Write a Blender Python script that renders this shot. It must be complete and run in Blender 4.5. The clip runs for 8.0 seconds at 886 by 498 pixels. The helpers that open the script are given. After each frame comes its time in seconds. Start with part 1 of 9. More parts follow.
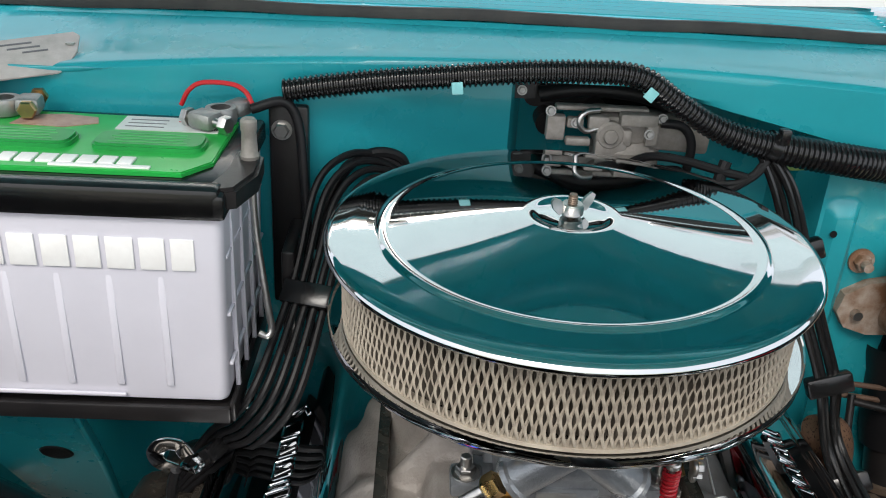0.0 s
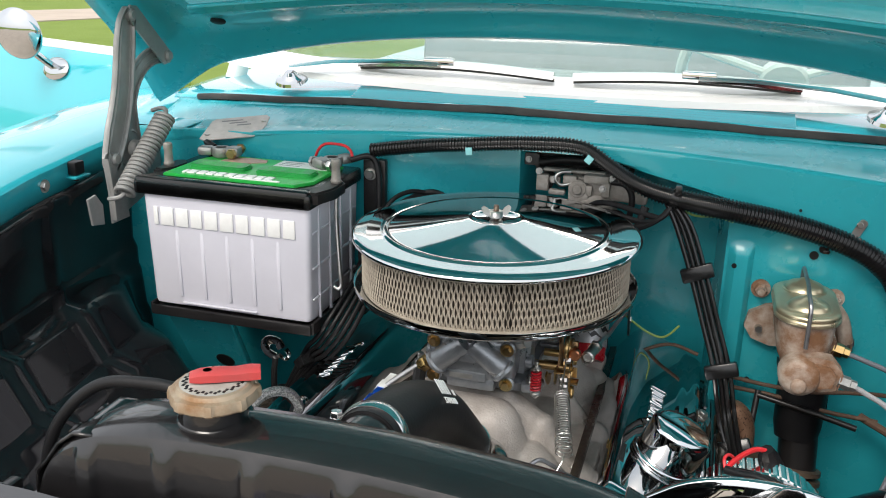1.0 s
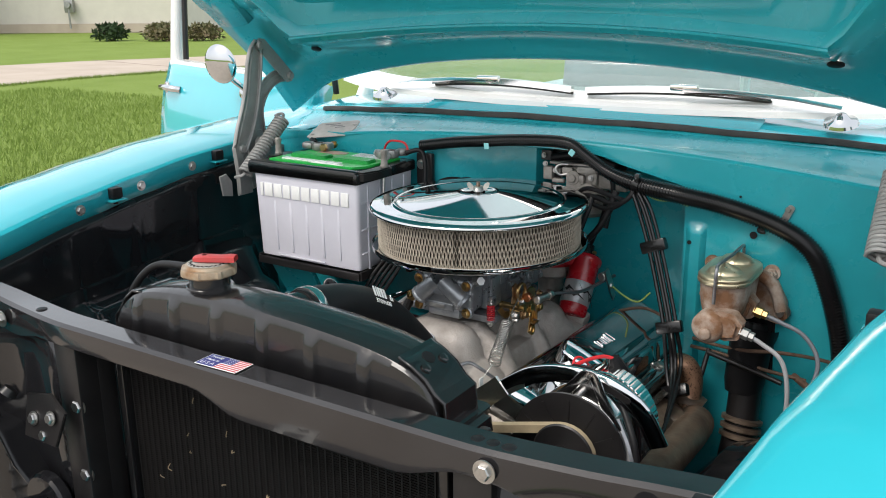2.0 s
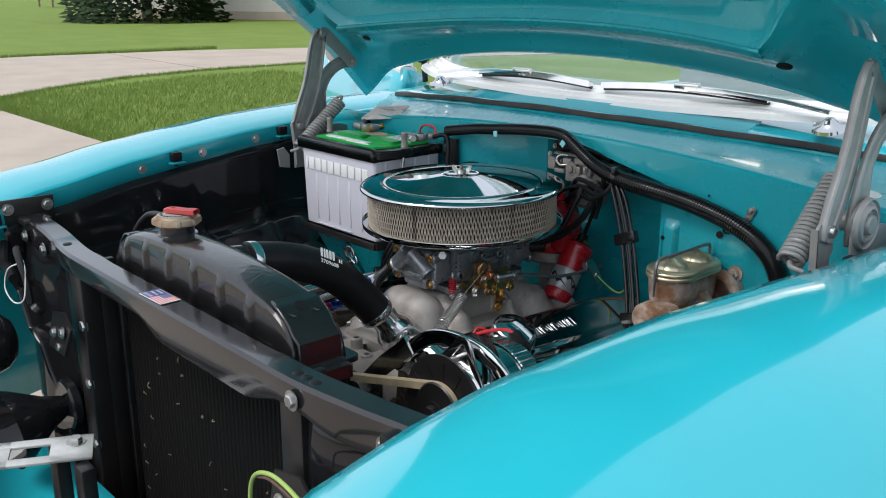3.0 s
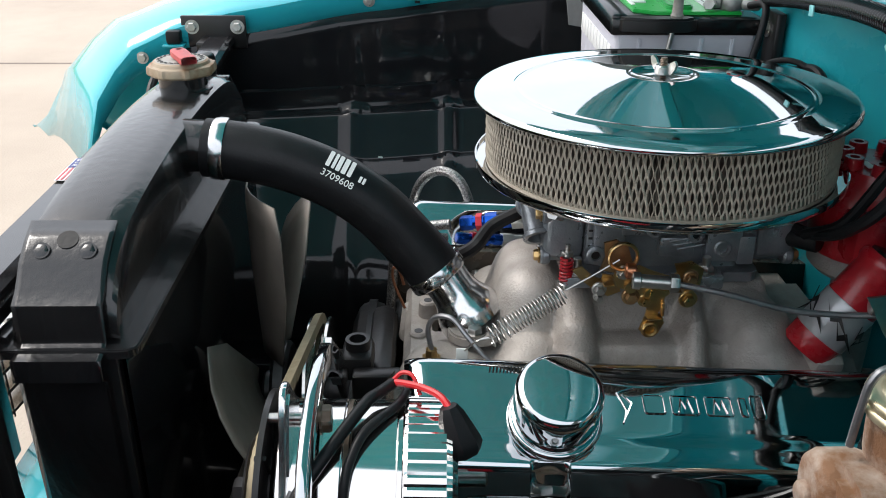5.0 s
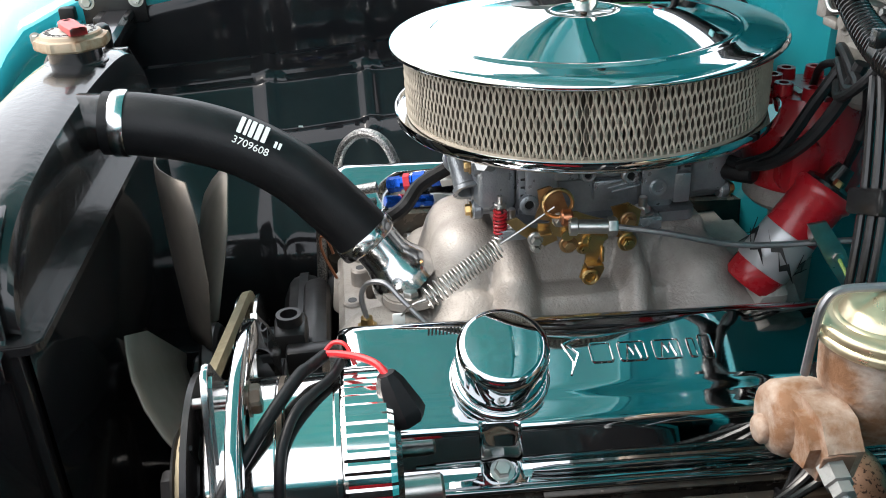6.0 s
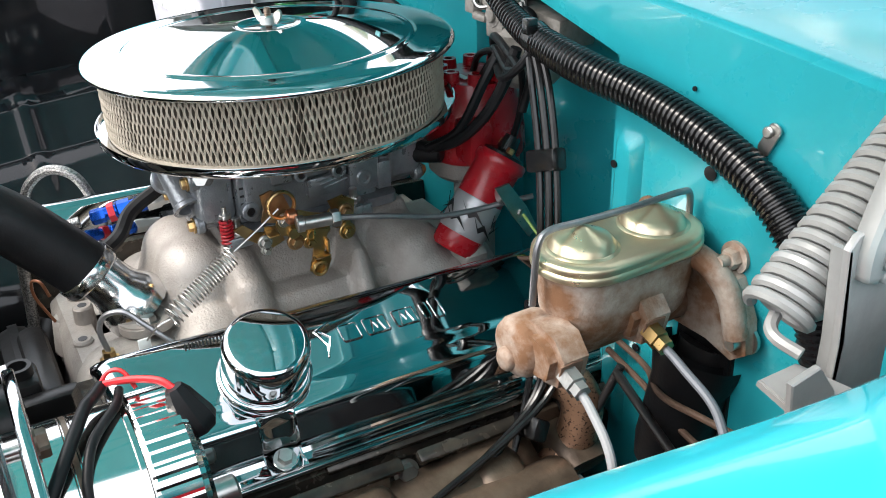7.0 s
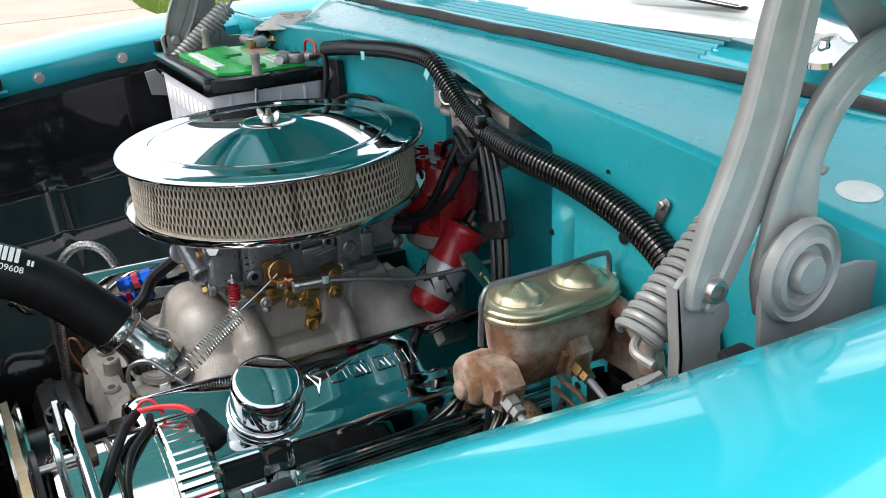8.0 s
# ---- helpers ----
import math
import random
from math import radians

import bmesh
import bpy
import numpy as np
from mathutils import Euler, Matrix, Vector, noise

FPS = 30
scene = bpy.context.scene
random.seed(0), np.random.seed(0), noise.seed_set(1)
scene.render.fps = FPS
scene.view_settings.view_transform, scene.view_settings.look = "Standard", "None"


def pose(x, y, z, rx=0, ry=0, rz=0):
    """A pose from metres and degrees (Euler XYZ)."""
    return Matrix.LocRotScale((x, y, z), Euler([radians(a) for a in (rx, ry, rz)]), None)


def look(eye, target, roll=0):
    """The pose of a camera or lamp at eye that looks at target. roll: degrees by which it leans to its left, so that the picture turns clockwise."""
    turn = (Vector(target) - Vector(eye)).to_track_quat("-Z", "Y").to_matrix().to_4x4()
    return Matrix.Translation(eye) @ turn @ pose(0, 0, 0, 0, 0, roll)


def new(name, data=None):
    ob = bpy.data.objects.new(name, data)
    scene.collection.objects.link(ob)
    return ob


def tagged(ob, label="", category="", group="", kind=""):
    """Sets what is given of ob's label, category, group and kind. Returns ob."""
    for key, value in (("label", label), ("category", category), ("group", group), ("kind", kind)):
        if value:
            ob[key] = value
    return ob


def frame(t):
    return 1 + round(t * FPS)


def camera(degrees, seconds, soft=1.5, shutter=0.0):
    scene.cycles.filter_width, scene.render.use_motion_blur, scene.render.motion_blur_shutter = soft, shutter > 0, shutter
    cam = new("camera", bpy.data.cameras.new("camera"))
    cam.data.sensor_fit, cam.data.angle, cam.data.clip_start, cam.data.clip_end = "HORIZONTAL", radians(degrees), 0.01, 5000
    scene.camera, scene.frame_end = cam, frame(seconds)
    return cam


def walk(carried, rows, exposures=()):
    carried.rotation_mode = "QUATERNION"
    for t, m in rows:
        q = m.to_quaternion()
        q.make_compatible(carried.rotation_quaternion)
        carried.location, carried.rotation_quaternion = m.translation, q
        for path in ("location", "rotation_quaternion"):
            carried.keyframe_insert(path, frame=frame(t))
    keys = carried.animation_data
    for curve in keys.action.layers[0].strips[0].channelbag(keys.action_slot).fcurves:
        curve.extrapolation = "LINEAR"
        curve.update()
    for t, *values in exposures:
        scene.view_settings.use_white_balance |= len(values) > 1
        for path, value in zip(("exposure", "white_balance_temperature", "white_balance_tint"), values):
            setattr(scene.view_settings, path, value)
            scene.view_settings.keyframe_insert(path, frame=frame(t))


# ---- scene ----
cam = camera(52.8, 8.0, soft=1.0)
PATH = [
    (0, (-0.117, -0.596, 1.232), (-0.045, 1.207, 0.369), 3.3),
    (0.5, (0.01, -0.845, 1.268), (-0.187, 1.011, 0.549), 2.4),
    (1, (0.233, -1.038, 1.286), (-0.298, 0.786, 0.661), 1.3),
    (1.5, (0.469, -1.203, 1.279), (-0.322, 0.545, 0.712), -0.7),
    (1.7, (0.572, -1.233, 1.29), (-0.327, 0.463, 0.731), -0.7),
    (2.8, (1.068, -1.128, 1.287), (-0.283, 0.243, 0.745), -0.1),
    (3, (1.114, -1.062, 1.291), (-0.305, 0.232, 0.731), 0.2),
    (3.5, (1.119, -0.795, 1.295), (-0.463, 0.262, 0.678), 1.1),
    (4, (1.022, -0.555, 1.267), (-0.687, 0.213, 0.568), 1.3),
    (4.5, (0.908, -0.371, 1.231), (-0.9, -0.044, 0.441), 2.5),
    (4.7, (0.869, -0.293, 1.216), (-0.95, -0.168, 0.394), 2.7),
    (5.8, (0.795, -0.182, 1.163), (-0.99, -0.191, 0.26), -1.7),
    (6, (0.796, -0.216, 1.166), (-0.97, -0.045, 0.243), -2.5),
    (6.5, (0.811, -0.28, 1.163), (-0.838, 0.358, 0.227), -2.2),
    (7, (0.832, -0.294, 1.183), (-0.704, 0.59, 0.255), -1.7),
    (7.5, (0.859, -0.311, 1.2), (-0.655, 0.658, 0.324), -1.6),
    (8, (0.983, -0.344, 1.241), (-0.611, 0.578, 0.463), -2.5),
]
EXPOSURES = [(0, 0.86, 6500, 10), (1.5, 0.80, 6650, 10), (2.8, 0.47, 6150, 10), (3.5, 0.22, 6050, 10), (4.0, 0.48, 6250, 10), (4.7, 0.85, 6350, 10), (5.8, 1.45, 6500, 10), (6.5, 1.95, 6600, 10), (7.0, 1.70, 6500, 10), (7.5, 1.45, 6450, 10), (8, 1.08, 6400, 10)]
walk(cam, [(t, look(eye, target, roll)) for t, eye, target, roll in PATH], EXPOSURES)

# ---- light: a bright overcast day, the veiled sun high behind the car's left ----
SUN_EL, SUN_AZ = 52.0, 200.0
world = bpy.data.worlds.new("sky")
scene.world = world
world.use_nodes = True
wn = world.node_tree.nodes
sky = wn.new("ShaderNodeTexSky")
sky.sky_type, sky.sun_disc = "NISHITA", False
sky.sun_elevation, sky.sun_rotation = radians(SUN_EL), radians(SUN_AZ)
sky.air_density, sky.dust_density, sky.ozone_density = 1.0, 6.0, 1.0
veil = wn.new("ShaderNodeMix")
veil.data_type = "RGBA"
veil.inputs[0].default_value = 0.72
veil.inputs[7].default_value = (8.2, 8.5, 8.9, 1)
world.node_tree.links.new(sky.outputs[0], veil.inputs[6])
world.node_tree.links.new(veil.outputs[2], wn["Background"].inputs[0])
wn["Background"].inputs[1].default_value = 0.12
sun = new("sun", bpy.data.lights.new("sun", "SUN"))
sun.data.energy, sun.data.angle, sun.data.color = 1.2, radians(25), (1.0, 0.96, 0.9)
sun.matrix_world = pose(0, 0, 6, 90 - SUN_EL, 0, 180 - SUN_AZ)

# ---- materials ----
def node(nt, kind, **values):
    n = nt.nodes.new(kind)
    for key, v in values.items():
        n.inputs[key].default_value = v
    return n


def mat(name, c1, c2=None, rough=0.5, metal=0.0, scale=20.0, fine=250.0, bump=0.0, coat=0.0, rough_var=0.08, spec=0.5, mixlo=0.35, mixhi=0.7, island=0.0, trans=0.0, sss=0.0, bump_scale=None, detail=6.0, coat_ior=1.5):
    """Principled surface with colour variation at two scales, uneven gloss and fine relief."""
    m = bpy.data.materials.new(name)
    m.use_nodes = True
    nt = m.node_tree
    b = nt.nodes["Principled BSDF"]
    L = nt.links.new
    c2 = c2 or tuple(v * 0.82 for v in c1)
    co = nt.nodes.new("ShaderNodeTexCoord")
    n1 = node(nt, "ShaderNodeTexNoise", Scale=scale, Detail=detail, Roughness=0.6)
    n2 = node(nt, "ShaderNodeTexNoise", Scale=fine, Detail=3.0)
    L(co.outputs["Object"], n1.inputs["Vector"])
    L(co.outputs["Object"], n2.inputs["Vector"])
    ramp = nt.nodes.new("ShaderNodeMapRange")
    ramp.inputs["From Min"].default_value, ramp.inputs["From Max"].default_value = mixlo, mixhi
    L(n1.outputs["Fac"], ramp.inputs["Value"])
    mx = nt.nodes.new("ShaderNodeMix")
    mx.data_type = "RGBA"
    mx.inputs[6].default_value, mx.inputs[7].default_value = (*c1, 1), (*c2, 1)
    L(ramp.outputs["Result"], mx.inputs[0])
    out = mx.outputs[2]
    if island:
        gi = nt.nodes.new("ShaderNodeObjectInfo")
        hv = nt.nodes.new("ShaderNodeHueSaturation")
        mr = nt.nodes.new("ShaderNodeMapRange")
        mr.inputs["To Min"].default_value, mr.inputs["To Max"].default_value = 1 - island, 1 + island
        L(gi.outputs["Random"], mr.inputs["Value"])
        L(mr.outputs["Result"], hv.inputs["Value"])
        L(out, hv.inputs["Color"])
        out = hv.outputs["Color"]
    L(out, b.inputs["Base Color"])
    rr = nt.nodes.new("ShaderNodeMapRange")
    rr.inputs["To Min"].default_value, rr.inputs["To Max"].default_value = max(0.0, rough - rough_var), min(1.0, rough + rough_var)
    L(n1.outputs["Fac"], rr.inputs["Value"])
    L(rr.outputs["Result"], b.inputs["Roughness"])
    b.inputs["Metallic"].default_value = metal
    b.inputs["Specular IOR Level"].default_value = spec
    b.inputs["Coat Weight"].default_value = coat
    b.inputs["Coat Roughness"].default_value = 0.03
    b.inputs["Coat IOR"].default_value = coat_ior
    b.inputs["Transmission Weight"].default_value = trans
    b.inputs["Subsurface Weight"].default_value = sss
    if bump:
        bp = node(nt, "ShaderNodeBump", Strength=1.0, Distance=bump)
        src = n2
        if bump_scale:
            src = node(nt, "ShaderNodeTexNoise", Scale=bump_scale, Detail=4.0)
            L(co.outputs["Object"], src.inputs["Vector"])
        L(src.outputs["Fac"], bp.inputs["Height"])
        L(bp.outputs["Normal"], b.inputs["Normal"])
    return m


TEAL = mat("turquoise_paint", (0.030, 0.43, 0.51), (0.028, 0.41, 0.49), rough=0.14, coat=0.8, scale=6, rough_var=0.05)
TEAL_IN = mat("turquoise_inner_paint", (0.020, 0.35, 0.405), (0.017, 0.31, 0.36), rough=0.28, coat=0.35, scale=9, rough_var=0.08, bump=0.00015, bump_scale=60)
BLACK = mat("gloss_black_paint", (0.010, 0.010, 0.012), (0.016, 0.016, 0.017), rough=0.07, coat=0.0, spec=0.34, scale=8, rough_var=0.04, bump=0.00025, bump_scale=18)
BLACK_TANK = mat("brushed_black_enamel", (0.008, 0.008, 0.009), (0.015, 0.014, 0.014), rough=0.24, coat=0.5, coat_ior=1.45, spec=0.42, scale=14, rough_var=0.08, bump=0.00055, bump_scale=120)
SATIN = mat("satin_black_paint", (0.010, 0.0095, 0.010), (0.018, 0.016, 0.016), rough=0.34, spec=0.4, scale=12, rough_var=0.12, bump=0.0003, bump_scale=90)
RUBBER = mat("black_rubber", (0.008, 0.008, 0.009), (0.013, 0.013, 0.014), rough=0.42, spec=0.22, scale=30, bump=0.0002, bump_scale=300)
PLASTIC = mat("black_plastic", (0.007, 0.007, 0.008), (0.011, 0.011, 0.011), rough=0.22, spec=0.5, scale=40, bump=0.0001)
DUST = mat("worn_rubber_seal", (0.02, 0.02, 0.02), (0.05, 0.047, 0.042), rough=0.6, scale=25, bump=0.0004, bump_scale=80)
CHROME = mat("chrome", (0.57, 0.585, 0.595), (0.52, 0.535, 0.545), rough=0.035, metal=1.0, scale=15, rough_var=0.025)
CHROME_WORN = mat("worn_chrome", (0.74, 0.73, 0.71), (0.5, 0.48, 0.45), rough=0.16, metal=1.0, scale=30, rough_var=0.1, bump=0.0001)
STEEL = mat("zinc_steel", (0.58, 0.57, 0.55), (0.42, 0.41, 0.39), rough=0.32, metal=1.0, scale=60, rough_var=0.12, bump=0.0001)
ALU = mat("cast_aluminium", (0.375, 0.345, 0.318), (0.255, 0.228, 0.205), rough=0.52, metal=0.2, scale=24, rough_var=0.14, bump=0.0008, bump_scale=420, mixlo=0.38, mixhi=0.68)
CARB = mat("carburettor_casting", (0.33, 0.35, 0.37), (0.21, 0.225, 0.24), rough=0.3, metal=0.6, scale=35, rough_var=0.12, bump=0.0004, bump_scale=500)
POTMETAL = mat("grey_pot_metal", (0.38, 0.38, 0.37), (0.26, 0.26, 0.25), rough=0.45, metal=0.7, scale=30, bump=0.0004, bump_scale=300)
GRIMY = mat("grimy_die_casting", (0.33, 0.31, 0.285), (0.20, 0.185, 0.165), rough=0.6, metal=0.3, scale=60, rough_var=0.14, bump=0.0005, bump_scale=260)
GOLD = mat("gold_dichromate", (0.62, 0.42, 0.16), (0.44, 0.30, 0.16), rough=0.3, metal=1.0, scale=55, rough_var=0.12)
GOLD_BROWN = mat("browned_gold_plate", (0.30, 0.17, 0.09), (0.44, 0.30, 0.15), rough=0.38, metal=0.9, scale=70, rough_var=0.12)
GOLD_LID = mat("gold_zinc_lid", (0.63, 0.545, 0.36), (0.53, 0.45, 0.32), rough=0.30, metal=0.8, scale=25, rough_var=0.1)
RUST = mat("rusty_cast_iron", (0.50, 0.425, 0.36), (0.22, 0.11, 0.055), rough=0.72, metal=0.15, scale=26, rough_var=0.12, bump=0.001, bump_scale=220, mixlo=0.36, mixhi=0.6)
RUST_DK = mat("dark_rust_face", (0.21, 0.11, 0.075), (0.30, 0.19, 0.13), rough=0.7, metal=0.1, scale=45, bump=0.0006, bump_scale=200)
RUST_PIPE = mat("scaled_rust_pipe", (0.34, 0.20, 0.13), (0.07, 0.04, 0.03), rough=0.38, metal=0.65, scale=330, rough_var=0.12, bump=0.0004, bump_scale=330, mixlo=0.56, mixhi=0.64, detail=2.0)
EXH = mat("heat_stained_iron", (0.20, 0.15, 0.11), (0.085, 0.058, 0.042), rough=0.40, metal=0.5, scale=22, rough_var=0.18, bump=0.0006, bump_scale=150)
RED = mat("red_plastic", (0.40, 0.010, 0.018), (0.31, 0.008, 0.014), rough=0.28, scale=30, coat=0.2)
RED_BOX = mat("red_anodised", (0.58, 0.012, 0.03), (0.48, 0.010, 0.025), rough=0.32, scale=20, metal=0.2)
REDWIRE = mat("red_wire", (0.62, 0.02, 0.03), (0.5, 0.02, 0.02), rough=0.4, scale=50)
BLUE = mat("blue_anodised", (0.01, 0.10, 0.55), (0.01, 0.07, 0.42), rough=0.22, metal=0.8, scale=40)
WHITEBAT = mat("translucent_white_plastic", (0.66, 0.65, 0.71), (0.60, 0.59, 0.65), rough=0.42, scale=9, sss=0.0, bump=0.0003, bump_scale=40)
WHITEPRINT = mat("raised_white_print", (0.84, 0.84, 0.82), (0.78, 0.77, 0.75), rough=0.5, scale=60)
GREEN = mat("green_label", (0.02, 0.42, 0.07), (0.02, 0.36, 0.06), rough=0.3, scale=30)
GREEN_DK = mat("dark_green_vent_cap", (0.015, 0.30, 0.06), (0.012, 0.24, 0.05), rough=0.35, scale=30)
LABELWHITE = mat("pale_label", (0.70, 0.72, 0.70), (0.6, 0.62, 0.6), rough=0.4, scale=50)
MESHTAN = mat("dusty_expanded_mesh", (0.43, 0.38, 0.305), (0.32, 0.275, 0.22), rough=0.5, metal=0.2, scale=60, bump=0.0002)
BARBLACK = mat("satin_black_bar", (0.012, 0.011, 0.012), (0.02, 0.019, 0.02), rough=0.14, spec=0.40, coat=0.5, coat_ior=1.45, scale=10, rough_var=0.06, bump=0.00012, bump_scale=60)
DARKBAR = mat("smoked_chrome", (0.27, 0.28, 0.285), (0.20, 0.205, 0.21), rough=0.08, metal=1.0, scale=20, rough_var=0.05)
PLEAT = mat("dirty_filter_paper", (0.17, 0.145, 0.115), (0.09, 0.08, 0.065), rough=0.9, scale=40)
TAN = mat("tan_drive_belt", (0.40, 0.32, 0.20), (0.30, 0.24, 0.15), rough=0.7, scale=60, bump=0.0002)
POLISH = mat("polished_aluminium", (0.80, 0.785, 0.765), (0.70, 0.68, 0.66), rough=0.10, metal=1.0, scale=30, rough_var=0.06)
OILY = mat("oily_black_iron", (0.035, 0.032, 0.030), (0.09, 0.075, 0.06), rough=0.25, metal=0.5, scale=40, rough_var=0.14, bump=0.0005, bump_scale=120)
FANMAT = mat("dull_fan_blade", (0.24, 0.205, 0.175), (0.16, 0.14, 0.12), rough=0.5, metal=0.4, scale=12)
GREYPAINT = mat("silver_grey_paint", (0.34, 0.335, 0.325), (0.25, 0.245, 0.235), rough=0.42, metal=0.25, scale=22, rough_var=0.12, bump=0.0002, bump_scale=120)
PLATE = mat("weathered_data_plate", (0.52, 0.49, 0.47), (0.38, 0.36, 0.34), rough=0.55, metal=0.0, scale=45, bump=0.0003)
TAPE = mat("pale_blue_strap", (0.25, 0.62, 0.64), (0.2, 0.5, 0.52), rough=0.4, scale=40)
CLAMP = mat("stainless_clamp", (0.72, 0.72, 0.72), (0.55, 0.55, 0.55), rough=0.18, metal=1.0, scale=60)
BRAID = mat("braided_steel", (0.42, 0.41, 0.40), (0.16, 0.16, 0.16), rough=0.35, metal=0.9, scale=500, fine=600, bump=0.0008, mixlo=0.45, mixhi=0.55)
BROWNWIRE = mat("brown_cloth_wire", (0.12, 0.07, 0.045), (0.08, 0.045, 0.03), rough=0.7, scale=120)
GREYLINE = mat("grey_steel_line", (0.32, 0.32, 0.33), (0.24, 0.24, 0.25), rough=0.35, metal=0.8, scale=70)
WHITEPAINT = mat("white_paint", (0.80, 0.80, 0.78), (0.74, 0.74, 0.72), rough=0.25, coat=0.6, scale=8)
INTERIOR = mat("grey_interior_paint", (0.34, 0.38, 0.38), (0.28, 0.32, 0.32), rough=0.6, scale=20)
CORE = mat("radiator_fins", (0.006, 0.0055, 0.0055), (0.011, 0.010, 0.010), rough=0.6, spec=0.2, metal=0.0, scale=70)
BUGS = mat("dried_straw_bits", (0.42, 0.34, 0.22), (0.25, 0.18, 0.11), rough=0.9, scale=90)
NAVY = mat("navy_print", (0.03, 0.035, 0.20), (0.025, 0.03, 0.16), rough=0.35, scale=50)
FLAGRED = mat("red_print", (0.52, 0.05, 0.07), (0.45, 0.04, 0.06), rough=0.35, scale=50)
YELLOWGREEN = mat("yellow_green_wire", (0.35, 0.50, 0.12), (0.3, 0.42, 0.1), rough=0.4, scale=50)
CAPTOP = mat("worn_cap_label", (0.36, 0.35, 0.32), (0.25, 0.23, 0.20), rough=0.5, scale=60)
CAPRUST = mat("rust_streaked_cap", (0.36, 0.285, 0.205), (0.24, 0.135, 0.065), rough=0.5, metal=0.4, scale=45, mixlo=0.42, mixhi=0.66)
GREYPLASTIC = mat("grey_connector", (0.16, 0.16, 0.17), (0.12, 0.12, 0.13), rough=0.5, scale=40)
GLASS = bpy.data.materials.new("window_glass")
GLASS.use_nodes = True
gb = GLASS.node_tree.nodes["Principled BSDF"]
gb.inputs["Base Color"].default_value = (0.62, 0.68, 0.67, 1)
gb.inputs["Roughness"].default_value = 0.03
gb.inputs["IOR"].default_value = 1.5
# tinted pane: mostly clear, a thin pale diffuse layer, and a clean gloss over it
gl_n, gl_l = GLASS.node_tree.nodes, GLASS.node_tree.links.new
gl_t = gl_n.new("ShaderNodeBsdfTransparent")
gl_t.inputs["Color"].default_value = (0.88, 0.95, 0.92, 1)
gl_g = gl_n.new("ShaderNodeBsdfGlossy")
gl_g.inputs["Roughness"].default_value = 0.01
gl_w = gl_n.new("ShaderNodeLayerWeight")
gl_w.inputs["Blend"].default_value = 0.5
gl_p = gl_n.new("ShaderNodeMath")
gl_p.operation = "POWER"
gl_p.inputs[1].default_value = 5.0
gl_l(gl_w.outputs["Facing"], gl_p.inputs[0])
gl_f = gl_n.new("ShaderNodeMath")
gl_f.operation = "MULTIPLY_ADD"
gl_f.inputs[1].default_value, gl_f.inputs[2].default_value = 0.96, 0.04
gl_l(gl_p.outputs[0], gl_f.inputs[0])
gl_m = gl_n.new("ShaderNodeMixShader")
gl_m.inputs[0].default_value = 0.07
gl_l(gl_t.outputs[0], gl_m.inputs[1])
gl_l(gb.outputs[0], gl_m.inputs[2])
gl_o = gl_n.new("ShaderNodeMixShader")
gl_l(gl_f.outputs[0], gl_o.inputs[0])
gl_l(gl_m.outputs[0], gl_o.inputs[1])
gl_l(gl_g.outputs[0], gl_o.inputs[2])
gl_l(gl_o.outputs[0], gl_n["Material Output"].inputs[0])
LAWN = mat("lawn", (0.150, 0.215, 0.040), (0.19, 0.26, 0.06), rough=0.9, scale=0.9, fine=60, bump=0.02, bump_scale=45, spec=0.15)
GRASS = mat("grass_blades", (0.145, 0.215, 0.036), (0.20, 0.28, 0.065), rough=0.7, scale=3, spec=0.2)
CONCRETE = mat("driveway_concrete", (0.44, 0.372, 0.305), (0.375, 0.315, 0.257), rough=0.85, scale=1.3, bump=0.002, bump_scale=110, spec=0.3)
SIDING = mat("beige_siding", (0.60, 0.57, 0.50), (0.55, 0.52, 0.46), rough=0.6, scale=2, island=0.04)
FENCE = mat("weathered_fence_board", (0.14, 0.11, 0.09), (0.09, 0.075, 0.065), rough=0.85, scale=4, island=0.2)
LEAF = mat("conifer_needles", (0.022, 0.042, 0.018), (0.04, 0.07, 0.028), rough=0.8, scale=2, spec=0.2)
SHRUB = mat("shrub_leaves", (0.08, 0.095, 0.04), (0.17, 0.12, 0.075), rough=0.8, scale=3, spec=0.2)
BARK = mat("bark", (0.10, 0.07, 0.05), (0.06, 0.045, 0.035), rough=0.9, scale=12, bump=0.01, bump_scale=30)
DECK = mat("weathered_deck_wood", (0.30, 0.23, 0.17), (0.22, 0.165, 0.12), rough=0.8, scale=6, island=0.1)
SHUTTER = mat("dark_shutter_paint", (0.05, 0.055, 0.07), (0.04, 0.045, 0.06), rough=0.5, scale=5)
SHINGLE = mat("roof_shingles", (0.10, 0.09, 0.085), (0.07, 0.065, 0.06), rough=0.9, scale=8, bump=0.01, bump_scale=20)

# ---- building helpers ----
ORG = {}


def part(name, bm, material, parent, label="", angle=38):
    """Link a bmesh, modelled in world metres, as one mesh under a thing or a part."""
    me = bpy.data.meshes.new(name)
    bmesh.ops.recalc_face_normals(bm, faces=bm.faces)
    o = ORG.get(parent, Vector((0, 0, 0)))
    bmesh.ops.translate(bm, vec=-o, verts=bm.verts)
    bm.to_mesh(me)
    bm.free()
    me.materials.append(material)
    me.shade_smooth()
    me.set_sharp_from_angle(angle=radians(angle))
    ob = new(name, me)
    if parent is not None:
        ob.parent = parent
    ORG[ob] = o
    return tagged(ob, label)


def thing(name, loc, label, category, group="", kind=""):
    ob = new(name)
    ob.empty_display_size = 0.05
    ob.location = loc
    ORG[ob] = Vector(loc)
    return tagged(ob, label, category, group, kind)


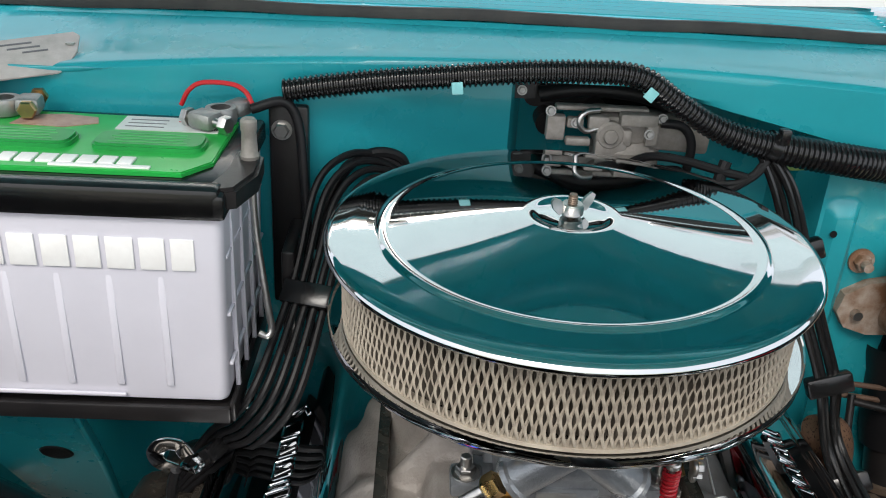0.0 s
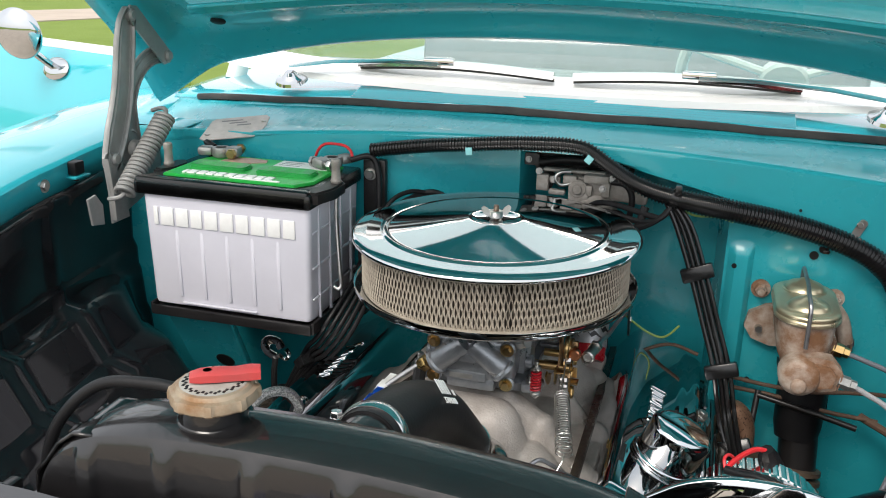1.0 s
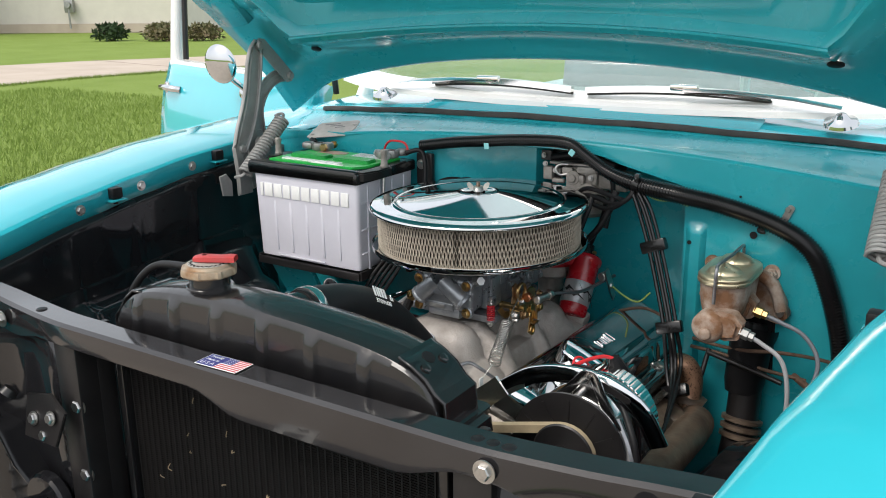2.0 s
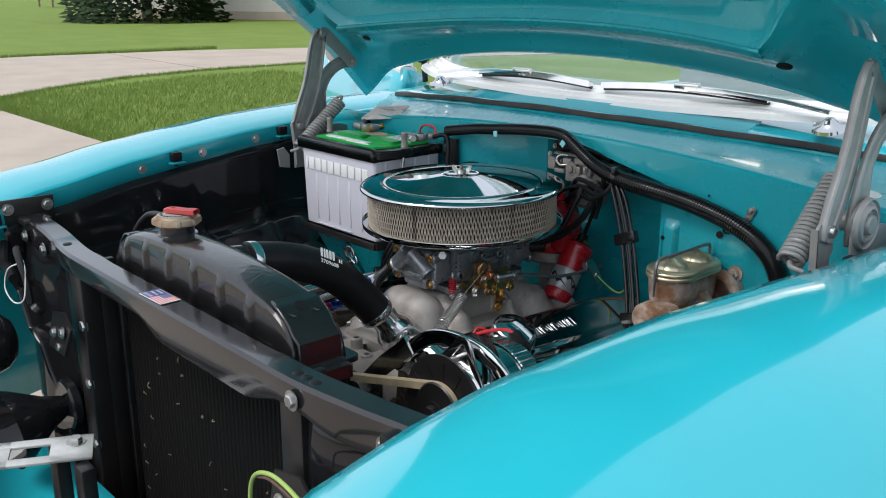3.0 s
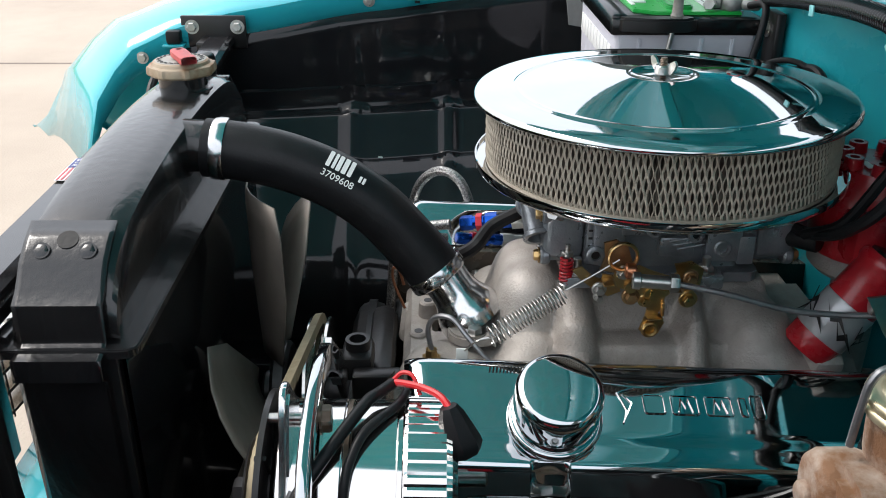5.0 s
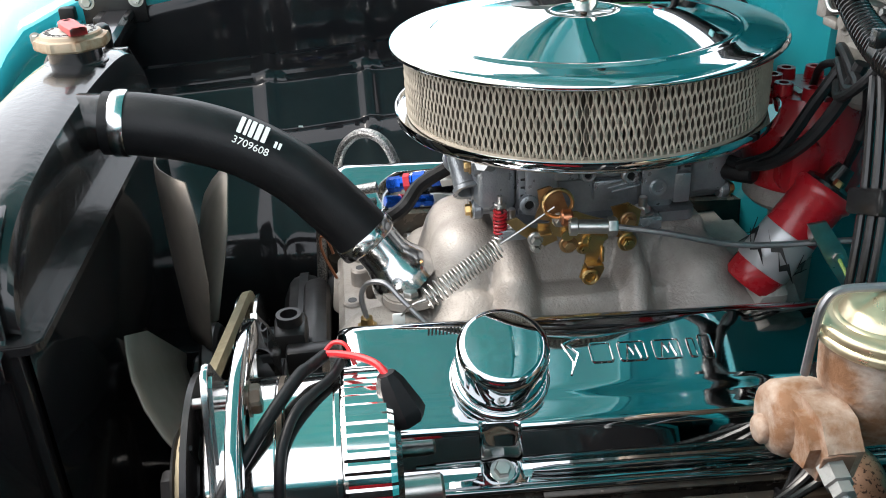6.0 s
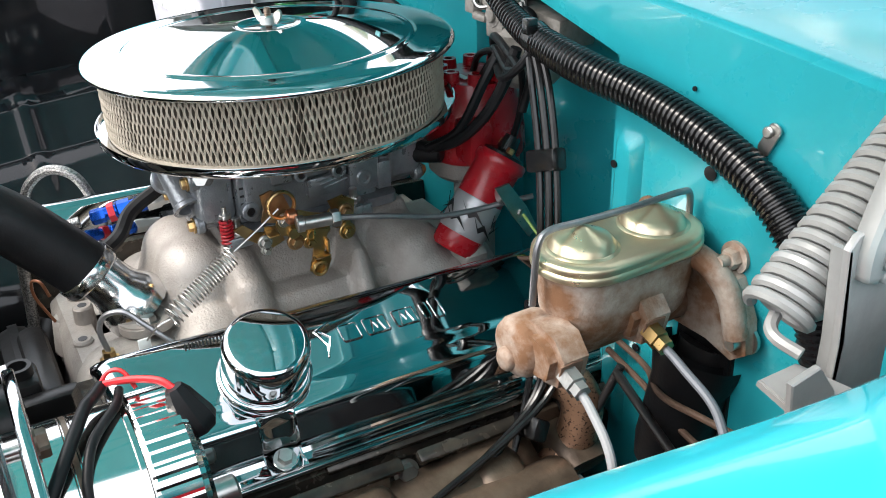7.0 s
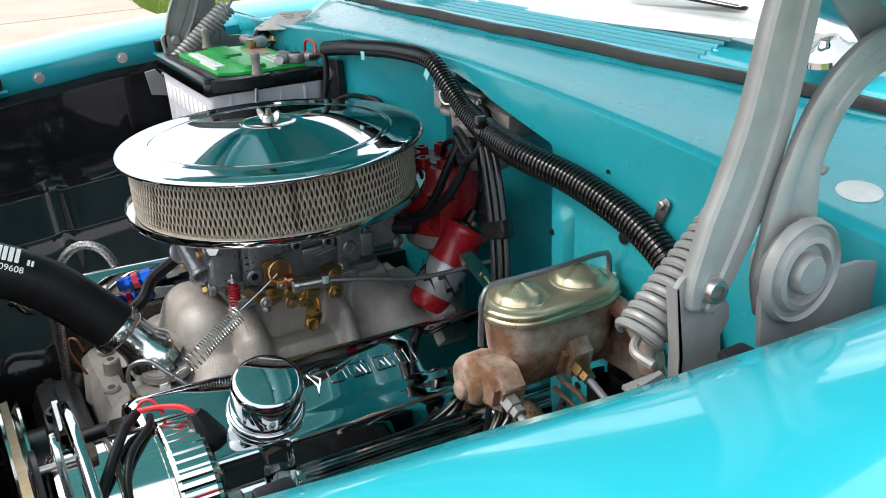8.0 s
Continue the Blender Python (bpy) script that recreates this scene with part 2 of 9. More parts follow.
def solo(name, bm, material, loc, label, category, group="", kind="", angle=38):
    ob = part(name, bm, material, None, angle=angle)
    v = Vector(loc)
    ob.data.transform(Matrix.Translation(-v))
    ob.location = v
    ORG[ob] = v
    return tagged(ob, label, category, group, kind)


def thick(ob, t, offset=-1.0):
    md = ob.modifiers.new("thickness", "SOLIDIFY")
    md.thickness, md.offset = t, offset
    return ob


def axm(o, d, up=(0, 0, 1)):
    """A frame at o whose z looks along d."""
    z = Vector(d).normalized()
    u = Vector(up)
    if abs(z.dot(u.normalized())) > 0.98:
        u = Vector((0, 1, 0))
    x = u.cross(z).normalized()
    y = z.cross(x)
    return Matrix(((x.x, y.x, z.x, o[0]), (x.y, y.y, z.y, o[1]), (x.z, y.z, z.z, o[2]), (0, 0, 0, 1)))


def T(x, y, z):
    return Matrix.Translation((x, y, z))


def box(bm, c, s, m=None, bevel=0.0, seg=2):
    r = bmesh.ops.create_cube(bm, size=1.0, matrix=(m or Matrix()) @ T(*c) @ Matrix.Diagonal((*s, 1)))
    if bevel:
        es = {e for v in r["verts"] for e in v.link_edges}
        bmesh.ops.bevel(bm, geom=list(es), offset=bevel, segments=seg, affect="EDGES", profile=0.5)
    return bm


def lathe(bm, prof, m=None, n=40, a0=0.0, a1=360.0):
    m = m or Matrix()
    full = abs(a1 - a0) >= 359.9
    k = n if full else n + 1
    rows = []
    for r, z in prof:
        if r < 1e-6:
            rows.append([bm.verts.new(m @ Vector((0, 0, z)))])
        else:
            rows.append([bm.verts.new(m @ Vector((r * math.cos(radians(a0 + (a1 - a0) * i / n)), r * math.sin(radians(a0 + (a1 - a0) * i / n)), z))) for i in range(k)])
    for a, b in zip(rows, rows[1:]):
        for i in range(n):
            j = (i + 1) % k if full else i + 1
            q = [a[i % len(a)], a[j % len(a)], b[j % len(b)], b[i % len(b)]]
            q = list(dict.fromkeys(q))
            if len(q) > 2:
                bm.faces.new(q)
    return bm


def cyl(bm, p, d, r, h, n=24, bevel=0.0, r2=None):
    """A capped cylinder from p along d."""
    r2 = r if r2 is None else r2
    b = bevel
    prof = [(0, 0), (r - b, 0), (r, b), (r2, h - b), (r2 - b, h), (0, h)] if b else [(0, 0), (r, 0), (r2, h), (0, h)]
    return lathe(bm, prof, axm(p, d), n)


def hexbolt(bm, p, d, r=0.006, h=0.005, washer=0.0):
    if washer:
        cyl(bm, p, d, washer, 0.0015, 20)
    return lathe(bm, [(0, 0), (r, 0), (r, h * 0.8), (r * 0.85, h), (0, h)], axm(p, d), 6)


def curve(pts, per=8, closed=False):
    """Catmull-Rom points through pts."""
    P = [Vector(p) for p in pts]
    if len(P) < 3:
        return [P[0].lerp(P[-1], i / per) for i in range(per + 1)]
    out = []
    n = len(P)
    for i in range(n if closed else n - 1):
        p1, p2 = P[i], P[(i + 1) % n]
        p0 = P[i - 1] if closed or i else p1 * 2 - p2
        p3 = P[(i + 2) % n] if closed or i + 2 < n else p2 * 2 - p1
        for k in range(per):
            t = k / per
            out.append(0.5 * ((2 * p1) + (p2 - p0) * t + (2 * p0 - 5 * p1 + 4 * p2 - p3) * t * t + (3 * p1 - p0 - 3 * p2 + p3) * t ** 3))
    if not closed:
        out.append(P[-1])
    return out


def sweep(bm, pts, section, closed=False, caps=True, up=None):
    """Sweep a closed 2D section (list, or function of index) along points with a steady frame."""
    n = len(pts)
    tang = [(pts[(i + 1) % n if closed else min(i + 1, n - 1)] - pts[i - 1 if closed or i else 0]).normalized() for i in range(n)]
    u = Vector(up) if up else (Vector((0, 0, 1)) if abs(tang[0].z) < 0.9 else Vector((0, 1, 0)))
    x = u.cross(tang[0]).normalized()
    rings = []
    for i in range(n):
        if up:
            x = Vector(up).cross(tang[i]).normalized()
        else:
            x = (x - tang[i] * x.dot(tang[i])).normalized()
        y = tang[i].cross(x)
        sec = section(i) if callable(section) else section
        rings.append([bm.verts.new(pts[i] + x * a + y * b) for a, b in sec])
    k = len(rings[0])
    for i in range(n if closed else n - 1):
        a, b = rings[i], rings[(i + 1) % n]
        for j in range(k):
            bm.faces.new((a[j], a[(j + 1) % k], b[(j + 1) % k], b[j]))
    if caps and not closed:
        bm.faces.new(rings[0][::-1])
        bm.faces.new(rings[-1])
    return bm


def ring(r, n=10):
    return [(r * math.cos(2 * math.pi * k / n), r * math.sin(2 * math.pi * k / n)) for k in range(n)]


def tube(bm, pts, r, n=10, per=8, closed=False):
    P = curve(pts, per, closed)
    return sweep(bm, P, (lambda i: ring(r(i / (len(P) - 1)), n)) if callable(r) else ring(r, n), closed)


def loft(bm, rows, wrap=False):
    R = [[bm.verts.new(p) for p in row] for row in rows]
    for a, b in zip(R, R[1:]):
        k = len(a)
        for j in range(k if wrap else k - 1):
            bm.faces.new((a[j], a[(j + 1) % k], b[(j + 1) % k], b[j]))
    return R


def prism(bm, outline, h, m=None, bevel=0.0):
    """A flat plate of the given outline, h thick along its own z."""
    m = m or Matrix()
    lo = [bm.verts.new(m @ Vector((x, y, 0))) for x, y in outline]
    hi = [bm.verts.new(m @ Vector((x, y, h))) for x, y in outline]
    k = len(lo)
    fs = [bm.faces.new(lo[::-1]), bm.faces.new(hi)]
    fs += [bm.faces.new((lo[j], lo[(j + 1) % k], hi[(j + 1) % k], hi[j])) for j in range(k)]
    if bevel:
        bmesh.ops.bevel(bm, geom=list(fs[1].edges), offset=bevel, segments=2, affect="EDGES")
    return bm


def rrect(w, h, r, n=5, cx=0.0, cy=0.0):
    out = []
    for sx, sy, a in ((1, 1, 0), (-1, 1, 90), (-1, -1, 180), (1, -1, 270)):
        for k in range(n + 1):
            t = radians(a + 90 * k / n)
            out.append((cx + sx * (w / 2 - r) + r * math.cos(t), cy + sy * (h / 2 - r) + r * math.sin(t)))
    return out


def coil(bm, p, q, r, wire, turns, n=8, per=14):
    p, q = Vector(p), Vector(q)
    m = axm(p, q - p)
    h = (q - p).length
    pts = [m @ Vector((r * math.cos(2 * math.pi * k / per), r * math.sin(2 * math.pi * k / per), h * k / (per * turns))) for k in range(int(per * turns) + 1)]
    return sweep(bm, pts, ring(wire, n))


def B():
    return bmesh.new()


def letters(text, size, m, material, parent, name, depth=0.0004):
    cu = bpy.data.curves.new(name, "FONT")
    cu.body, cu.size, cu.extrude, cu.align_x, cu.align_y = text, size, depth, "CENTER", "CENTER"
    tmp = bpy.data.objects.new(name, cu)
    scene.collection.objects.link(tmp)
    me = bpy.data.meshes.new_from_object(tmp.evaluated_get(bpy.context.evaluated_depsgraph_get()))
    bpy.data.objects.remove(tmp)
    me.materials.clear()
    me.materials.append(material)
    me.transform(T(*(-ORG[parent])) @ m)
    ob = new(name, me)
    ob.parent = parent
    ORG[ob] = ORG[parent]
    return ob


def lerp_table(tab, v):
    """Linear reading of a small table of rows that begin with the key."""
    if v <= tab[0][0]:
        return tab[0][1:]
    for a, b in zip(tab, tab[1:]):
        if v <= b[0]:
            t = (v - a[0]) / (b[0] - a[0])
            t = t * t * (3 - 2 * t) * 0.35 + t * 0.65
            return tuple(p + (q - p) * t for p, q in zip(a[1:], b[1:]))
    return tab[-1][1:]

# ======== the ground and what stands far off ========
bm = B()
loft(bm, [[(x, y, -0.02) for y in (-900, -60, 1.95, 60, 900)] for x in (-900, -60, -17, 0, 60, 900)])
ground = solo("ground", bm, LAWN, (0, 0, -0.02), "mown green lawn that runs to the horizon", "lawn", kind="structure")

# the drive: a wide apron round the car and an arm that bends away behind a tongue of lawn
TURN_EDGE = [(-7.0, 1.95), (-9.4, 1.95), (-10.2, 2.05), (-10.75, 2.4), (-11.4, 3.2), (-12.2, 4.5), (-12.7, 6.2), (-12.75, 8.2), (-12.3, 10.8), (-10.8, 15.0), (-8.0, 20.0)]
FAR_EDGE = [(-10.5, 22.5), (-13.2, 16.0), (-14.9, 13.0), (-16.2, 10.8), (-17.1, 8.0), (-17.4, 5.0), (-17.0, 1.6), (-16.4, -3.0), (-16.0, -14.0)]
road = [(9.0, -14.0), (9.0, 1.95)] + TURN_EDGE + FAR_EDGE
bm = B()
prism(bm, road, 0.03, T(0, 0, -0.03), 0.0)
driveway = solo("driveway", bm, CONCRETE, (0, 0, 0), "pale tan concrete driveway with saw-cut joints", "driveway", kind="structure")
bm = B()
for (x0, y0), (x1, y1) in (((-6.0, -0.1), (-17.0, 0.1)), ((-5.0, -1.85), (-16.5, -1.95)), ((-9.3, 1.95), (-8.6, -9.0)), ((-10.3, 2.1), (-16.9, 2.6)), ((-12.7, 6.2), (-17.3, 6.4)), ((-12.3, 10.5), (-16.3, 11.2)), ((-4.0, 1.9), (-4.0, -9.0)), ((1.5, 1.9), (1.5, -9.0))):
    d = Vector((x1 - x0, y1 - y0, 0))
    sweep(bm, [Vector((x0, y0, 0.0)), Vector((x1, y1, 0.0))], [(-0.012, -0.004), (0.012, -0.004), (0.012, 0.002), (-0.012, 0.002)], up=(0, 0, 1))
part("joint", bm, mat("joint_filler", (0.22, 0.18, 0.15), (0.16, 0.13, 0.11), rough=0.9, scale=8), driveway, "narrow darker saw-cut joints")


def blades(spots, name, label, h=0.03):
    rnd = random.Random(5)
    bm = B()
    for x, y in spots:
        a, s = rnd.uniform(0, 6.28), h * rnd.uniform(0.6, 1.5)
        w, lean = 0.003 + 0.003 * rnd.random(), rnd.uniform(-0.03, 0.03)
        dx, dy = math.cos(a) * w, math.sin(a) * w
        v = [bm.verts.new((x - dx, y - dy, -0.02)), bm.verts.new((x + dx, y + dy, -0.02)), bm.verts.new((x + lean, y + lean * 0.7, s))]
        bm.faces.new(v)
    return solo(name, bm, GRASS, (0, 0, 0), label, "grass", kind="stuff")


rnd = random.Random(11)
spots = []
edge = [Vector((x, y, 0)) for x, y in TURN_EDGE[:9]]
for a, b in zip(edge, edge[1:]):
    n = int((b - a).length * 420)
    side = Vector((-(b - a).y, (b - a).x, 0)).normalized() * -1
    for _ in range(n):
        p = a.lerp(b, rnd.random()) + side * (abs(rnd.gauss(0, 0.10)))
        spots.append((p.x, p.y))
for _ in range(45000):
    y = 2.0 + 5.0 * rnd.random() ** 1.3
    x = -11.8 + 9.0 * rnd.random()
    if x > -10.6 - 0.35 * (y - 2.0):
        spots.append((x, y))
blades(spots, "grass_tuft", "short green grass blades along the drive edge")
rnd = random.Random(12)
blades([(-17.45 - abs(rnd.gauss(0, 0.12)), rnd.uniform(0.5, 9.0)) for _ in range(6000)], "grass_verge", "short grass blades on the far verge", 0.05)

# the neighbouring house, behind the lawn
W0, W1 = Vector((-40.0, 16.0, 0)), Vector((-26.9, 23.0, 0))
WD = (W1 - W0).normalized()
WN = Vector((WD.y, -WD.x, 0))
house = thing("house", (-33.5, 19.5, 0), "house clad in beige horizontal lap siding", "house")
m = axm(W0, WN, (0, 0, 1))
WL = (W1 - W0).length
mh = Matrix.Translation(W0) @ Matrix(((WD.x, -WN.x, 0, 0), (WD.y, -WN.y, 0, 0), (0, 0, 1, 0), (0, 0, 0, 1)))
bm = B()
box(bm, (WL / 2, 4.0, 2.9), (WL, 7.9, 5.8), mh)
part("wall", bm, SIDING, house)
bm = B()
for sgn in (-1, 1):
    v = [bm.verts.new(mh @ Vector(p)) for p in ((-0.4, 4, 8.2), (WL + 0.4, 4, 8.2), (WL + 0.4, 4 + sgn * 4.5, 5.7), (-0.4, 4 + sgn * 4.5, 5.7))]
    bm.faces.new(v)
thick(part("roof", bm, SHINGLE, house, "dark shingled roof"), 0.15)
bm = B()
box(bm, (WL - 0.06, -0.05, 2.9), (0.14, 0.12, 5.8), mh, 0.01)
part("corner_board", bm, SIDING, house)
bm = B()
box(bm, (WL / 2, -0.03, 0.16), (WL, 0.06, 0.34), mh)
part("foundation", bm, CONCRETE, house, "concrete foundation strip")
bm = B()
box(bm, (6.8, -0.06, 2.35), (1.1, 0.1, 1.5), mh, 0.01)
win = part("window", bm, WHITEPAINT, house, "white framed window")
bm = B()
box(bm, (6.8, -0.115, 2.35), (0.9, 0.02, 1.3), mh)
part("pane", bm, mat("far_pane", (0.10, 0.12, 0.14), (0.07, 0.08, 0.1), rough=0.08, scale=2), win)
for dx in (-0.75, 0.75):
    bm = B()
    box(bm, (6.8 + dx, -0.07, 2.35), (0.34, 0.07, 1.5), mh, 0.01)
    part("shutter", bm, SHUTTER, house, "dark shutter")
bm = B()
box(bm, (10.6, -0.12, 1.0), (0.35, 0.2, 0.5), mh, 0.02)
cyl(bm, mh @ Vector((10.6, -0.22, 0.15)), (0, 0, 1), 0.04, 0.8, 10)
cyl(bm, mh @ Vector((10.6, -0.26, 1.05)), mh.to_3x3() @ Vector((0, -1, 0)), 0.12, 0.06, 16)
part("utility_meter", bm, POTMETAL, house, "grey utility meter box")

# timber fence beyond the corner of the house
fence = thing("fence", (W1.x, W1.y, 0), "tall weathered dark board fence", "fence")
FD = Vector((0.62, 0.78, 0))
bm = B()
box(bm, (0, 0, 0.93), (0.145, 0.022, 1.86), None, 0.004, 1)
bd = part("board", bm, FENCE, fence)
bd.location = Vector((0.1, 0.1, 0))
for k in range(1, 70):
    o = bd.copy()
    scene.collection.objects.link(o)
    o.location = FD * (0.15 * k) + Vector((0.1, 0.1, 0.01 * math.sin(k * 2.3)))
    o.rotation_euler = (0, 0, math.atan2(FD.y, FD.x))
bd.rotation_euler = (0, 0, math.atan2(FD.y, FD.x))

# the dark conifer
tree = thing("conifer", (-34.5, 15.2, 0), "broad dark green conifer with boughs to the ground", "tree")
bm = B()
tube(bm, [(-34.5, 15.2, -0.05), (-34.48, 15.22, 2.5), (-34.5, 15.2, 7.5)], lambda t: 0.22 * (1 - 0.85 * t), 10)
part("trunk", bm, BARK, tree)
bm = B()
rnd = random.Random(3)
for k in range(5200):
    h = rnd.random() ** 1.25
    z = 0.25 + 7.3 * h
    a = rnd.uniform(0, 2 * math.pi)
    R = (2.75 + 0.35 * math.sin(a * 3.0) + 0.25 * math.sin(a * 7 + 3)) * (1 - h) ** 0.75
    rr = R * (0.45 + 0.55 * rnd.random() ** 0.4)
    c = Vector((-34.5 + rr * math.cos(a), 15.2 + rr * math.sin(a), z - 0.10 * rr + rnd.gauss(0, 0.08)))
    d = Vector((math.cos(a + rnd.gauss(0, 0.5)), math.sin(a + rnd.gauss(0, 0.5)), rnd.uniform(-0.5, 0.25))).normalized()
    s = d.cross(Vector((0, 0, 1))).normalized()
    L, w = rnd.uniform(0.3, 0.62), rnd.uniform(0.06, 0.13)
    up = Vector((0, 0, 0.05))
    q = [bm.verts.new(p) for p in (c, c + d * L * 0.5 + s * w + up, c + d * L, c + d * L * 0.5 - s * w - up)]
    bm.faces.new((q[0], q[1], q[2]))
    bm.faces.new((q[0], q[2], q[3]))
part("crown", bm, LEAF, tree)


def shrub(x, y, r, h, seed, material, label):
    s = thing("shrub", (x, y, 0), label, "shrub", "shrubs before the fence")
    rnd = random.Random(seed)
    bm = B()
    for k in range(6):
        a = rnd.uniform(0, 6.28)
        tube(bm, [(x, y, -0.03), (x + 0.5 * r * math.cos(a), y + 0.5 * r * math.sin(a), h * 0.6)], 0.012, 5, 3)
    part("stem", bm, BARK, s)
    bm = B()
    for k in range(700):
        a, u = rnd.uniform(0, 6.28), rnd.random() ** 0.5
        zz = rnd.random()
        rr = r * u * math.sqrt(max(0.05, 1 - (zz - 0.35) ** 2 * 1.7))
        c = Vector((x + rr * math.cos(a), y + rr * math.sin(a), 0.03 + zz * h))
        d = Vector((rnd.gauss(0, 1), rnd.gauss(0, 1), rnd.gauss(0.3, 0.8))).normalized()
        t = d.orthogonal().normalized()
        L = rnd.uniform(0.05, 0.1)
        q = [bm.verts.new(p) for p in (c, c + d * L + t * L * 0.4, c + d * L * 2, c + d * L - t * L * 0.4)]
        bm.faces.new(q)
    part("foliage", bm, material, s)


shrub(-23.6, 17.3, 0.55, 0.42, 1, LEAF, "low dark green shrub on the lawn")
shrub(-21.9, 17.9, 0.6, 0.42, 2, SHRUB, "low brown-green shrub on the lawn")
shrub(-20.9, 18.6, 0.6, 0.40, 4, SHRUB, "low reddish-brown shrub on the lawn")

# timber steps of a deck, far off
steps = thing("deck_stairs", (-60, 23.5, 0), "weathered timber deck with open stairs", "stairs")
for k in range(9):
    bm = B()
    box(bm, (-60.5 + 0.30 * k, 23.4, 2.0 - 0.2 * k), (0.32, 2.2, 0.06))
    part("tread", bm, DECK, steps)
for dy in (-1.1, 1.1):
    bm = B()
    sweep(bm, [Vector((-60.8, 23.4 + dy, 2.1)), Vector((-57.9, 23.4 + dy, 0.05))], [(-0.03, -0.13), (0.03, -0.13), (0.03, 0.13), (-0.03, 0.13)], up=(0, 0, 1))
    part("stringer", bm, DECK, steps)
    bm = B()
    sweep(bm, [Vector((-60.8, 23.4 + dy, 3.1)), Vector((-57.9, 23.4 + dy, 1.05))], [(-0.04, -0.05), (0.04, -0.05), (0.04, 0.05), (-0.04, 0.05)], up=(0, 0, 1))
    part("handrail", bm, DECK, steps)
    for k in range(10):
        bm = B()
        box(bm, (-60.7 + 0.3 * k, 23.4 + dy, 2.55 - 0.21 * k), (0.04, 0.04, 1.05))
        part("baluster", bm, DECK, steps)
bm = B()
box(bm, (-63.4, 23.4, 2.1), (5.4, 3.6, 0.16))
part("platform", bm, DECK, steps)
for dx in (-66.0, -63.4, -60.9):
    for dy in (-1.7, 1.7):
        bm = B()
        box(bm, (dx, 23.4 + dy, 1.55), (0.12, 0.12, 3.1))
        part("post", bm, DECK, steps)

# ======== the car's body ========
CX = 0.018
car = thing("car", (CX, 1.2, 0), "turquoise nineteen-fifties saloon car with its hood raised", "car")
# hood-side edge of the passenger fender: y, x, z
LIP_P = [(-0.766, -0.518, 0.69), (-0.758, -0.525, 0.745), (-0.74, -0.535, 0.80), (-0.715, -0.546, 0.842), (-0.675, -0.556, 0.882), (-0.60, -0.576, 0.913), (-0.515, -0.589, 0.932), (-0.315, -0.611, 0.963), (-0.17, -0.630, 0.978), (-0.03, -0.648, 0.990), (0.10, -0.664, 0.996), (0.30, -0.690, 1.002), (0.52, -0.715, 1.004)]
LIP_D = [(-0.815, 0.495, 0.715), (-0.79, 0.507, 0.77), (-0.75, 0.525, 0.84), (-0.69, 0.548, 0.888), (-0.60, 0.572, 0.925), (-0.515, 0.588, 0.946), (-0.315, 0.620, 0.966), (-0.17, 0.648, 0.973), (-0.03, 0.668, 0.974), (0.10, 0.680, 0.976), (0.30, 0.705, 0.985), (0.52, 0.735, 1.0)]
CROWN = [(0.0, -0.046), (0.0, -0.006), (0.006, 0.0), (0.03, 0.008), (0.08, 0.016), (0.13, 0.016), (0.18, 0.007), (0.23, -0.012), (0.28, -0.045), (0.32, -0.09), (0.345, -0.15), (0.36, -0.26), (0.365, -0.45), (0.35, -0.62)]


def sstep(a, b, v):
    t = max(0.0, min(1.0, (v - a) / (b - a)))
    return t * t * (3 - 2 * t)


def fender(lip, sgn, label):
    bm = B()
    rows = []
    n = 44
    for i in range(n + 1):
        y = lip[0][0] + (lip[-1][0] - lip[0][0]) * (i / n)
        x, z = lerp_table(lip, y)
        w = min(1.0, 0.84 + 0.16 * min(1.0, (y + 0.815) / 0.35))
        front = max(0.0, -0.45 - y)
        # the nose of the passenger fender is cut away round the lamp opening
        low = (0.0 if sgn > 0 else 0.68 * sstep(-0.56, -0.70, y))
        rows.append([(x + sgn * o * w, y - 0.24 * (o / 0.36) * min(1.0, front * 2.8), max(z + h * (1.0 if h > -0.1 else 0.9), low - 0.25 * max(0.0, o - 0.30))) for o, h in CROWN])
    loft(bm, rows)
    f = thick(part("fender", bm, TEAL, car, label), 0.0022, 1.0 if sgn < 0 else 1.0)
    return f


fp = fender(LIP_P, -1, "turquoise front fender with a bolted inner flange")
fd = fender(LIP_D, 1, "turquoise front fender with a bolted inner flange")
# fender flange bolts and rubber hood bumpers
for y in (-0.665, -0.315, -0.17, -0.029):
    for lip, sgn in ((LIP_P, 1), (LIP_D, -1)):
        x, z = lerp_table(lip, y)
        bm = B()
        hexbolt(bm, (x + sgn * 0.002, y, z - 0.024), (sgn, 0, 0), 0.0068, 0.005, 0.0095)
        part("bolt", bm, STEEL, fp if sgn > 0 else fd)
for y in (-0.615, -0.239, 0.042):
    for lip, sgn in ((LIP_P, 1), (LIP_D, -1)):
        x, z = lerp_table(lip, y)
        bm = B()
        box(bm, (x + sgn * 0.008, y, z - 0.016), (0.018, 0.022, 0.02), None, 0.003)
        cyl(bm, (x + sgn * 0.008, y, z - 0.036), (0, 0, 1), 0.004, 0.012, 10)
        part("rubber_bumper", bm, RUBBER, fp if sgn > 0 else fd, "small black rubber hood bumper")
        bm = B()
        box(bm, (x + sgn * 0.010, y, z - 0.0285), (0.022, 0.034, 0.004), None, 0.0015)
        part("bumper_tab", bm, TEAL_IN, fp if sgn > 0 else fd)

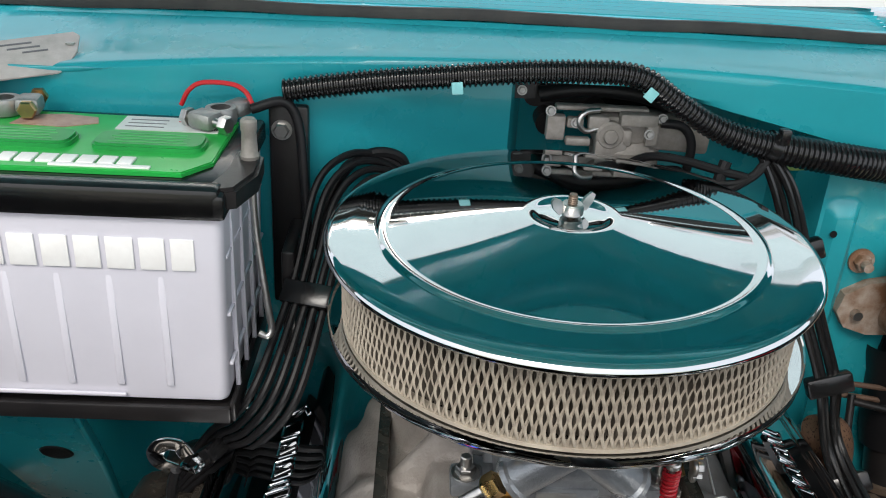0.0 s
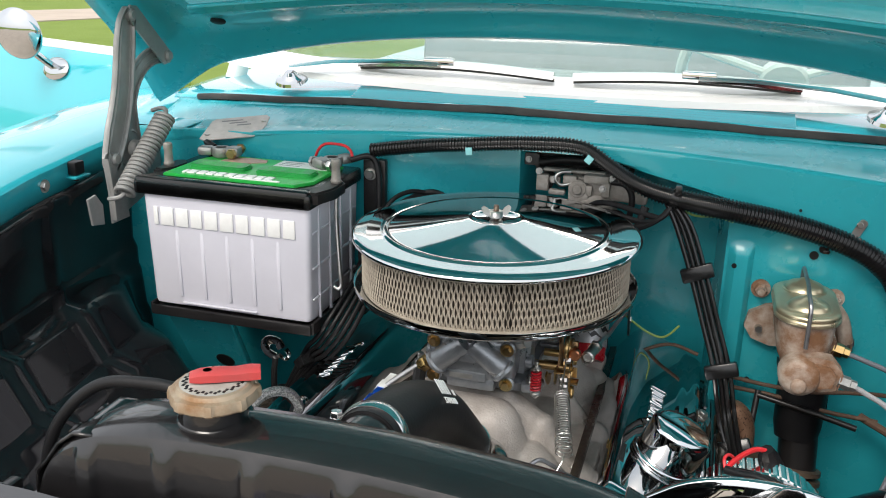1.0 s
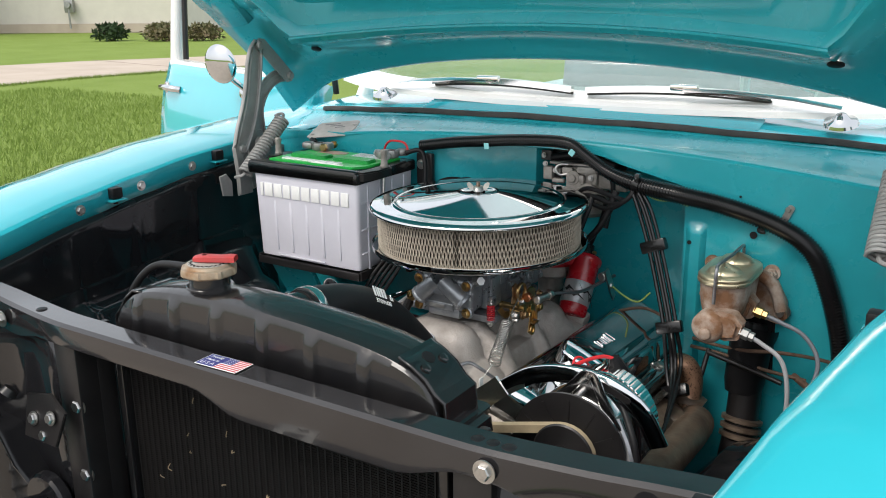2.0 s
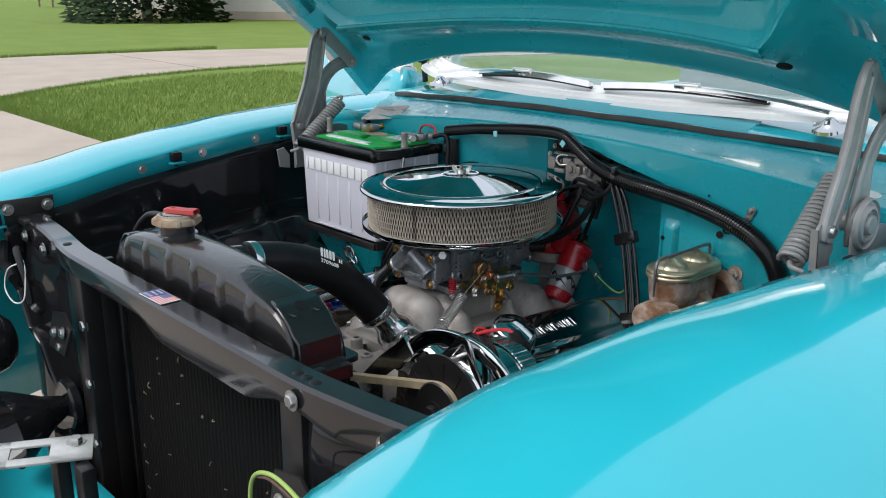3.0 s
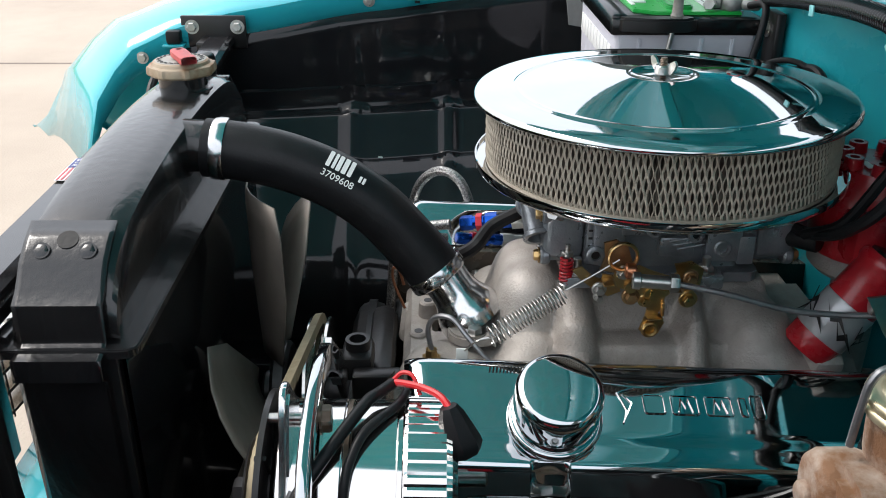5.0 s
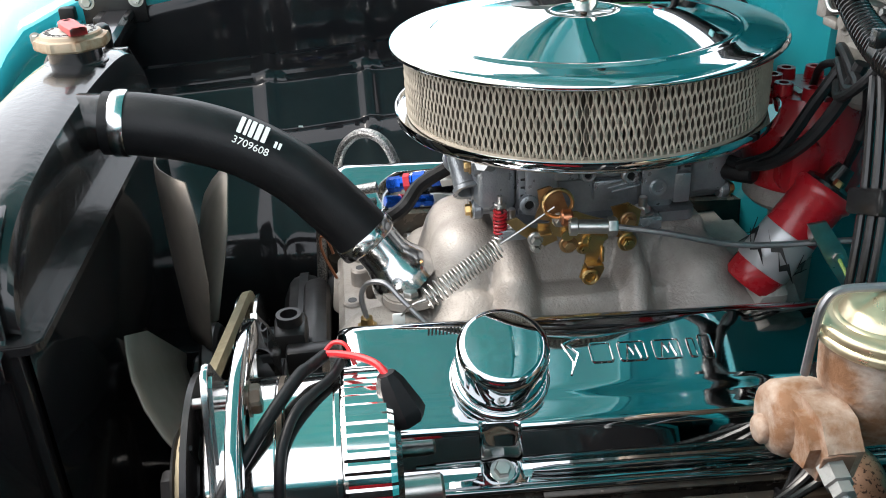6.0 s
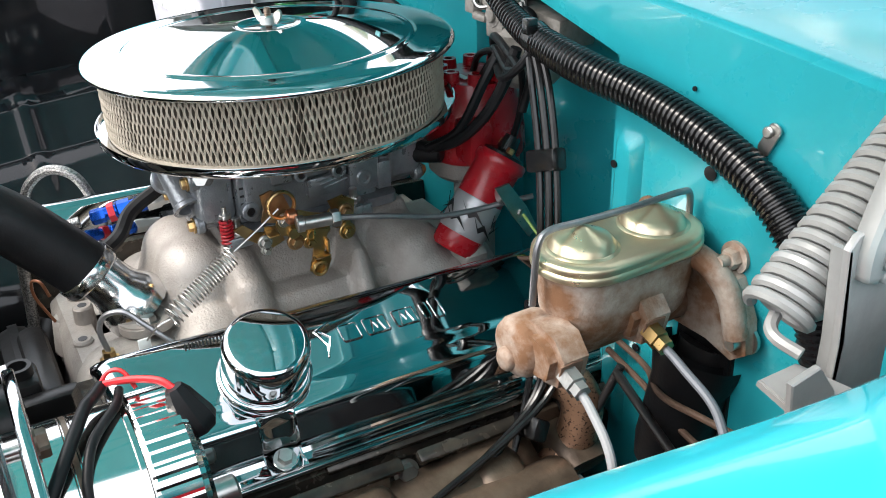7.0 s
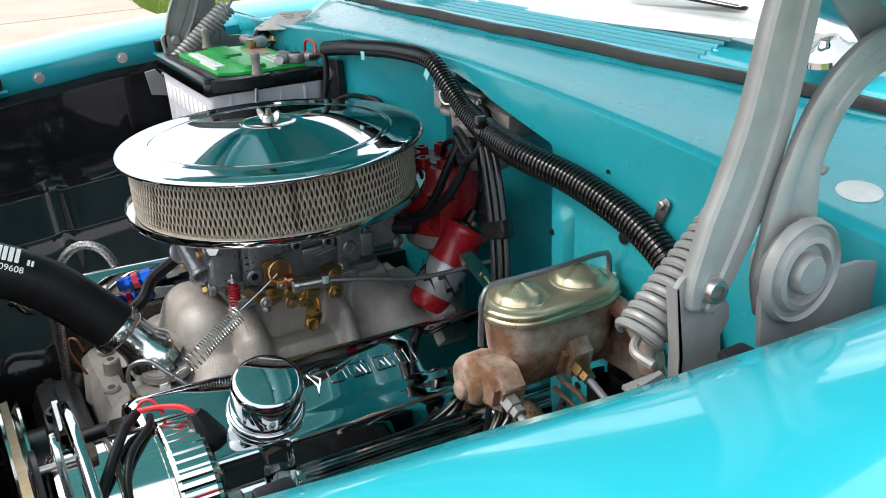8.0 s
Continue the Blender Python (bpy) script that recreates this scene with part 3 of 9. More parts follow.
# black inner fenders with vertical ribs over a bulging wheel well
def inner_fender(lip, sgn, name_label):
    bm = B()
    rows = []
    n = 84
    for i in range(n + 1):
        y = -0.60 + 0.80 * i / n
        x, z = lerp_table(lip, y)
        s = -sgn
        k = math.exp(-((y - 0.02) / 0.30) ** 2)
        rib = 0.0
        for yr in (-0.345, -0.19, -0.03):
            rib = max(rib, math.exp(-((y - yr) / 0.011) ** 2))
        dz = 0.010 * k
        sec = [(0.006, z - 0.040), (0.006, z - 0.060), (0.001, 0.814 + dz), (0.001, 0.801 + dz), (0.008, 0.798 + dz), (0.009, 0.776 + dz), (0.012, 0.7675 + dz), (0.034, 0.7615 + dz), (0.040, 0.755 + dz), (0.072, 0.702 + dz), (0.078, 0.698 + dz), (0.118, 0.686 + dz), (0.126, 0.678 + dz), (0.150, 0.640 + dz), (0.19 + 0.05 * k, 0.615), (0.225 + 0.065 * k, 0.55), (0.23 + 0.065 * k, 0.40)]
        tail = 1 - 0.86 * sstep(0.05, 0.17, y)
        swell = math.exp(-((y - 0.045) / 0.085) ** 2)
        rows.append([(x + s * ((o if j < 3 else 0.008 + (o + (0.016 * swell if j > 7 else 0.0) - 0.008) * tail) + 0.0045 * rib * (1 if j > 1 else 0)), y, h + (0.006 * rib if 3 < j < 12 else 0) + (0.014 * swell if 5 < j < 14 else 0)) for j, (o, h) in enumerate(sec)])
    loft(bm, rows)
    return thick(part("inner_fender", bm, BLACK, car, "gloss black ribbed inner fender", 55), 0.002)


ifp = inner_fender(LIP_P, -1, "")
ifd = inner_fender(LIP_D, 1, "")
for y, z in ((-0.365, 0.897), (-0.30, 0.70), (-0.12, 0.735), (-0.10, 0.71)):
    x, zz = lerp_table(LIP_P, y)
    bm = B()
    hexbolt(bm, (x + (0.038 + (0.752 - z) * 0.72 if z < 0.8 else 0.004), y, z), (1, 0, 0.85 if z < 0.8 else 0.0), 0.006, 0.004, 0.008)
    part("bolt", bm, STEEL if z < 0.8 else BLACK, ifp)

# firewall with a deep recess behind the distributor
def fold_z(x):
    return 1.037 - 0.11 * (x - CX) ** 2


def firewall_y(x, z):
    top = 1.018 if x < 0.10 else 1.018 - (x - 0.10) / 0.175 * 0.047
    soft = sstep(-0.235, -0.06, x) * 0.055
    deep = sstep(-0.025, -0.008, x) * (1 - sstep(0.272, 0.279, x)) * 0.06 if x > -0.1 else 0.0
    soft *= 1 - sstep(0.272, 0.279, x)
    mask = 1 - sstep(top - 0.006, top + 0.006, z)
    y = 0.197 + (soft + deep) * mask
    for xr, w, z0, z1, h in ((0.302, 0.016, 0.62, 0.925, 0.009), (0.372, 0.010, 0.50, 0.86, -0.004), (0.470, 0.022, 0.50, 0.90, -0.007), (-0.42, 0.02, 0.5, 0.93, -0.006)):
        y -= h * (1 - sstep(w * 0.6, w, abs(x - xr))) * sstep(z0, z0 + 0.02, z) * (1 - sstep(z1 - 0.02, z1, z))
    return y


xs = [-0.70 + 1.44 * i / 96 for i in range(97)]
xs = sorted(set(round(v, 4) for v in xs + [-0.022, -0.016, -0.010, 0.270, 0.2745, 0.277, 0.280, 0.284, 0.29, 0.294, 0.31, 0.314, 0.318]))
zs = [0.36 + 0.012 * i for i in range(50)]
zs = sorted(set(round(v, 4) for v in [z for z in zs if z < 0.952] + [0.952 + 0.003 * i for i in range(22)] + [1.0185 + 0.0012 * i for i in range(9)]))


def recess_top(x):
    return 1.018 if x < 0.10 else 1.018 - min(x - 0.10, 0.18) / 0.175 * 0.047


def wall_z(s, x, f):
    """Height on the firewall of grid row s, so that one row follows the recess's upper edge."""
    top = recess_top(x)
    return 0.36 + (top - 0.36) * (s - 0.36) / (1.018 - 0.36) if s <= 1.018 else top + (f - top) * (s - 1.018) / (zs[-1] - 1.018)


bm = B()
rows = []
for x in xs:
    f = fold_z(x)
    sy, sz = 0.255 + 0.28 * (x - CX) ** 2, 1.063 - 0.075 * (x - CX) ** 2
    col = [(x, firewall_y(x, wall_z(s, x, f)), wall_z(s, x, f)) for s in zs]
    dy, dz = sy - 0.197, sz - f
    col += [(x, 0.197 + 0.03 * dy, f + 0.0035), (x, 0.197 + 0.08 * dy, f + 0.0055), (x, 0.197 + 0.30 * dy, f + 0.0085), (x, 0.197 + 0.52 * dy, f + 0.012), (x, 0.197 + 0.60 * dy, f + 0.0145), (x, 0.197 + 0.68 * dy, f + 0.0145 + 0.12 * (dz - 0.0145)), (x, 0.197 + 0.88 * dy, f + 0.0145 + 0.66 * (dz - 0.0145)), (x, sy - 0.004, sz - 0.004), (x, sy, sz), (x, sy + 0.012, sz + 0.003)]
    rows.append(col)
loft(bm, rows)
firewall = thick(part("firewall", bm, TEAL_IN, car, "turquoise painted firewall with a deep recess", 30), 0.002)
# pressed gusset that slopes from under the battery tray to the firewall
GA, GB, GC = Vector((-0.50, 0.03, 0.778)), Vector((-0.385, 0.03, 0.778)), Vector((-0.45, 0.19, 0.50))
gx = (GB - GA).normalized()
gz = gx.cross(GC - GA).normalized()
gz = gz if gz.y < 0 else -gz
gy = gz.cross(gx)
gm_ = Matrix(((gx.x, gy.x, gz.x, GA.x), (gx.y, gy.y, gz.y, GA.y), (gx.z, gy.z, gz.z, GA.z), (0, 0, 0, 1)))
up_ = 1 if gy.z > 0 else -1
bm = B()
prism(bm, [(x, up_ * y) for x, y in ((-0.004, 0.0), (0.106, 0.0), (0.100, -0.130), (0.086, -0.262), (0.028, -0.312), (0.002, -0.226), (-0.004, -0.150))], 0.004, gm_, 0.002)
gus = part("battery_gusset", bm, TEAL_IN, car, "turquoise pressed gusset under the battery")
bm = B()
lathe(bm, [(0, 0.0012), (0.014, 0.0012), (0.0155, 0.0)], axm(gm_ @ Vector((0.059, up_ * -0.110, 0.004)), gz), 32)
part("round_hole", bm, RUBBER, gus, "round dark hole")
bm = B()
sweep(bm, [gm_ @ Vector((0.104, 0.0, 0.004)), gm_ @ Vector((0.098, up_ * -0.130, 0.004)), gm_ @ Vector((0.084, up_ * -0.260, 0.004))], rrect(0.006, 0.010, 0.002, 2), up=tuple(gz))
part("turned_edge", bm, TEAL_IN, gus)
# small holes with dark plugs
for x, z, r in ((0.293, 0.890, 0.0035), (0.393, 0.914, 0.006), (0.368, 0.974, 0.002), (0.33, 0.72, 0.004)):
    bm = B()
    cyl(bm, (x, 0.1955 - (0.008 if x < 0.3 else 0), z), (0, -1, 0), r, 0.0012, 14)
    part("plug", bm, RUBBER, firewall)
bm = B()
lathe(bm, [(0, 0.002), (0.012, 0.002), (0.0165, 0.001), (0.017, 0)], axm((0.598, 0.240, 1.0085), (0.13, -0.09, 0.99)), 24)
part("blanking_plug", bm, LABELWHITE, firewall, "pale round blanking plug")

# cowl panel behind the hood with louvre slots
bm = B()
rows = []
for i in range(61):
    x = -0.72 + 1.476 * i / 60
    q = (x - CX) ** 2
    sy, sz = 0.255 + 0.28 * q, 1.063 - 0.075 * q
    rows.append([(x, sy + 0.012, sz + 0.003), (x, sy + 0.022, sz + 0.008), (x, sy + 0.045, sz + 0.014), (x, sy + 0.075 + 0.1 * q, sz + 0.019), (x, sy + 0.12 + 0.35 * q, sz + 0.026), (x, sy + 0.20 + 0.35 * q, sz + 0.030)])
loft(bm, rows)
cowl = thick(part("cowl_panel", bm, TEAL, car, "turquoise cowl panel below the windshield"), 0.002)
for k in range(6):
    bm = B()
    pts = []
    for i in range(25):
        x = CX - 0.34 + 0.68 * i / 24
        q = (x - CX) ** 2
        pts.append(Vector((x, 0.255 + 0.28 * q + 0.028 + 0.0085 * k, 1.063 - 0.075 * q + 0.0105 + 0.0021 * k)))
    sweep(bm, pts, [(-0.002, -0.002), (0.002, -0.002), (0.0012, 0.0022), (-0.0012, 0.0022)], up=(0, 0, 1))
    part("louvre", bm, TEAL, cowl)
bm = B()
pts = []
for i in range(41):
    x = CX - 0.66 + 1.32 * i / 40
    q = (x - CX) ** 2
    pts.append(Vector((x, 0.255 + 0.28 * q + 0.004 + 0.0012 * math.sin(i * 1.9), 1.063 - 0.075 * q + 0.006 + 0.001 * math.sin(i * 0.8))))
sweep(bm, pts, [(-0.006, -0.005), (0.006, -0.005), (0.007, 0.001), (0.004, 0.0045), (-0.004, 0.005), (-0.0065, 0.001)], up=(0, 0, 1))
part("weather_seal", bm, DUST, car, "worn black rubber hood seal")

# hood-side cowl corners (join fender and cowl)
for sgn in (-1, 1):
    bm = B()
    rows = []
    for i in range(9):
        y = 0.20 + 0.32 * i / 8
        lx, lz = lerp_table(LIP_P if sgn < 0 else LIP_D, y)
        ix = CX + sgn * 0.60
        rows.append([(lx, y, lz - 0.002), (lx - sgn * 0.02, y, lz + 0.002), (ix, y, 1.035 if y > 0.36 else lz + 0.01)])
    loft(bm, rows)
    thick(part("cowl_corner", bm, TEAL, car), 0.002)

# windshield: bright lower moulding, glass and white pillars
def ws_y(x):
    d = abs(x - CX)
    return 0.345 + 0.22 * d * d + 0.6 * max(0.0, d - 0.44) ** 1.5


bm = B()
pts = [Vector((CX - 0.67 + 1.34 * i / 40, ws_y(CX - 0.67 + 1.34 * i / 40), 1.095 + 0.012 * ((i - 20) / 20) ** 2)) for i in range(41)]
sweep(bm, pts, [(-0.030, -0.016), (-0.028, -0.006), (-0.014, 0.000), (-0.0125, -0.0035), (-0.0095, -0.0035), (-0.008, 0.003), (0.010, 0.010), (0.0115, 0.0065), (0.0145, 0.0085), (0.016, 0.012), (0.024, 0.014), (0.029, 0.010), (0.022, -0.012)], up=(0, 0, 1))
part("windshield_moulding", bm, WHITEPAINT, car, "white moulding under the windshield")
bm = B()
rows = []
for i in range(33):
    x = CX - 0.68 + 1.36 * i / 32
    y0 = ws_y(x) + 0.015
    rows.append([(x * (1 - 0.10 * t), y0 + 0.36 * t - 0.03 * math.sin(math.pi * t), 1.092 + 0.42 * t) for t in (0, 0.25, 0.5, 0.75, 1)])
loft(bm, rows)
ws = thick(part("windshield", bm, GLASS, car, "curved clear windshield glass"), 0.005)
ws.visible_shadow = False
for sgn in (-1, 1):
    bm = B()
    tube(bm, [(CX + sgn * 0.695, 0.57, 1.04), (CX + sgn * 0.670, 0.65, 1.2), (CX + sgn * 0.61, 0.90, 1.50)], 0.020, 10)
    part("pillar", bm, WHITEPAINT, car, "white windshield pillar")
bm = B()
box(bm, (CX, 0.72, 0.99), (1.30, 0.30, 0.15), None, 0.03)
box(bm, (CX, 0.90, 0.7), (1.36, 0.5, 0.5), None, 0.03)
part("dashboard", bm, INTERIOR, car, "dark padded dashboard")
bm = B()
box(bm, (0, 0, 0), (1.26, 0.18, 0.58), pose(CX, 1.62, 0.86, -8), 0.06)
box(bm, (CX, 1.35, 0.55), (1.30, 0.6, 0.22), None, 0.06)
part("seat", bm, mat("grey_seat_vinyl", (0.25, 0.26, 0.275), (0.21, 0.22, 0.23), rough=0.5, scale=15), car, "grey vinyl bench seat")
bm = B()
lathe(bm, [(0.205 + 0.012 * math.cos(a * math.pi / 4), 0.012 * math.sin(a * math.pi / 4)) for a in range(9)], axm((CX + 0.36, 0.93, 1.06), (0, 1, 0.55)), 40)
for a in (20, 160, 270):
    tube(bm, [Vector((CX + 0.36, 0.93, 1.06)), axm((CX + 0.36, 0.93, 1.06), (0, 1, 0.55)) @ Vector((0.205 * math.cos(radians(a)), 0.205 * math.sin(radians(a)), 0))], 0.009, 8, 2)
cyl(bm, (CX + 0.36, 0.92, 1.05), (0, 1, 0.55), 0.05, 0.03, 20, 0.006)
part("steering_wheel", bm, WHITEPAINT, car, "pale steering wheel")
bm = B()
BODY = [(0.56, 0.90, 0.96, 0.30), (0.58, 0.925, 0.975, 0.28), (1.2, 0.935, 0.97, 0.27), (2.0, 0.935, 0.97, 0.27), (2.6, 0.925, 0.97, 0.29), (3.2, 0.90, 0.94, 0.34), (3.65, 0.85, 0.88, 0.40), (3.88, 0.78, 0.80, 0.45), (3.95, 0.70, 0.72, 0.50)]
rows = []
for y, hw, zt, zb in BODY:
    h = zt - zb
    rows.append([(CX + sx * hw * a, y, zb + h * b) for sx, a, b in ((-1, 0.80, 0.0), (-1, 0.95, 0.06), (-1, 0.985, 0.30), (-1, 1.0, 0.55), (-1, 0.985, 0.80), (-1, 0.94, 0.95), (-1, 0.86, 1.0), (1, 0.86, 1.0), (1, 0.94, 0.95), (1, 0.985, 0.80), (1, 1.0, 0.55), (1, 0.985, 0.30), (1, 0.95, 0.06), (1, 0.80, 0.0))])
R_ = loft(bm, rows, True)
bm.faces.new(R_[0][::-1])
bm.faces.new(R_[-1])
part("body_shell", bm, TEAL, car, "turquoise lower body")
for sgn in (-1, 1):
    for yw in (-0.16, 2.76):
        wmx = axm((CX + sgn * 0.72, yw, 0.335), (sgn, 0, 0))
        bm = B()
        lathe(bm, [(0.195, -0.07), (0.24, -0.085), (0.30, -0.088), (0.325, -0.07), (0.335, -0.04), (0.335, 0.04), (0.325, 0.07), (0.30, 0.088), (0.24, 0.085), (0.195, 0.07)], wmx, 48)
        wh = part("wheel", bm, RUBBER, car, "black tyre on a steel wheel")
        bm = B()
        lathe(bm, [(0.197, -0.06), (0.180, -0.05), (0.178, 0.05), (0.197, 0.06), (0.190, 0.075), (0.165, 0.065), (0.12, 0.045), (0.10, 0.06), (0.06, 0.075), (0, 0.08)], wmx, 40)
        part("rim", bm, CHROME_WORN, wh)

# wiper arms and blades parked along the moulding
for sgn in (-1, 1):
    px, py, pz = CX + sgn * 0.462, 0.368, 1.083
    w = thing("windshield_wiper", (px, py, pz), "bright windshield wiper with a rubber blade", "wiper", "windshield wipers")
    bm = B()
    lathe(bm, [(0, 0.014), (0.008, 0.013), (0.011, 0.009), (0.015, 0.004), (0.026, 0.001), (0.028, -0.004)], axm((px, py - 0.02, pz), (0, -0.35, 1)), 24)
    part("pivot", bm, CHROME, w)
    ex = CX + sgn * 0.20
    a0, a1 = Vector((px, py - 0.022, pz + 0.022)), Vector((ex, ws_y(ex) - 0.014, 1.122))
    bm = B()
    sweep(bm, [a0, a0.lerp(a1, 0.3) + Vector((0, 0, 0.006)), a0.lerp(a1, 0.7) + Vector((0, 0, 0.006)), a1], [(-0.007, -0.003), (0.007, -0.003), (0.005, 0.003), (-0.005, 0.003)], up=(0, 0, 1))
    part("arm", bm, POLISH, w)
    bm = B()
    P = [Vector((xx, ws_y(xx) - 0.004, 1.113 + 0.008 * math.sin(3.1 * k / 12))) for k, xx in enumerate([CX + sgn * (0.345 - 0.33 * k / 12) for k in range(13)])]
    sweep(bm, P, [(-0.009, -0.005), (0.009, -0.005), (0.006, 0.006), (-0.006, 0.006)], up=(0, 0, 1))
    box(bm, (ex, ws_y(ex) - 0.010, 1.126), (0.05, 0.014, 0.012), None, 0.003)
    part("blade_holder", bm, POLISH, w)
    bm = B()
    sweep(bm, [p + Vector((0, 0.004, -0.008)) for p in P], [(-0.002, -0.002), (0.002, -0.002), (0.002, 0.003), (-0.002, 0.003)], up=(0, 0, 1))
    part("rubber_blade", bm, DUST, w)

# the raised hood
HA = radians(41)


def hp(u, v, w):
    """A point of the raised hood: u across, v forward from its rear edge, w out of its upper face."""
    return Vector((CX + u, 0.262 - v * math.cos(HA) + w * math.sin(HA), 1.176 + v * math.sin(HA) + w * math.cos(HA)))


def crown(u, v):
    return 0.035 * sstep(0.0, 0.11, v) - u * u * (0.025 + 0.165 * sstep(-0.03, 0.12, v)) - 0.20 * u ** 4 * (1 - sstep(-0.02, 0.10, v)) - 0.02 * max(0.0, v - 0.8) ** 2


def sag(u, v):
    """How far the rear edge sweeps back towards its corners, and the brace behind it forward."""
    return -0.045 * sstep(0.55, 0.735, abs(u)) * (1 - sstep(0.0, 0.12, v)) + u * u * (-0.165 * (1 - sstep(0.0, 0.09, v)) + 0.18 * sstep(0.05, 0.11, v) * (1 - sstep(0.2, 0.5, v)))


US = [-0.735 + 1.47 * i / 48 for i in range(49)]


def half(v):
    return 0.695 + 0.025 * (1 - sstep(-0.1, 0.1, v)) - 0.13 * max(0.0, min(v, 0.4)) - 0.02 * v


bm = B()
rows = []
for i in range(25):
    v = 1.12 * i / 24
    rows.append([hp(u / 0.735 * half(v), v + sag(u, v), crown(u / 0.735 * half(v), v)) for u in US])
loft(bm, rows)
hood = thick(part("hood", bm, TEAL, car, "raised turquoise hood with pressed inner braces"), 0.0015, 1.0)
# inner pressing: rear channel, its raised lip, and a broad flat field
bm = B()
rows = []
PROF = [(0.001, -0.002), (0.006, -0.003), (0.020, -0.004), (0.046, -0.008), (0.060, -0.018), (0.085, -0.034), (0.092, -0.044), (0.106, -0.053), (0.1125, -0.054), (0.1145, -0.050), (0.1165, -0.027), (0.124, -0.020), (0.145, -0.017), (0.20, -0.015), (0.30, -0.014)]
for v, w in PROF:
    row = []
    for u in US:
        uu = u * 0.985
        e = sstep(0.50, 0.62, abs(uu))
        vv = v + e * 0.10 * max(0.0, min(1.0, (v - 0.05) / 0.08))
        row.append(hp(uu * (half(vv) / 0.735), vv + sag(uu, vv), crown(uu, vv) + w * (1 - 0.55 * e) - 0.10 * uu * uu * (1 - e) * (1.0 if 0.07 < v < 0.135 else 0.12)))
    rows.append(row)
loft(bm, rows)
thick(part("rear_brace", bm, TEAL_IN, hood), 0.0015)
# folded lip along the crest of the rear channel
bm = B()
rows = []
for v, w in ((0.103, -0.0525), (0.105, -0.0575), (0.119, -0.0585), (0.1215, -0.0565), (0.1215, -0.0535)):
    rows.append([hp(uu * (half(v) / 0.735), v + sag(uu, 0.112), crown(uu, 0.112) + w - 0.10 * uu * uu) for uu in [-0.52 + 1.04 * i / 40 for i in range(41)]])
loft(bm, rows)
thick(part("brace_lip", bm, TEAL_IN, hood), 0.0012)
bm = B()
rows = []
for i in range(20):
    v = 0.29 + 0.80 * i / 19
    rows.append([hp(u * 0.97 * (half(v) / 0.735), v + sag(u, v), crown(u * 0.97, v) - 0.012 - 0.004 * math.exp(-((abs(u) - 0.30) / 0.03) ** 2)) for u in US])
loft(bm, rows)
thick(part("inner_panel", bm, TEAL_IN, hood), 0.0015)
for sgn in (-1, 1):
    bm = B()
    rows = []
    for i in range(15):
        v = 0.10 + 0.95 * i / 14
        h0 = half(v)
        rows.append([hp(sgn * (h0 - o), v + sag(h0, v), crown(h0 - o, v) + w) for o, w in ((0.006, -0.006), (0.010, -0.03), (0.05, -0.042), (0.085, -0.04), (0.10, -0.014))])
    loft(bm, rows)
    thick(part("side_brace", bm, TEAL_IN, hood), 0.0015)
for u in (-0.478, 0.478):
    bm = B()
    m = axm(hp(u, 0.078 + sag(u, 0.078), crown(u, 0.078 + sag(u, 0.078)) - 0.0366 - 0.0229), hp(0, 0, 0) - hp(0, 0, 1))
    lathe(bm, [(0, 0.001), (0.0075, 0.001), (0.0095, 0.0), (0.0095, -0.002)], m @ Matrix.Diagonal((1.3, 0.75, 1, 1)), 24)
    part("access_hole", bm, RUBBER, hood, "dark oval access hole")

# radiator support across the nose
sup = thing("radiator_support", (0.0, -0.56, 0.88), "black pressed-steel radiator support bar", "radiator support")
bm = B()
rows = []
for i in range(73):
    x = -0.585 + 1.20 * i / 72
    z = 0.881 + 0.010 * sstep(0.42, 0.585, abs(x - CX))
    yf = -0.586 + 0.018 * sstep(0.30, 0.50, abs(x - CX))
    wide = 0.036 + 0.002 * sstep(0.225, 0.27, abs(x - 0.02)) * (1 - sstep(0.40, 0.5, abs(x)))
    drop = 0.030 + 0.022 * (sstep(-0.05, 0.03, x) * (1 - sstep(0.24, 0.33, x))) + 0.014 * sstep(0.34, 0.42, abs(x))
    rows.append([(x, yf + wide + 0.008, z - 0.026), (x, yf + wide + 0.006, z - 0.006), (x, yf + wide, z), (x, yf + 0.006, z), (x, yf + 0.001, z - 0.004), (x, yf - 0.001, z - drop * 0.6), (x, yf, z - drop), (x, yf + 0.012, z - drop - 0.003)])
loft(bm, rows)
thick(part("bar", bm, BARBLACK, sup), 0.0025)
for x, z in ((-0.362, 0.8835), (0.349, 0.8825), (0.332, 0.8825), (0.366, 0.8828)):
    bm = B()
    lathe(bm, [(0, 0.0), (0.006, 0.0), (0.0075, -0.001)], axm((x, -0.562 if x < 0 else -0.566, z - 0.0009), (0, 0, 1)), 16)
    part("hole", bm, RUBBER, sup)
for x, y, z in ((-0.536, -0.574, 0.861), (-0.44, -0.576, 0.857), (0.352, -0.588, 0.862), (0.50, -0.578, 0.862)):
    bm = B()
    hexbolt(bm, (x, y, z), (0, -1, 0), 0.008, 0.006, 0.012)
    part("bolt", bm, STEEL, sup)
for sgn in (-1, 1):
    x0 = CX + sgn * 0.595
    bm = B()
    box(bm, (x0, -0.555, 0.897), (0.006, 0.10, 0.05), pose(0, 0, 0), 0.002)
    box(bm, (x0 - sgn * 0.02, -0.55, 0.884), (0.045, 0.05, 0.012), None, 0.003)
    br = part("end_bracket", bm, SATIN, sup)
    for dy in (-0.588, -0.518):
        bm = B()
        hexbolt(bm, (x0 - sgn * 0.003, dy, 0.905), (-sgn, 0, 0), 0.0075, 0.006, 0.011)
        part("bolt", bm, STEEL, br)
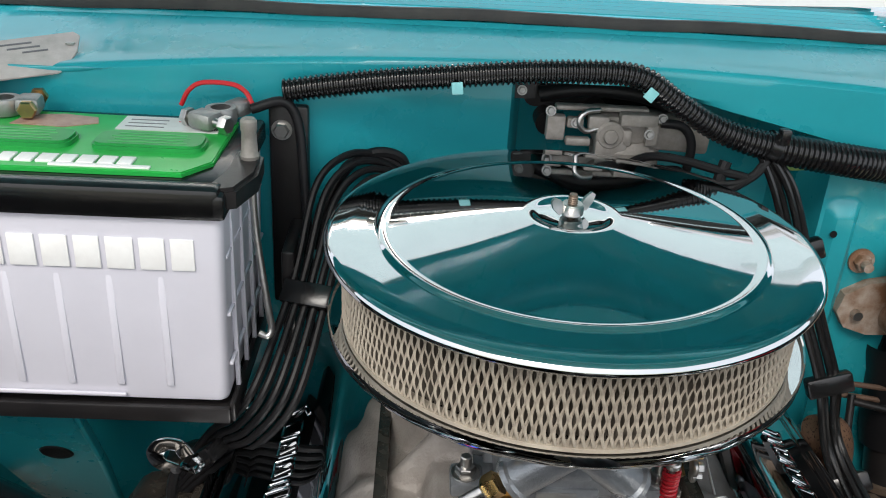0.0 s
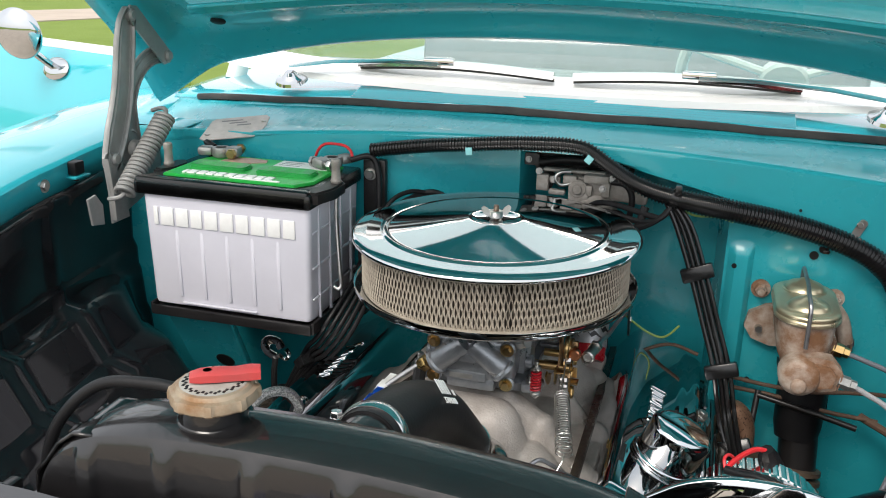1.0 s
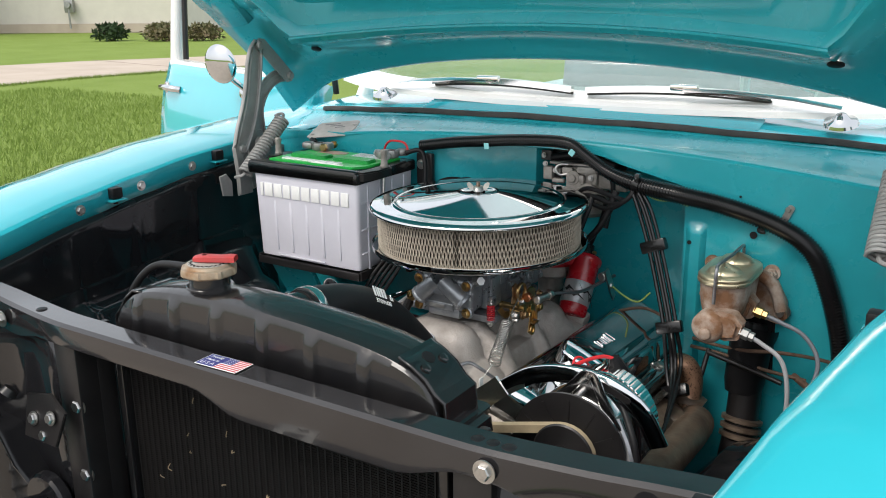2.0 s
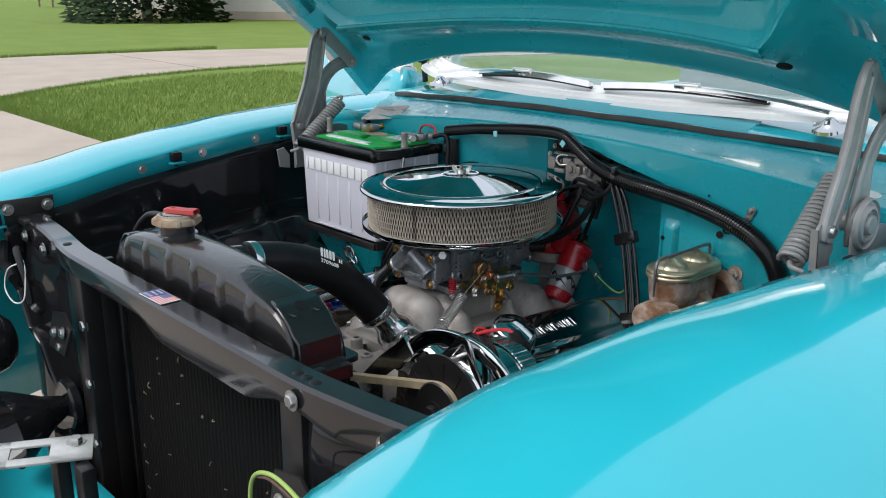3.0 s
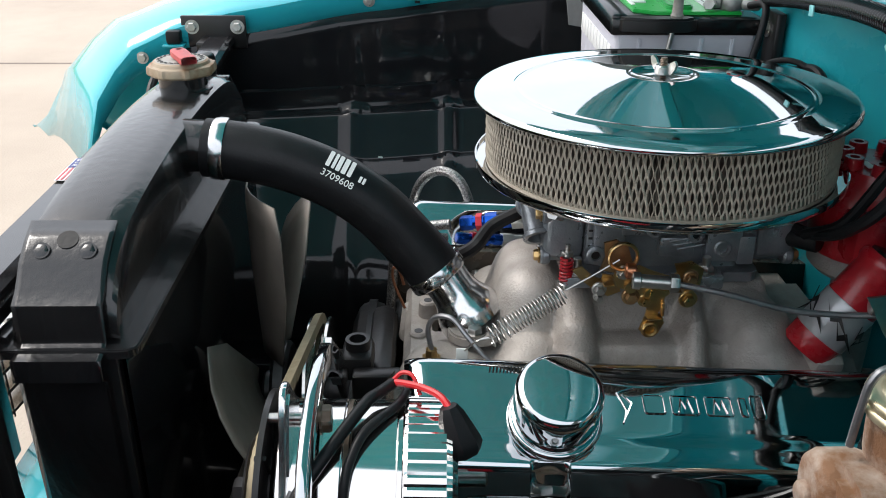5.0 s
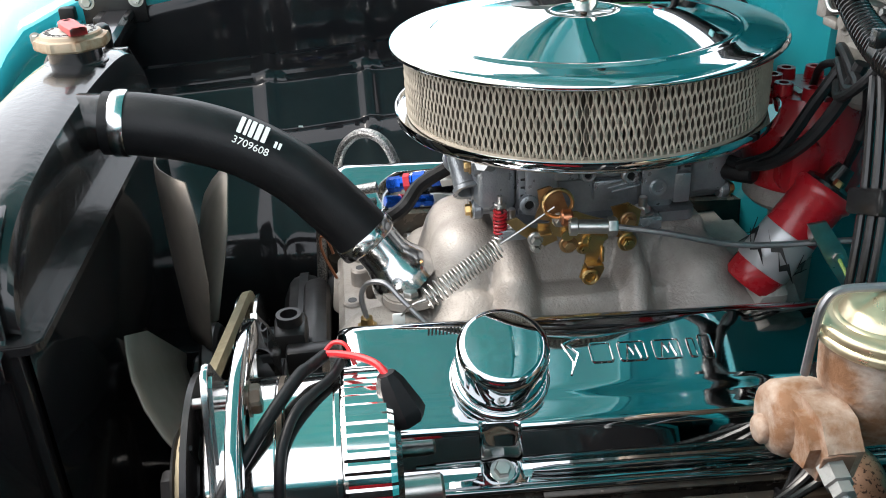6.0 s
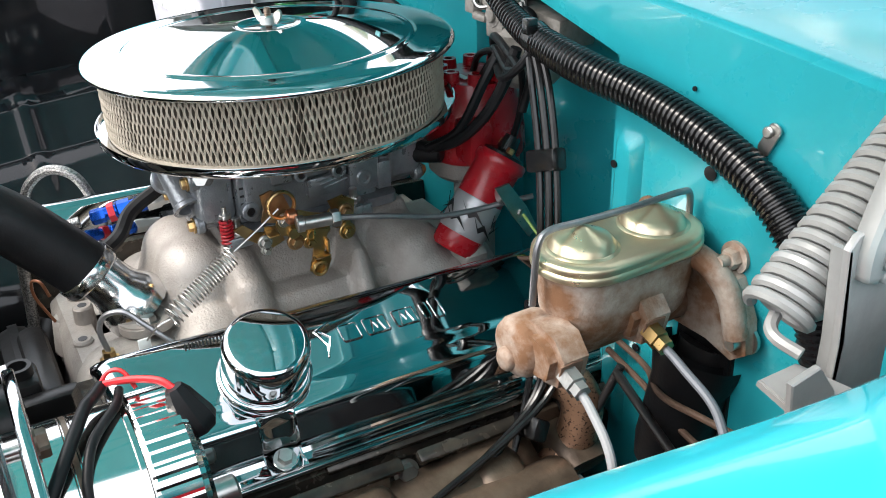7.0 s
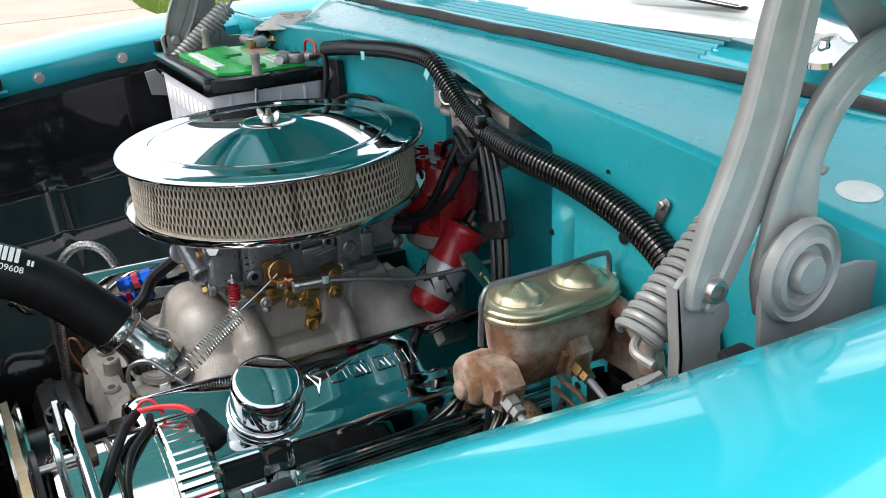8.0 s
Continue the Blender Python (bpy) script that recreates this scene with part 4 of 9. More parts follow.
# side panels that close the nose beside the radiator
for sgn in (-1, 1):
    bm = B()
    rows = []
    for z in (0.868, 0.80, 0.70, 0.55, 0.38):
        rows.append([(CX + sgn * (0.30 + 0.30 * t), -0.565 - 0.01 * math.sin(t * 9) * (1 if z < 0.85 else 0), z) for t in [k / 10 for k in range(11)]])
    loft(bm, rows)
    thick(part("side_panel", bm, BLACK, sup, "gloss black side panel"), 0.002)
    bm = B()
    box(bm, (CX + sgn * 0.315, -0.555, 0.62), (0.045, 0.05, 0.5), None, 0.004)
    box(bm, (CX + sgn * 0.298, -0.535, 0.62), (0.012, 0.03, 0.5), None, 0.003)
    part("upright", bm, SATIN, sup)

# nose parts in front of the support: filler pan, grille, latch
bm = B()
loft(bm, [[(CX + 0.62 * u, -0.60 - 0.15 * t, 0.51 - 0.06 * t - 0.03 * u * u) for u in [-1 + k / 8 for k in range(17)]] for t in (0, 0.3, 0.7, 1)])
thick(part("filler_pan", bm, TEAL, car, "turquoise filler pan behind the grille"), 0.002)
bm = B()
box(bm, (CX, -0.61, 0.20), (1.3, 0.02, 0.40))
part("lower_apron", bm, BLACK, car)
grille = thing("grille", (CX, -0.87, 0.50), "bright egg-crate grille with a dark surround", "grille")
for k in range(33):
    bm = B()
    x = CX - 0.64 + 0.04 * k
    box(bm, (x, -0.87 + 0.22 * (x - CX) ** 2, 0.495), (0.005, 0.042, 0.19))
    part("upright", bm, CHROME_WORN, grille)
for k in range(6):
    bm = B()
    sweep(bm, [Vector((CX - 0.66 + 1.32 * i / 12, -0.87 + 0.22 * (-0.66 + 1.32 * i / 12) ** 2, 0.41 + 0.034 * k)) for i in range(13)], [(-0.021, -0.0025), (0.021, -0.0025), (0.021, 0.0025), (-0.021, 0.0025)], up=(0, 0, 1))
    part("crossbar", bm, CHROME_WORN, grille)
bm = B()
sweep(bm, [Vector((CX - 0.68 + 1.36 * i / 14, -0.855 + 0.22 * (-0.68 + 1.36 * i / 14) ** 2, 0.608)) for i in range(15)], [(-0.02, -0.012), (0.02, -0.012), (0.018, 0.01), (-0.018, 0.012)], up=(0, 0, 1))
part("surround", bm, BARBLACK, grille)

# ======== the engine ========
# ---- air cleaner ----
ac = thing("air_cleaner", (0, 0, 0.87), "round chrome air cleaner with a mesh-wrapped filter", "air cleaner")
bm = B()
lathe(bm, [(0.1755, 0.9565), (0.1785, 0.9572), (0.1796, 0.9592), (0.1790, 0.9613), (0.1775, 0.9630), (0.1755, 0.9641), (0.1735, 0.9645), (0.1600, 0.9648), (0.1440, 0.9650), (0.1425, 0.9651), (0.1412, 0.9657), (0.1400, 0.9666), (0.1385, 0.9670), (0.1370, 0.9668), (0.1350, 0.9662), (0.1320, 0.9664), (0.0360, 0.9788), (0.0345, 0.9790), (0.0300, 0.9790), (0.0275, 0.9780), (0.0240, 0.9768), (0.012, 0.9765), (0, 0.9765)], None, 144)
lid = thick(part("lid", bm, CHROME, ac, "polished chrome lid", 60), 0.0012)
bm = B()
cyl(bm, (0, 0, 0.9765), (0, 0, 1), 0.0030, 0.0175, 12)
for k in range(4):
    lathe(bm, [(0.0032, 0), (0.0037, 0.0007), (0.0032, 0.0014)], T(0, 0, 0.9865 + 0.0015 * k), 12)
part("stud", bm, EXH, ac, "short brown threaded stud")
bm = B()
cyl(bm, (0, 0, 0.978), (0, 0, 1), 0.0085, 0.009, 20, 0.0012)
for sgn in (-1, 1):
    m = pose(0, 0, 0.980, 0, 0, 25) @ T(sgn * 0.011, 0, 0.005) @ pose(0, 0, 0, 0, sgn * 28, 0) @ Matrix.Scale(0.78, 4)
    prism(bm, [(-0.005, -0.006), (0.004, -0.006), (0.0065, 0.004), (0.005, 0.0115), (0.0, 0.0125), (-0.004, 0.006)] if sgn > 0 else [(0.005, -0.006), (-0.004, -0.006), (-0.0065, 0.004), (-0.005, 0.0115), (0.0, 0.0125), (0.004, 0.006)], 0.003, m @ pose(0, 0.0015, 0, 90), 0.0)
part("wing_nut", bm, STEEL, ac, "zinc wing nut")
bm = B()
lathe(bm, [(0.05, 0.888), (0.10, 0.887), (0.158, 0.8885), (0.170, 0.8890), (0.1755, 0.8902), (0.1772, 0.8922), (0.1778, 0.8985), (0.1774, 0.9000), (0.1762, 0.8995), (0.1756, 0.8950), (0.166, 0.8935), (0.05, 0.894)], None, 112)
part("base_pan", bm, CHROME, ac, "worn chrome base pan")
bm = B()
n = 300
rows = [[(( 0.1575 if k % 2 else 0.1480) * math.cos(2 * math.pi * k / n), (0.1575 if k % 2 else 0.1480) * math.sin(2 * math.pi * k / n), z) for k in range(n)] for z in (0.894, 0.960)]
loft(bm, rows, True)
part("filter_paper", bm, PLEAT, ac, "dirty pleated filter paper")
bm = B()
NS, NR, Z0, Z1 = 360, 3.2, 0.8970, 0.9595
R = 0.1650
for s in range(NS):
    pts = []
    steps = 28
    dense = 0.55 if 3 <= s % 57 <= 5 else 1.0
    for k in range(steps + 1):
        ph = 2 * math.pi * k * NR / steps
        off = 0.20 * math.cos(ph) * (1 if s % 2 else -1)
        a = 2 * math.pi * (s + off * 1.75) / NS
        rr = R + 0.0011 * math.sin(ph * 1.0 + (0 if s % 2 else math.pi))
        z = Z0 + (Z1 - Z0) * k / steps
        ca, sa = math.cos(a), math.sin(a)
        w, t = 0.00112 * dense, 0.0009
        pts.append([bm.verts.new((rr * ca - w * sa, rr * sa + w * ca, z)), bm.verts.new(((rr + t) * ca, (rr + t) * sa, z)), bm.verts.new((rr * ca + w * sa, rr * sa - w * ca, z))])
    for a_, b_ in zip(pts, pts[1:]):
        bm.faces.new((a_[0], a_[1], b_[1], b_[0]))
        bm.faces.new((a_[1], a_[2], b_[2], b_[1]))
        bm.faces.new((a_[2], a_[0], b_[0], b_[2]))
tagged(part("expanded_mesh", bm, MESHTAN, ac, "dusty tan expanded-metal mesh", 70), kind="stuff")
bm = B()
for z in (0.8962, 0.9595):
    lathe(bm, [(0.158, z - 0.0015), (0.1665, z - 0.0015), (0.1665, z + 0.0015), (0.158, z + 0.0015), (0.158, z - 0.0015)], None, 96)
part("end_band", bm, MESHTAN, ac)
ac.rotation_euler = (radians(0.7), radians(-0.7), 0)
ac.location.z += 0.0015

# ---- intake manifold ----
im = thing("intake_manifold", (0, 0, 0.72), "sand-grey cast aluminium intake manifold", "intake manifold")
def ring_xy(cx, cy, hx, hy, r, z, n=6):
    return [(x, y, z) for x, y in rrect(2 * hx, 2 * hy, r, n, cx, cy)]


# rounded ribs of the casting: path of (x, y, crest height), radius
RIBS = [([(0.0, -0.116, 0.791), (0.030, -0.119, 0.792)], 0.036),
        ([(0.076, -0.122, 0.742), (0.106, -0.140, 0.722), (0.142, -0.160, 0.690)], 0.042),
        ([(0.046, -0.078, 0.788), (0.082, -0.080, 0.764), (0.128, -0.084, 0.708)], 0.017),
        ([(0.028, 0.080, 0.787), (0.076, 0.102, 0.772), (0.112, 0.130, 0.734), (0.145, 0.152, 0.690)], 0.034),
        ([(0.048, 0.036, 0.788), (0.084, 0.035, 0.764), (0.126, 0.033, 0.708)], 0.008)]


def casting_height(x, y):
    ax = abs(x)
    terms = [0.716 - 0.05 * max(0.0, ax - 0.075) / 0.07]
    e = max(ax - 0.046, abs(y - 0.012) - 0.095)
    if ax > 0.046 and abs(y - 0.012) > 0.095:
        e = math.hypot(ax - 0.046, abs(y - 0.012) - 0.095)
    terms.append(0.787 - 0.085 * sstep(0.0, 0.026, e))
    # ledge over the flange on either side
    e = max(ax - 0.088, abs(y - 0.03) - 0.105)
    terms.append(0.737 - 0.10 * max(0.0, ax - 0.07) - 0.05 * sstep(0.0, 0.022, e))
    for path, rad_ in RIBS:
        best = 0.0
        for (x0, y0, z0), (x1, y1, z1) in zip(path, path[1:]):
            dx, dy = x1 - x0, y1 - y0
            t = max(0.0, min(1.0, ((ax - x0) * dx + (y - y0) * dy) / (dx * dx + dy * dy)))
            d = math.hypot(ax - x0 - t * dx, y - y0 - t * dy)
            z = z0 + (z1 - z0) * t
            best = max(best, z - rad_ + math.sqrt(max(0.0, rad_ * rad_ - d * d)) if d < rad_ * 0.96 else z - rad_ * 0.72 - (d - rad_ * 0.96) * 3)
        terms.append(best)
    k = 0.0022
    top = max(terms)
    return top + k * math.log(sum(math.exp((v - top) / k) for v in terms))


bm = B()
rows = []
for j in range(131):
    y = -0.200 + 0.400 * j / 130
    row = [(-0.158, y, 0.63)] + [(-0.158 + 0.316 * i / 110, y, casting_height(-0.158 + 0.316 * i / 110, y)) for i in range(111)] + [(0.158, y, 0.63)]
    rows.append(row)
rows = [[(x, y, 0.63) for x, y, z in rows[0]]] + rows + [[(x, y, 0.63) for x, y, z in rows[-1]]]
loft(bm, rows)
part("casting", bm, ALU, im, "", 60)
bm = B()
loft(bm, [ring_xy(-0.005, -0.215, 0.115, 0.038, 0.02, 0.64), ring_xy(-0.005, -0.213, 0.110, 0.036, 0.02, 0.695), ring_xy(-0.005, -0.21, 0.095, 0.032, 0.018, 0.708), ring_xy(-0.005, -0.21, 0.02, 0.01, 0.005, 0.708)], True)
part("water_crossover", bm, ALU, im)
# rounded water pocket under the temperature sender
bm = B()
lathe(bm, [(0.052, -0.045), (0.051, -0.012), (0.047, 0.004), (0.039, 0.016), (0.027, 0.0235), (0.014, 0.027), (0.0, 0.028)], T(0.080, -0.205, 0.698), 40)
part("water_pocket", bm, ALU, im, "", 60)
for x, y, r, h in ((-0.021, -0.224, 0.0100, 0.726), (0.020, -0.234, 0.0095, 0.712), (-0.075, -0.222, 0.010, 0.716), (-0.055, -0.235, 0.018, 0.70)):
    bm = B()
    cyl(bm, (x, y, 0.66), (0, 0, 1), r * 1.25, h - 0.66, 20, 0.002, r)
    part("boss", bm, ALU, im)
for x, y, z in ((-0.021, -0.224, 0.726), (0.020, -0.234, 0.712)):
    bm = B()
    lathe(bm, [(0.0045, 0), (0.0045, 0.0008), (0, 0.0008)], T(x, y, z - 0.0004), 14)
    part("threaded_hole", bm, SATIN, im)
for p in ((0.12, -0.165, 0.704), (0.128, -0.09, 0.702), (0.13, 0.02, 0.702), (0.125, 0.12, 0.70), (-0.12, -0.165, 0.704), (-0.128, -0.09, 0.702)):
    bm = B()
    hexbolt(bm, Vector(p) + Vector((0.002, 0, 0.002)), (0.35 if p[0] > 0 else -0.35, 0, 1), 0.007, 0.006, 0.01)
    part("bolt", bm, STEEL, im)

# ---- carburettor ----
cb = thing("carburettor", (0, 0, 0.79), "grey die-cast four-barrel carburettor", "carburettor")
bm = B()
loft(bm, [ring_xy(0, 0.005, 0.064, 0.092, 0.012, 0.792), ring_xy(0, 0.005, 0.064, 0.092, 0.012, 0.802), ring_xy(0, 0.005, 0.056, 0.086, 0.012, 0.804), ring_xy(0, 0.005, 0.01, 0.01, 0.005, 0.804)], True)
part("base_plate", bm, CARB, cb)
bm = B()
loft(bm, [ring_xy(0, 0.008, 0.054, 0.070, 0.008, 0.804), ring_xy(0, 0.008, 0.053, 0.069, 0.008, 0.836), ring_xy(0, 0.008, 0.057, 0.072, 0.010, 0.840), ring_xy(0, 0.008, 0.057, 0.072, 0.010, 0.862), ring_xy(0, 0.008, 0.052, 0.062, 0.028, 0.870), ring_xy(0, 0.008, 0.048, 0.058, 0.028, 0.889), ring_xy(0, 0.008, 0.01, 0.01, 0.005, 0.889)], True)
part("main_body", bm, CARB, cb)
for sgn in (-1, 1):
    # ribs, pads and bosses of the side walls
    for c_, s_ in (((0.057, -0.052, 0.834), (0.012, 0.030, 0.050)), ((0.060, -0.030, 0.851), (0.010, 0.022, 0.018)), ((0.059, 0.006, 0.856), (0.008, 0.052, 0.004)), ((0.058, 0.010, 0.846), (0.007, 0.046, 0.003)), ((0.057, 0.014, 0.828), (0.010, 0.034, 0.020)), ((0.058, 0.058, 0.836), (0.014, 0.034, 0.044)), ((0.062, 0.040, 0.852), (0.006, 0.014, 0.014)), ((0.060, 0.080, 0.826), (0.012, 0.016, 0.030))):
        bm = B()
        box(bm, (sgn * c_[0], c_[1], c_[2]), s_, None, 0.0022)
        part("side_pad", bm, CARB, cb)
    for y, z, r in ((-0.064, 0.821, 0.0062), (0.057, 0.828, 0.0058), (0.030, 0.842, 0.0052), (-0.010, 0.846, 0.0048)):
        bm = B()
        lathe(bm, [(r * 1.5, -0.004), (r * 1.5, 0.004), (r * 1.2, 0.0052), (r * 0.75, 0.0050), (r * 0.7, 0.001), (0, 0.001)], axm((sgn * 0.062, y, z), (sgn, 0, 0.08)), 18)
        sb = part("screw_boss", bm, CARB, cb)
        bm = B()
        cyl(bm, (sgn * 0.063, y, z), (sgn, 0, 0.08), r * 0.68, 0.0012, 12)
        part("socket", bm, SATIN, sb)
    for k in range(3):
        bm = B()
        sweep(bm, [Vector((sgn * 0.0615, 0.006 + 0.004 * k, 0.834 - 0.004 * k)), Vector((sgn * 0.0615, 0.032 + 0.004 * k, 0.839 - 0.004 * k))], ring(0.0012, 6))
        part("cast_rib", bm, CARB, cb)
    bm = B()
    box(bm, (sgn * 0.070, 0.042, 0.800), (0.026, 0.030, 0.014), None, 0.003)
    part("mounting_ear", bm, CARB, cb)
    bm = B()
    box(bm, (sgn * 0.070, -0.082, 0.800), (0.024, 0.026, 0.012), None, 0.003)
    part("mounting_ear", bm, CARB, cb)
    for y, z in ((0.041, 0.807), (-0.082, 0.806)):
        bm = B()
        hexbolt(bm, (sgn * 0.071, y, z), (0, 0, 1), 0.0078, 0.007, 0.0105)
        cyl(bm, (sgn * 0.071, y, z + 0.006), (0, 0, 1), 0.0042, 0.010, 12, 0.0008)
        part("mounting_nut", bm, STEEL, cb)
for sy, y0 in ((-1, -0.062), (1, 0.080)):
    # metering block with its slots, then the bowl
    bm = B()
    box(bm, (0, y0 + sy * 0.005, 0.838), (0.116, 0.012, 0.060), None, 0.002)
    mb_ = part("metering_block", bm, CARB, cb)
    for z in (0.820, 0.828, 0.836, 0.844):
        bm = B()
        box(bm, (0, y0 + sy * 0.006, z), (0.1175, 0.006, 0.0022), None, 0.0005)
        part("slot", bm, SATIN, mb_)
    yc = y0 + sy * 0.031
    bm = B()
    box(bm, (0, yc, 0.838), (0.104, 0.040, 0.056), None, 0.008, 3)
    box(bm, (0, yc - sy * 0.012, 0.862), (0.085, 0.014, 0.014), None, 0.004)
    box(bm, (0, yc + sy * 0.004, 0.806), (0.060, 0.030, 0.018), None, 0.005)
    yf = y0 + sy * 0.051
    box(bm, (0, yf, 0.850), (0.030, 0.018, 0.026), None, 0.006)
    fb = part("float_bowl", bm, CARB, cb, "grey die-cast float bowl")
    for sx in (-1, 1):
        # the bowl's slanting cast tubes, open at the lower end
        bm = B()
        a_, b_ = Vector((sx * 0.004, yf + sy * 0.008, 0.863)), Vector((sx * 0.040, yf + sy * 0.003, 0.830))
        d_ = (b_ - a_).normalized()
        lathe(bm, [(0.0, 0.0), (0.012, 0.001), (0.0135, 0.006), (0.0135, (b_ - a_).length - 0.004), (0.0155, (b_ - a_).length - 0.002), (0.0155, (b_ - a_).length + 0.002), (0.0110, (b_ - a_).length + 0.002), (0.0105, (b_ - a_).length - 0.010), (0, (b_ - a_).length - 0.010)], axm(a_, d_), 24)
        part("cast_tube", bm, CARB, fb)
        for z in (0.812, 0.856):
            bm = B()
            cyl(bm, (sx * 0.044, yf - sy * 0.008, z), (0, sy, 0), 0.0095, 0.010, 18, 0.002)
            part("screw_lug", bm, CARB, fb)
            bm = B()
            hexbolt(bm, (sx * 0.044, yf + sy * 0.002, z), (0, sy, 0), 0.0055, 0.006, 0.0078)
            part("bowl_screw", bm, GOLD, fb, "gold bowl screw")
    bm = B()
    box(bm, (0, yf + sy * 0.010, 0.846), (0.022, 0.010, 0.014), None, 0.003)
    part("sight_boss", bm, CARB, fb)
    bm = B()
    box(bm, (-0.006, yf - sy * 0.002, 0.816), (0.052, 0.008, 0.012), None, 0.0025)
    nb = part("name_pad", bm, CARB, fb)
    if sy < 0:
        bm = B()
        box(bm, (-0.010, yf - 0.0025, 0.816), (0.028, 0.0012, 0.006), None, 0.0004)
        part("maker_bar", bm, POTMETAL, nb)
bm = B()
lathe(bm, [(0, 0), (0.0085, 0), (0.0085, 0.010), (0.007, 0.012), (0.007, 0.020), (0, 0.020)], axm((0.050, -0.098, 0.860), (0.75, -0.45, 0.3)), 6)
part("fuel_inlet_nut", bm, STEEL, cb)
bm = B()
cyl(bm, (0.040, 0.125, 0.832), (0.75, 0.65, 0.1), 0.011, 0.036, 14, 0.002)
part("vacuum_cap", bm, RUBBER, cb, "black rubber vacuum cap")
# throttle linkage on the driver's side
lk = thing("throttle_linkage", (0.07, -0.03, 0.80), "gold-plated throttle linkage with a cable rod", "throttle linkage")
mL = lambda x, y, z: axm((x, y, z), (1, 0, 0), (0, 0, 1))
def plateX(bm, outline_yz, x, t=0.0022):
    """A plate across the x axis from an outline in y and z."""
    lo = [bm.verts.new((x, y, z)) for y, z in outline_yz]
    hi = [bm.verts.new((x + t, y, z)) for y, z in outline_yz]
    k = len(lo)
    bm.faces.new(lo), bm.faces.new(hi[::-1])
    for j in range(k):
        bm.faces.new((lo[j], lo[(j + 1) % k], hi[(j + 1) % k], hi[j]))
    return bm
for out_, x_, m_ in (([(-0.064, 0.850), (-0.053, 0.853), (-0.042, 0.846), (-0.036, 0.830), (-0.040, 0.817), (-0.054, 0.820), (-0.066, 0.823), (-0.062, 0.836)], 0.096, GOLD_BROWN),
                     ([(-0.049, 0.828), (-0.030, 0.829), (-0.019, 0.824), (-0.002, 0.818), (0.000, 0.800), (-0.009, 0.793), (-0.034, 0.801), (-0.050, 0.808), (-0.054, 0.819)], 0.101, GOLD),
                     ([(-0.018, 0.808), (-0.004, 0.804), (-0.007, 0.790), (-0.011, 0.779), (-0.003, 0.772), (-0.008, 0.760), (-0.017, 0.757), (-0.026, 0.764), (-0.022, 0.778), (-0.020, 0.792)], 0.105, GOLD),
                     ([(-0.090, 0.817), (-0.079, 0.805), (-0.068, 0.797), (-0.052, 0.796), (-0.050, 0.804), (-0.068, 0.809), (-0.080, 0.820)], 0.085, GOLD),
                     ([(-0.062, 0.816), (-0.048, 0.814), (-0.044, 0.798), (-0.056, 0.793), (-0.064, 0.800)], 0.092, GOLD),
                     ([(0.006, 0.823), (0.022, 0.826), (0.034, 0.818), (0.032, 0.800), (0.020, 0.790), (0.010, 0.794), (0.012, 0.806)], 0.086, GOLD)):
    bm = B()
    plateX(bm, out_, x_)
    part("lever", bm, m_, lk)
# folded stops and the lower tab
for c_, s_ in (((0.110, -0.014, 0.779), (0.012, 0.015, 0.0025)), ((0.108, -0.007, 0.7885), (0.010, 0.0025, 0.014)), ((0.100, -0.058, 0.811), (0.018, 0.010, 0.0022)), ((0.094, 0.020, 0.806), (0.016, 0.016, 0.0022))):
    bm = B()
    box(bm, c_, s_, None, 0.0008)
    part("folded_tab", bm, GOLD, lk)
for y_, z_, r_, m_ in ((-0.036, 0.797, 0.0085, GOLD_BROWN), (-0.022, 0.793, 0.0070, GOLD), (-0.045, 0.822, 0.0070, STEEL), (0.018, 0.794, 0.0088, GOLD), (0.018, 0.816, 0.0075, GOLD_BROWN), (-0.066, 0.805, 0.0070, STEEL), (-0.066, 0.797, 0.0050, STEEL)):
    bm = B()
    cyl(bm, (0.100, y_, z_), (1, 0, 0), r_, 0.004, 20, 0.001)
    hexbolt(bm, (0.104, y_, z_), (1, 0, 0), r_ * 0.66, 0.005)
    part("nut", bm, m_, lk)
bm = B()
lathe(bm, [(0.0130 + 0.0018 * math.cos(a * math.pi / 4), 0.0030 * math.sin(a * math.pi / 4)) for a in range(9)], mL(0.104, -0.047, 0.839), 28)
part("pivot_ring", bm, GOLD, lk)
bm = B()
lathe(bm, [(0.0064 + 0.0022 * math.cos(a * math.pi / 4), 0.0022 * math.sin(a * math.pi / 4)) for a in range(9)], mL(0.109, -0.0165, 0.7655), 20)
part("pivot_ring", bm, GOLD, lk)
for x_, y_, z_, r_, h_ in ((0.062, -0.038, 0.808, 0.0055, 0.045), (0.072, -0.018, 0.800, 0.006, 0.034), (0.066, 0.018, 0.800, 0.005, 0.036)):
    bm = B()
    cyl(bm, (x_, y_, z_), (1, 0, 0), r_, h_, 14)
    part("shaft", bm, GOLD, lk)
bm = B()
cyl(bm, (0.112, -0.046, 0.829), (0.1, 1, 0), 0.0075, 0.010, 16, 0.0015)
part("copper_bush", bm, mat("copper_bush", (0.62, 0.27, 0.15), (0.5, 0.2, 0.1), rough=0.3, metal=1.0), lk)
bm = B()
cyl(bm, (0.128, -0.043, 0.8275), (0.14, 1, -0.02), 0.0062, 0.034, 16, 0.001)
lathe(bm, [(0.0062, 0.0), (0.0078, 0.001), (0.0078, 0.007), (0.0062, 0.008)], axm((0.128, -0.043, 0.8275), (0.14, 1, -0.02)), 16)
hexbolt(bm, (0.1328, -0.010, 0.827), (0.14, 1, -0.02), 0.0085, 0.008)
part("cable_end", bm, STEEL, lk, "steel cable end with a lock nut")
bm = B()
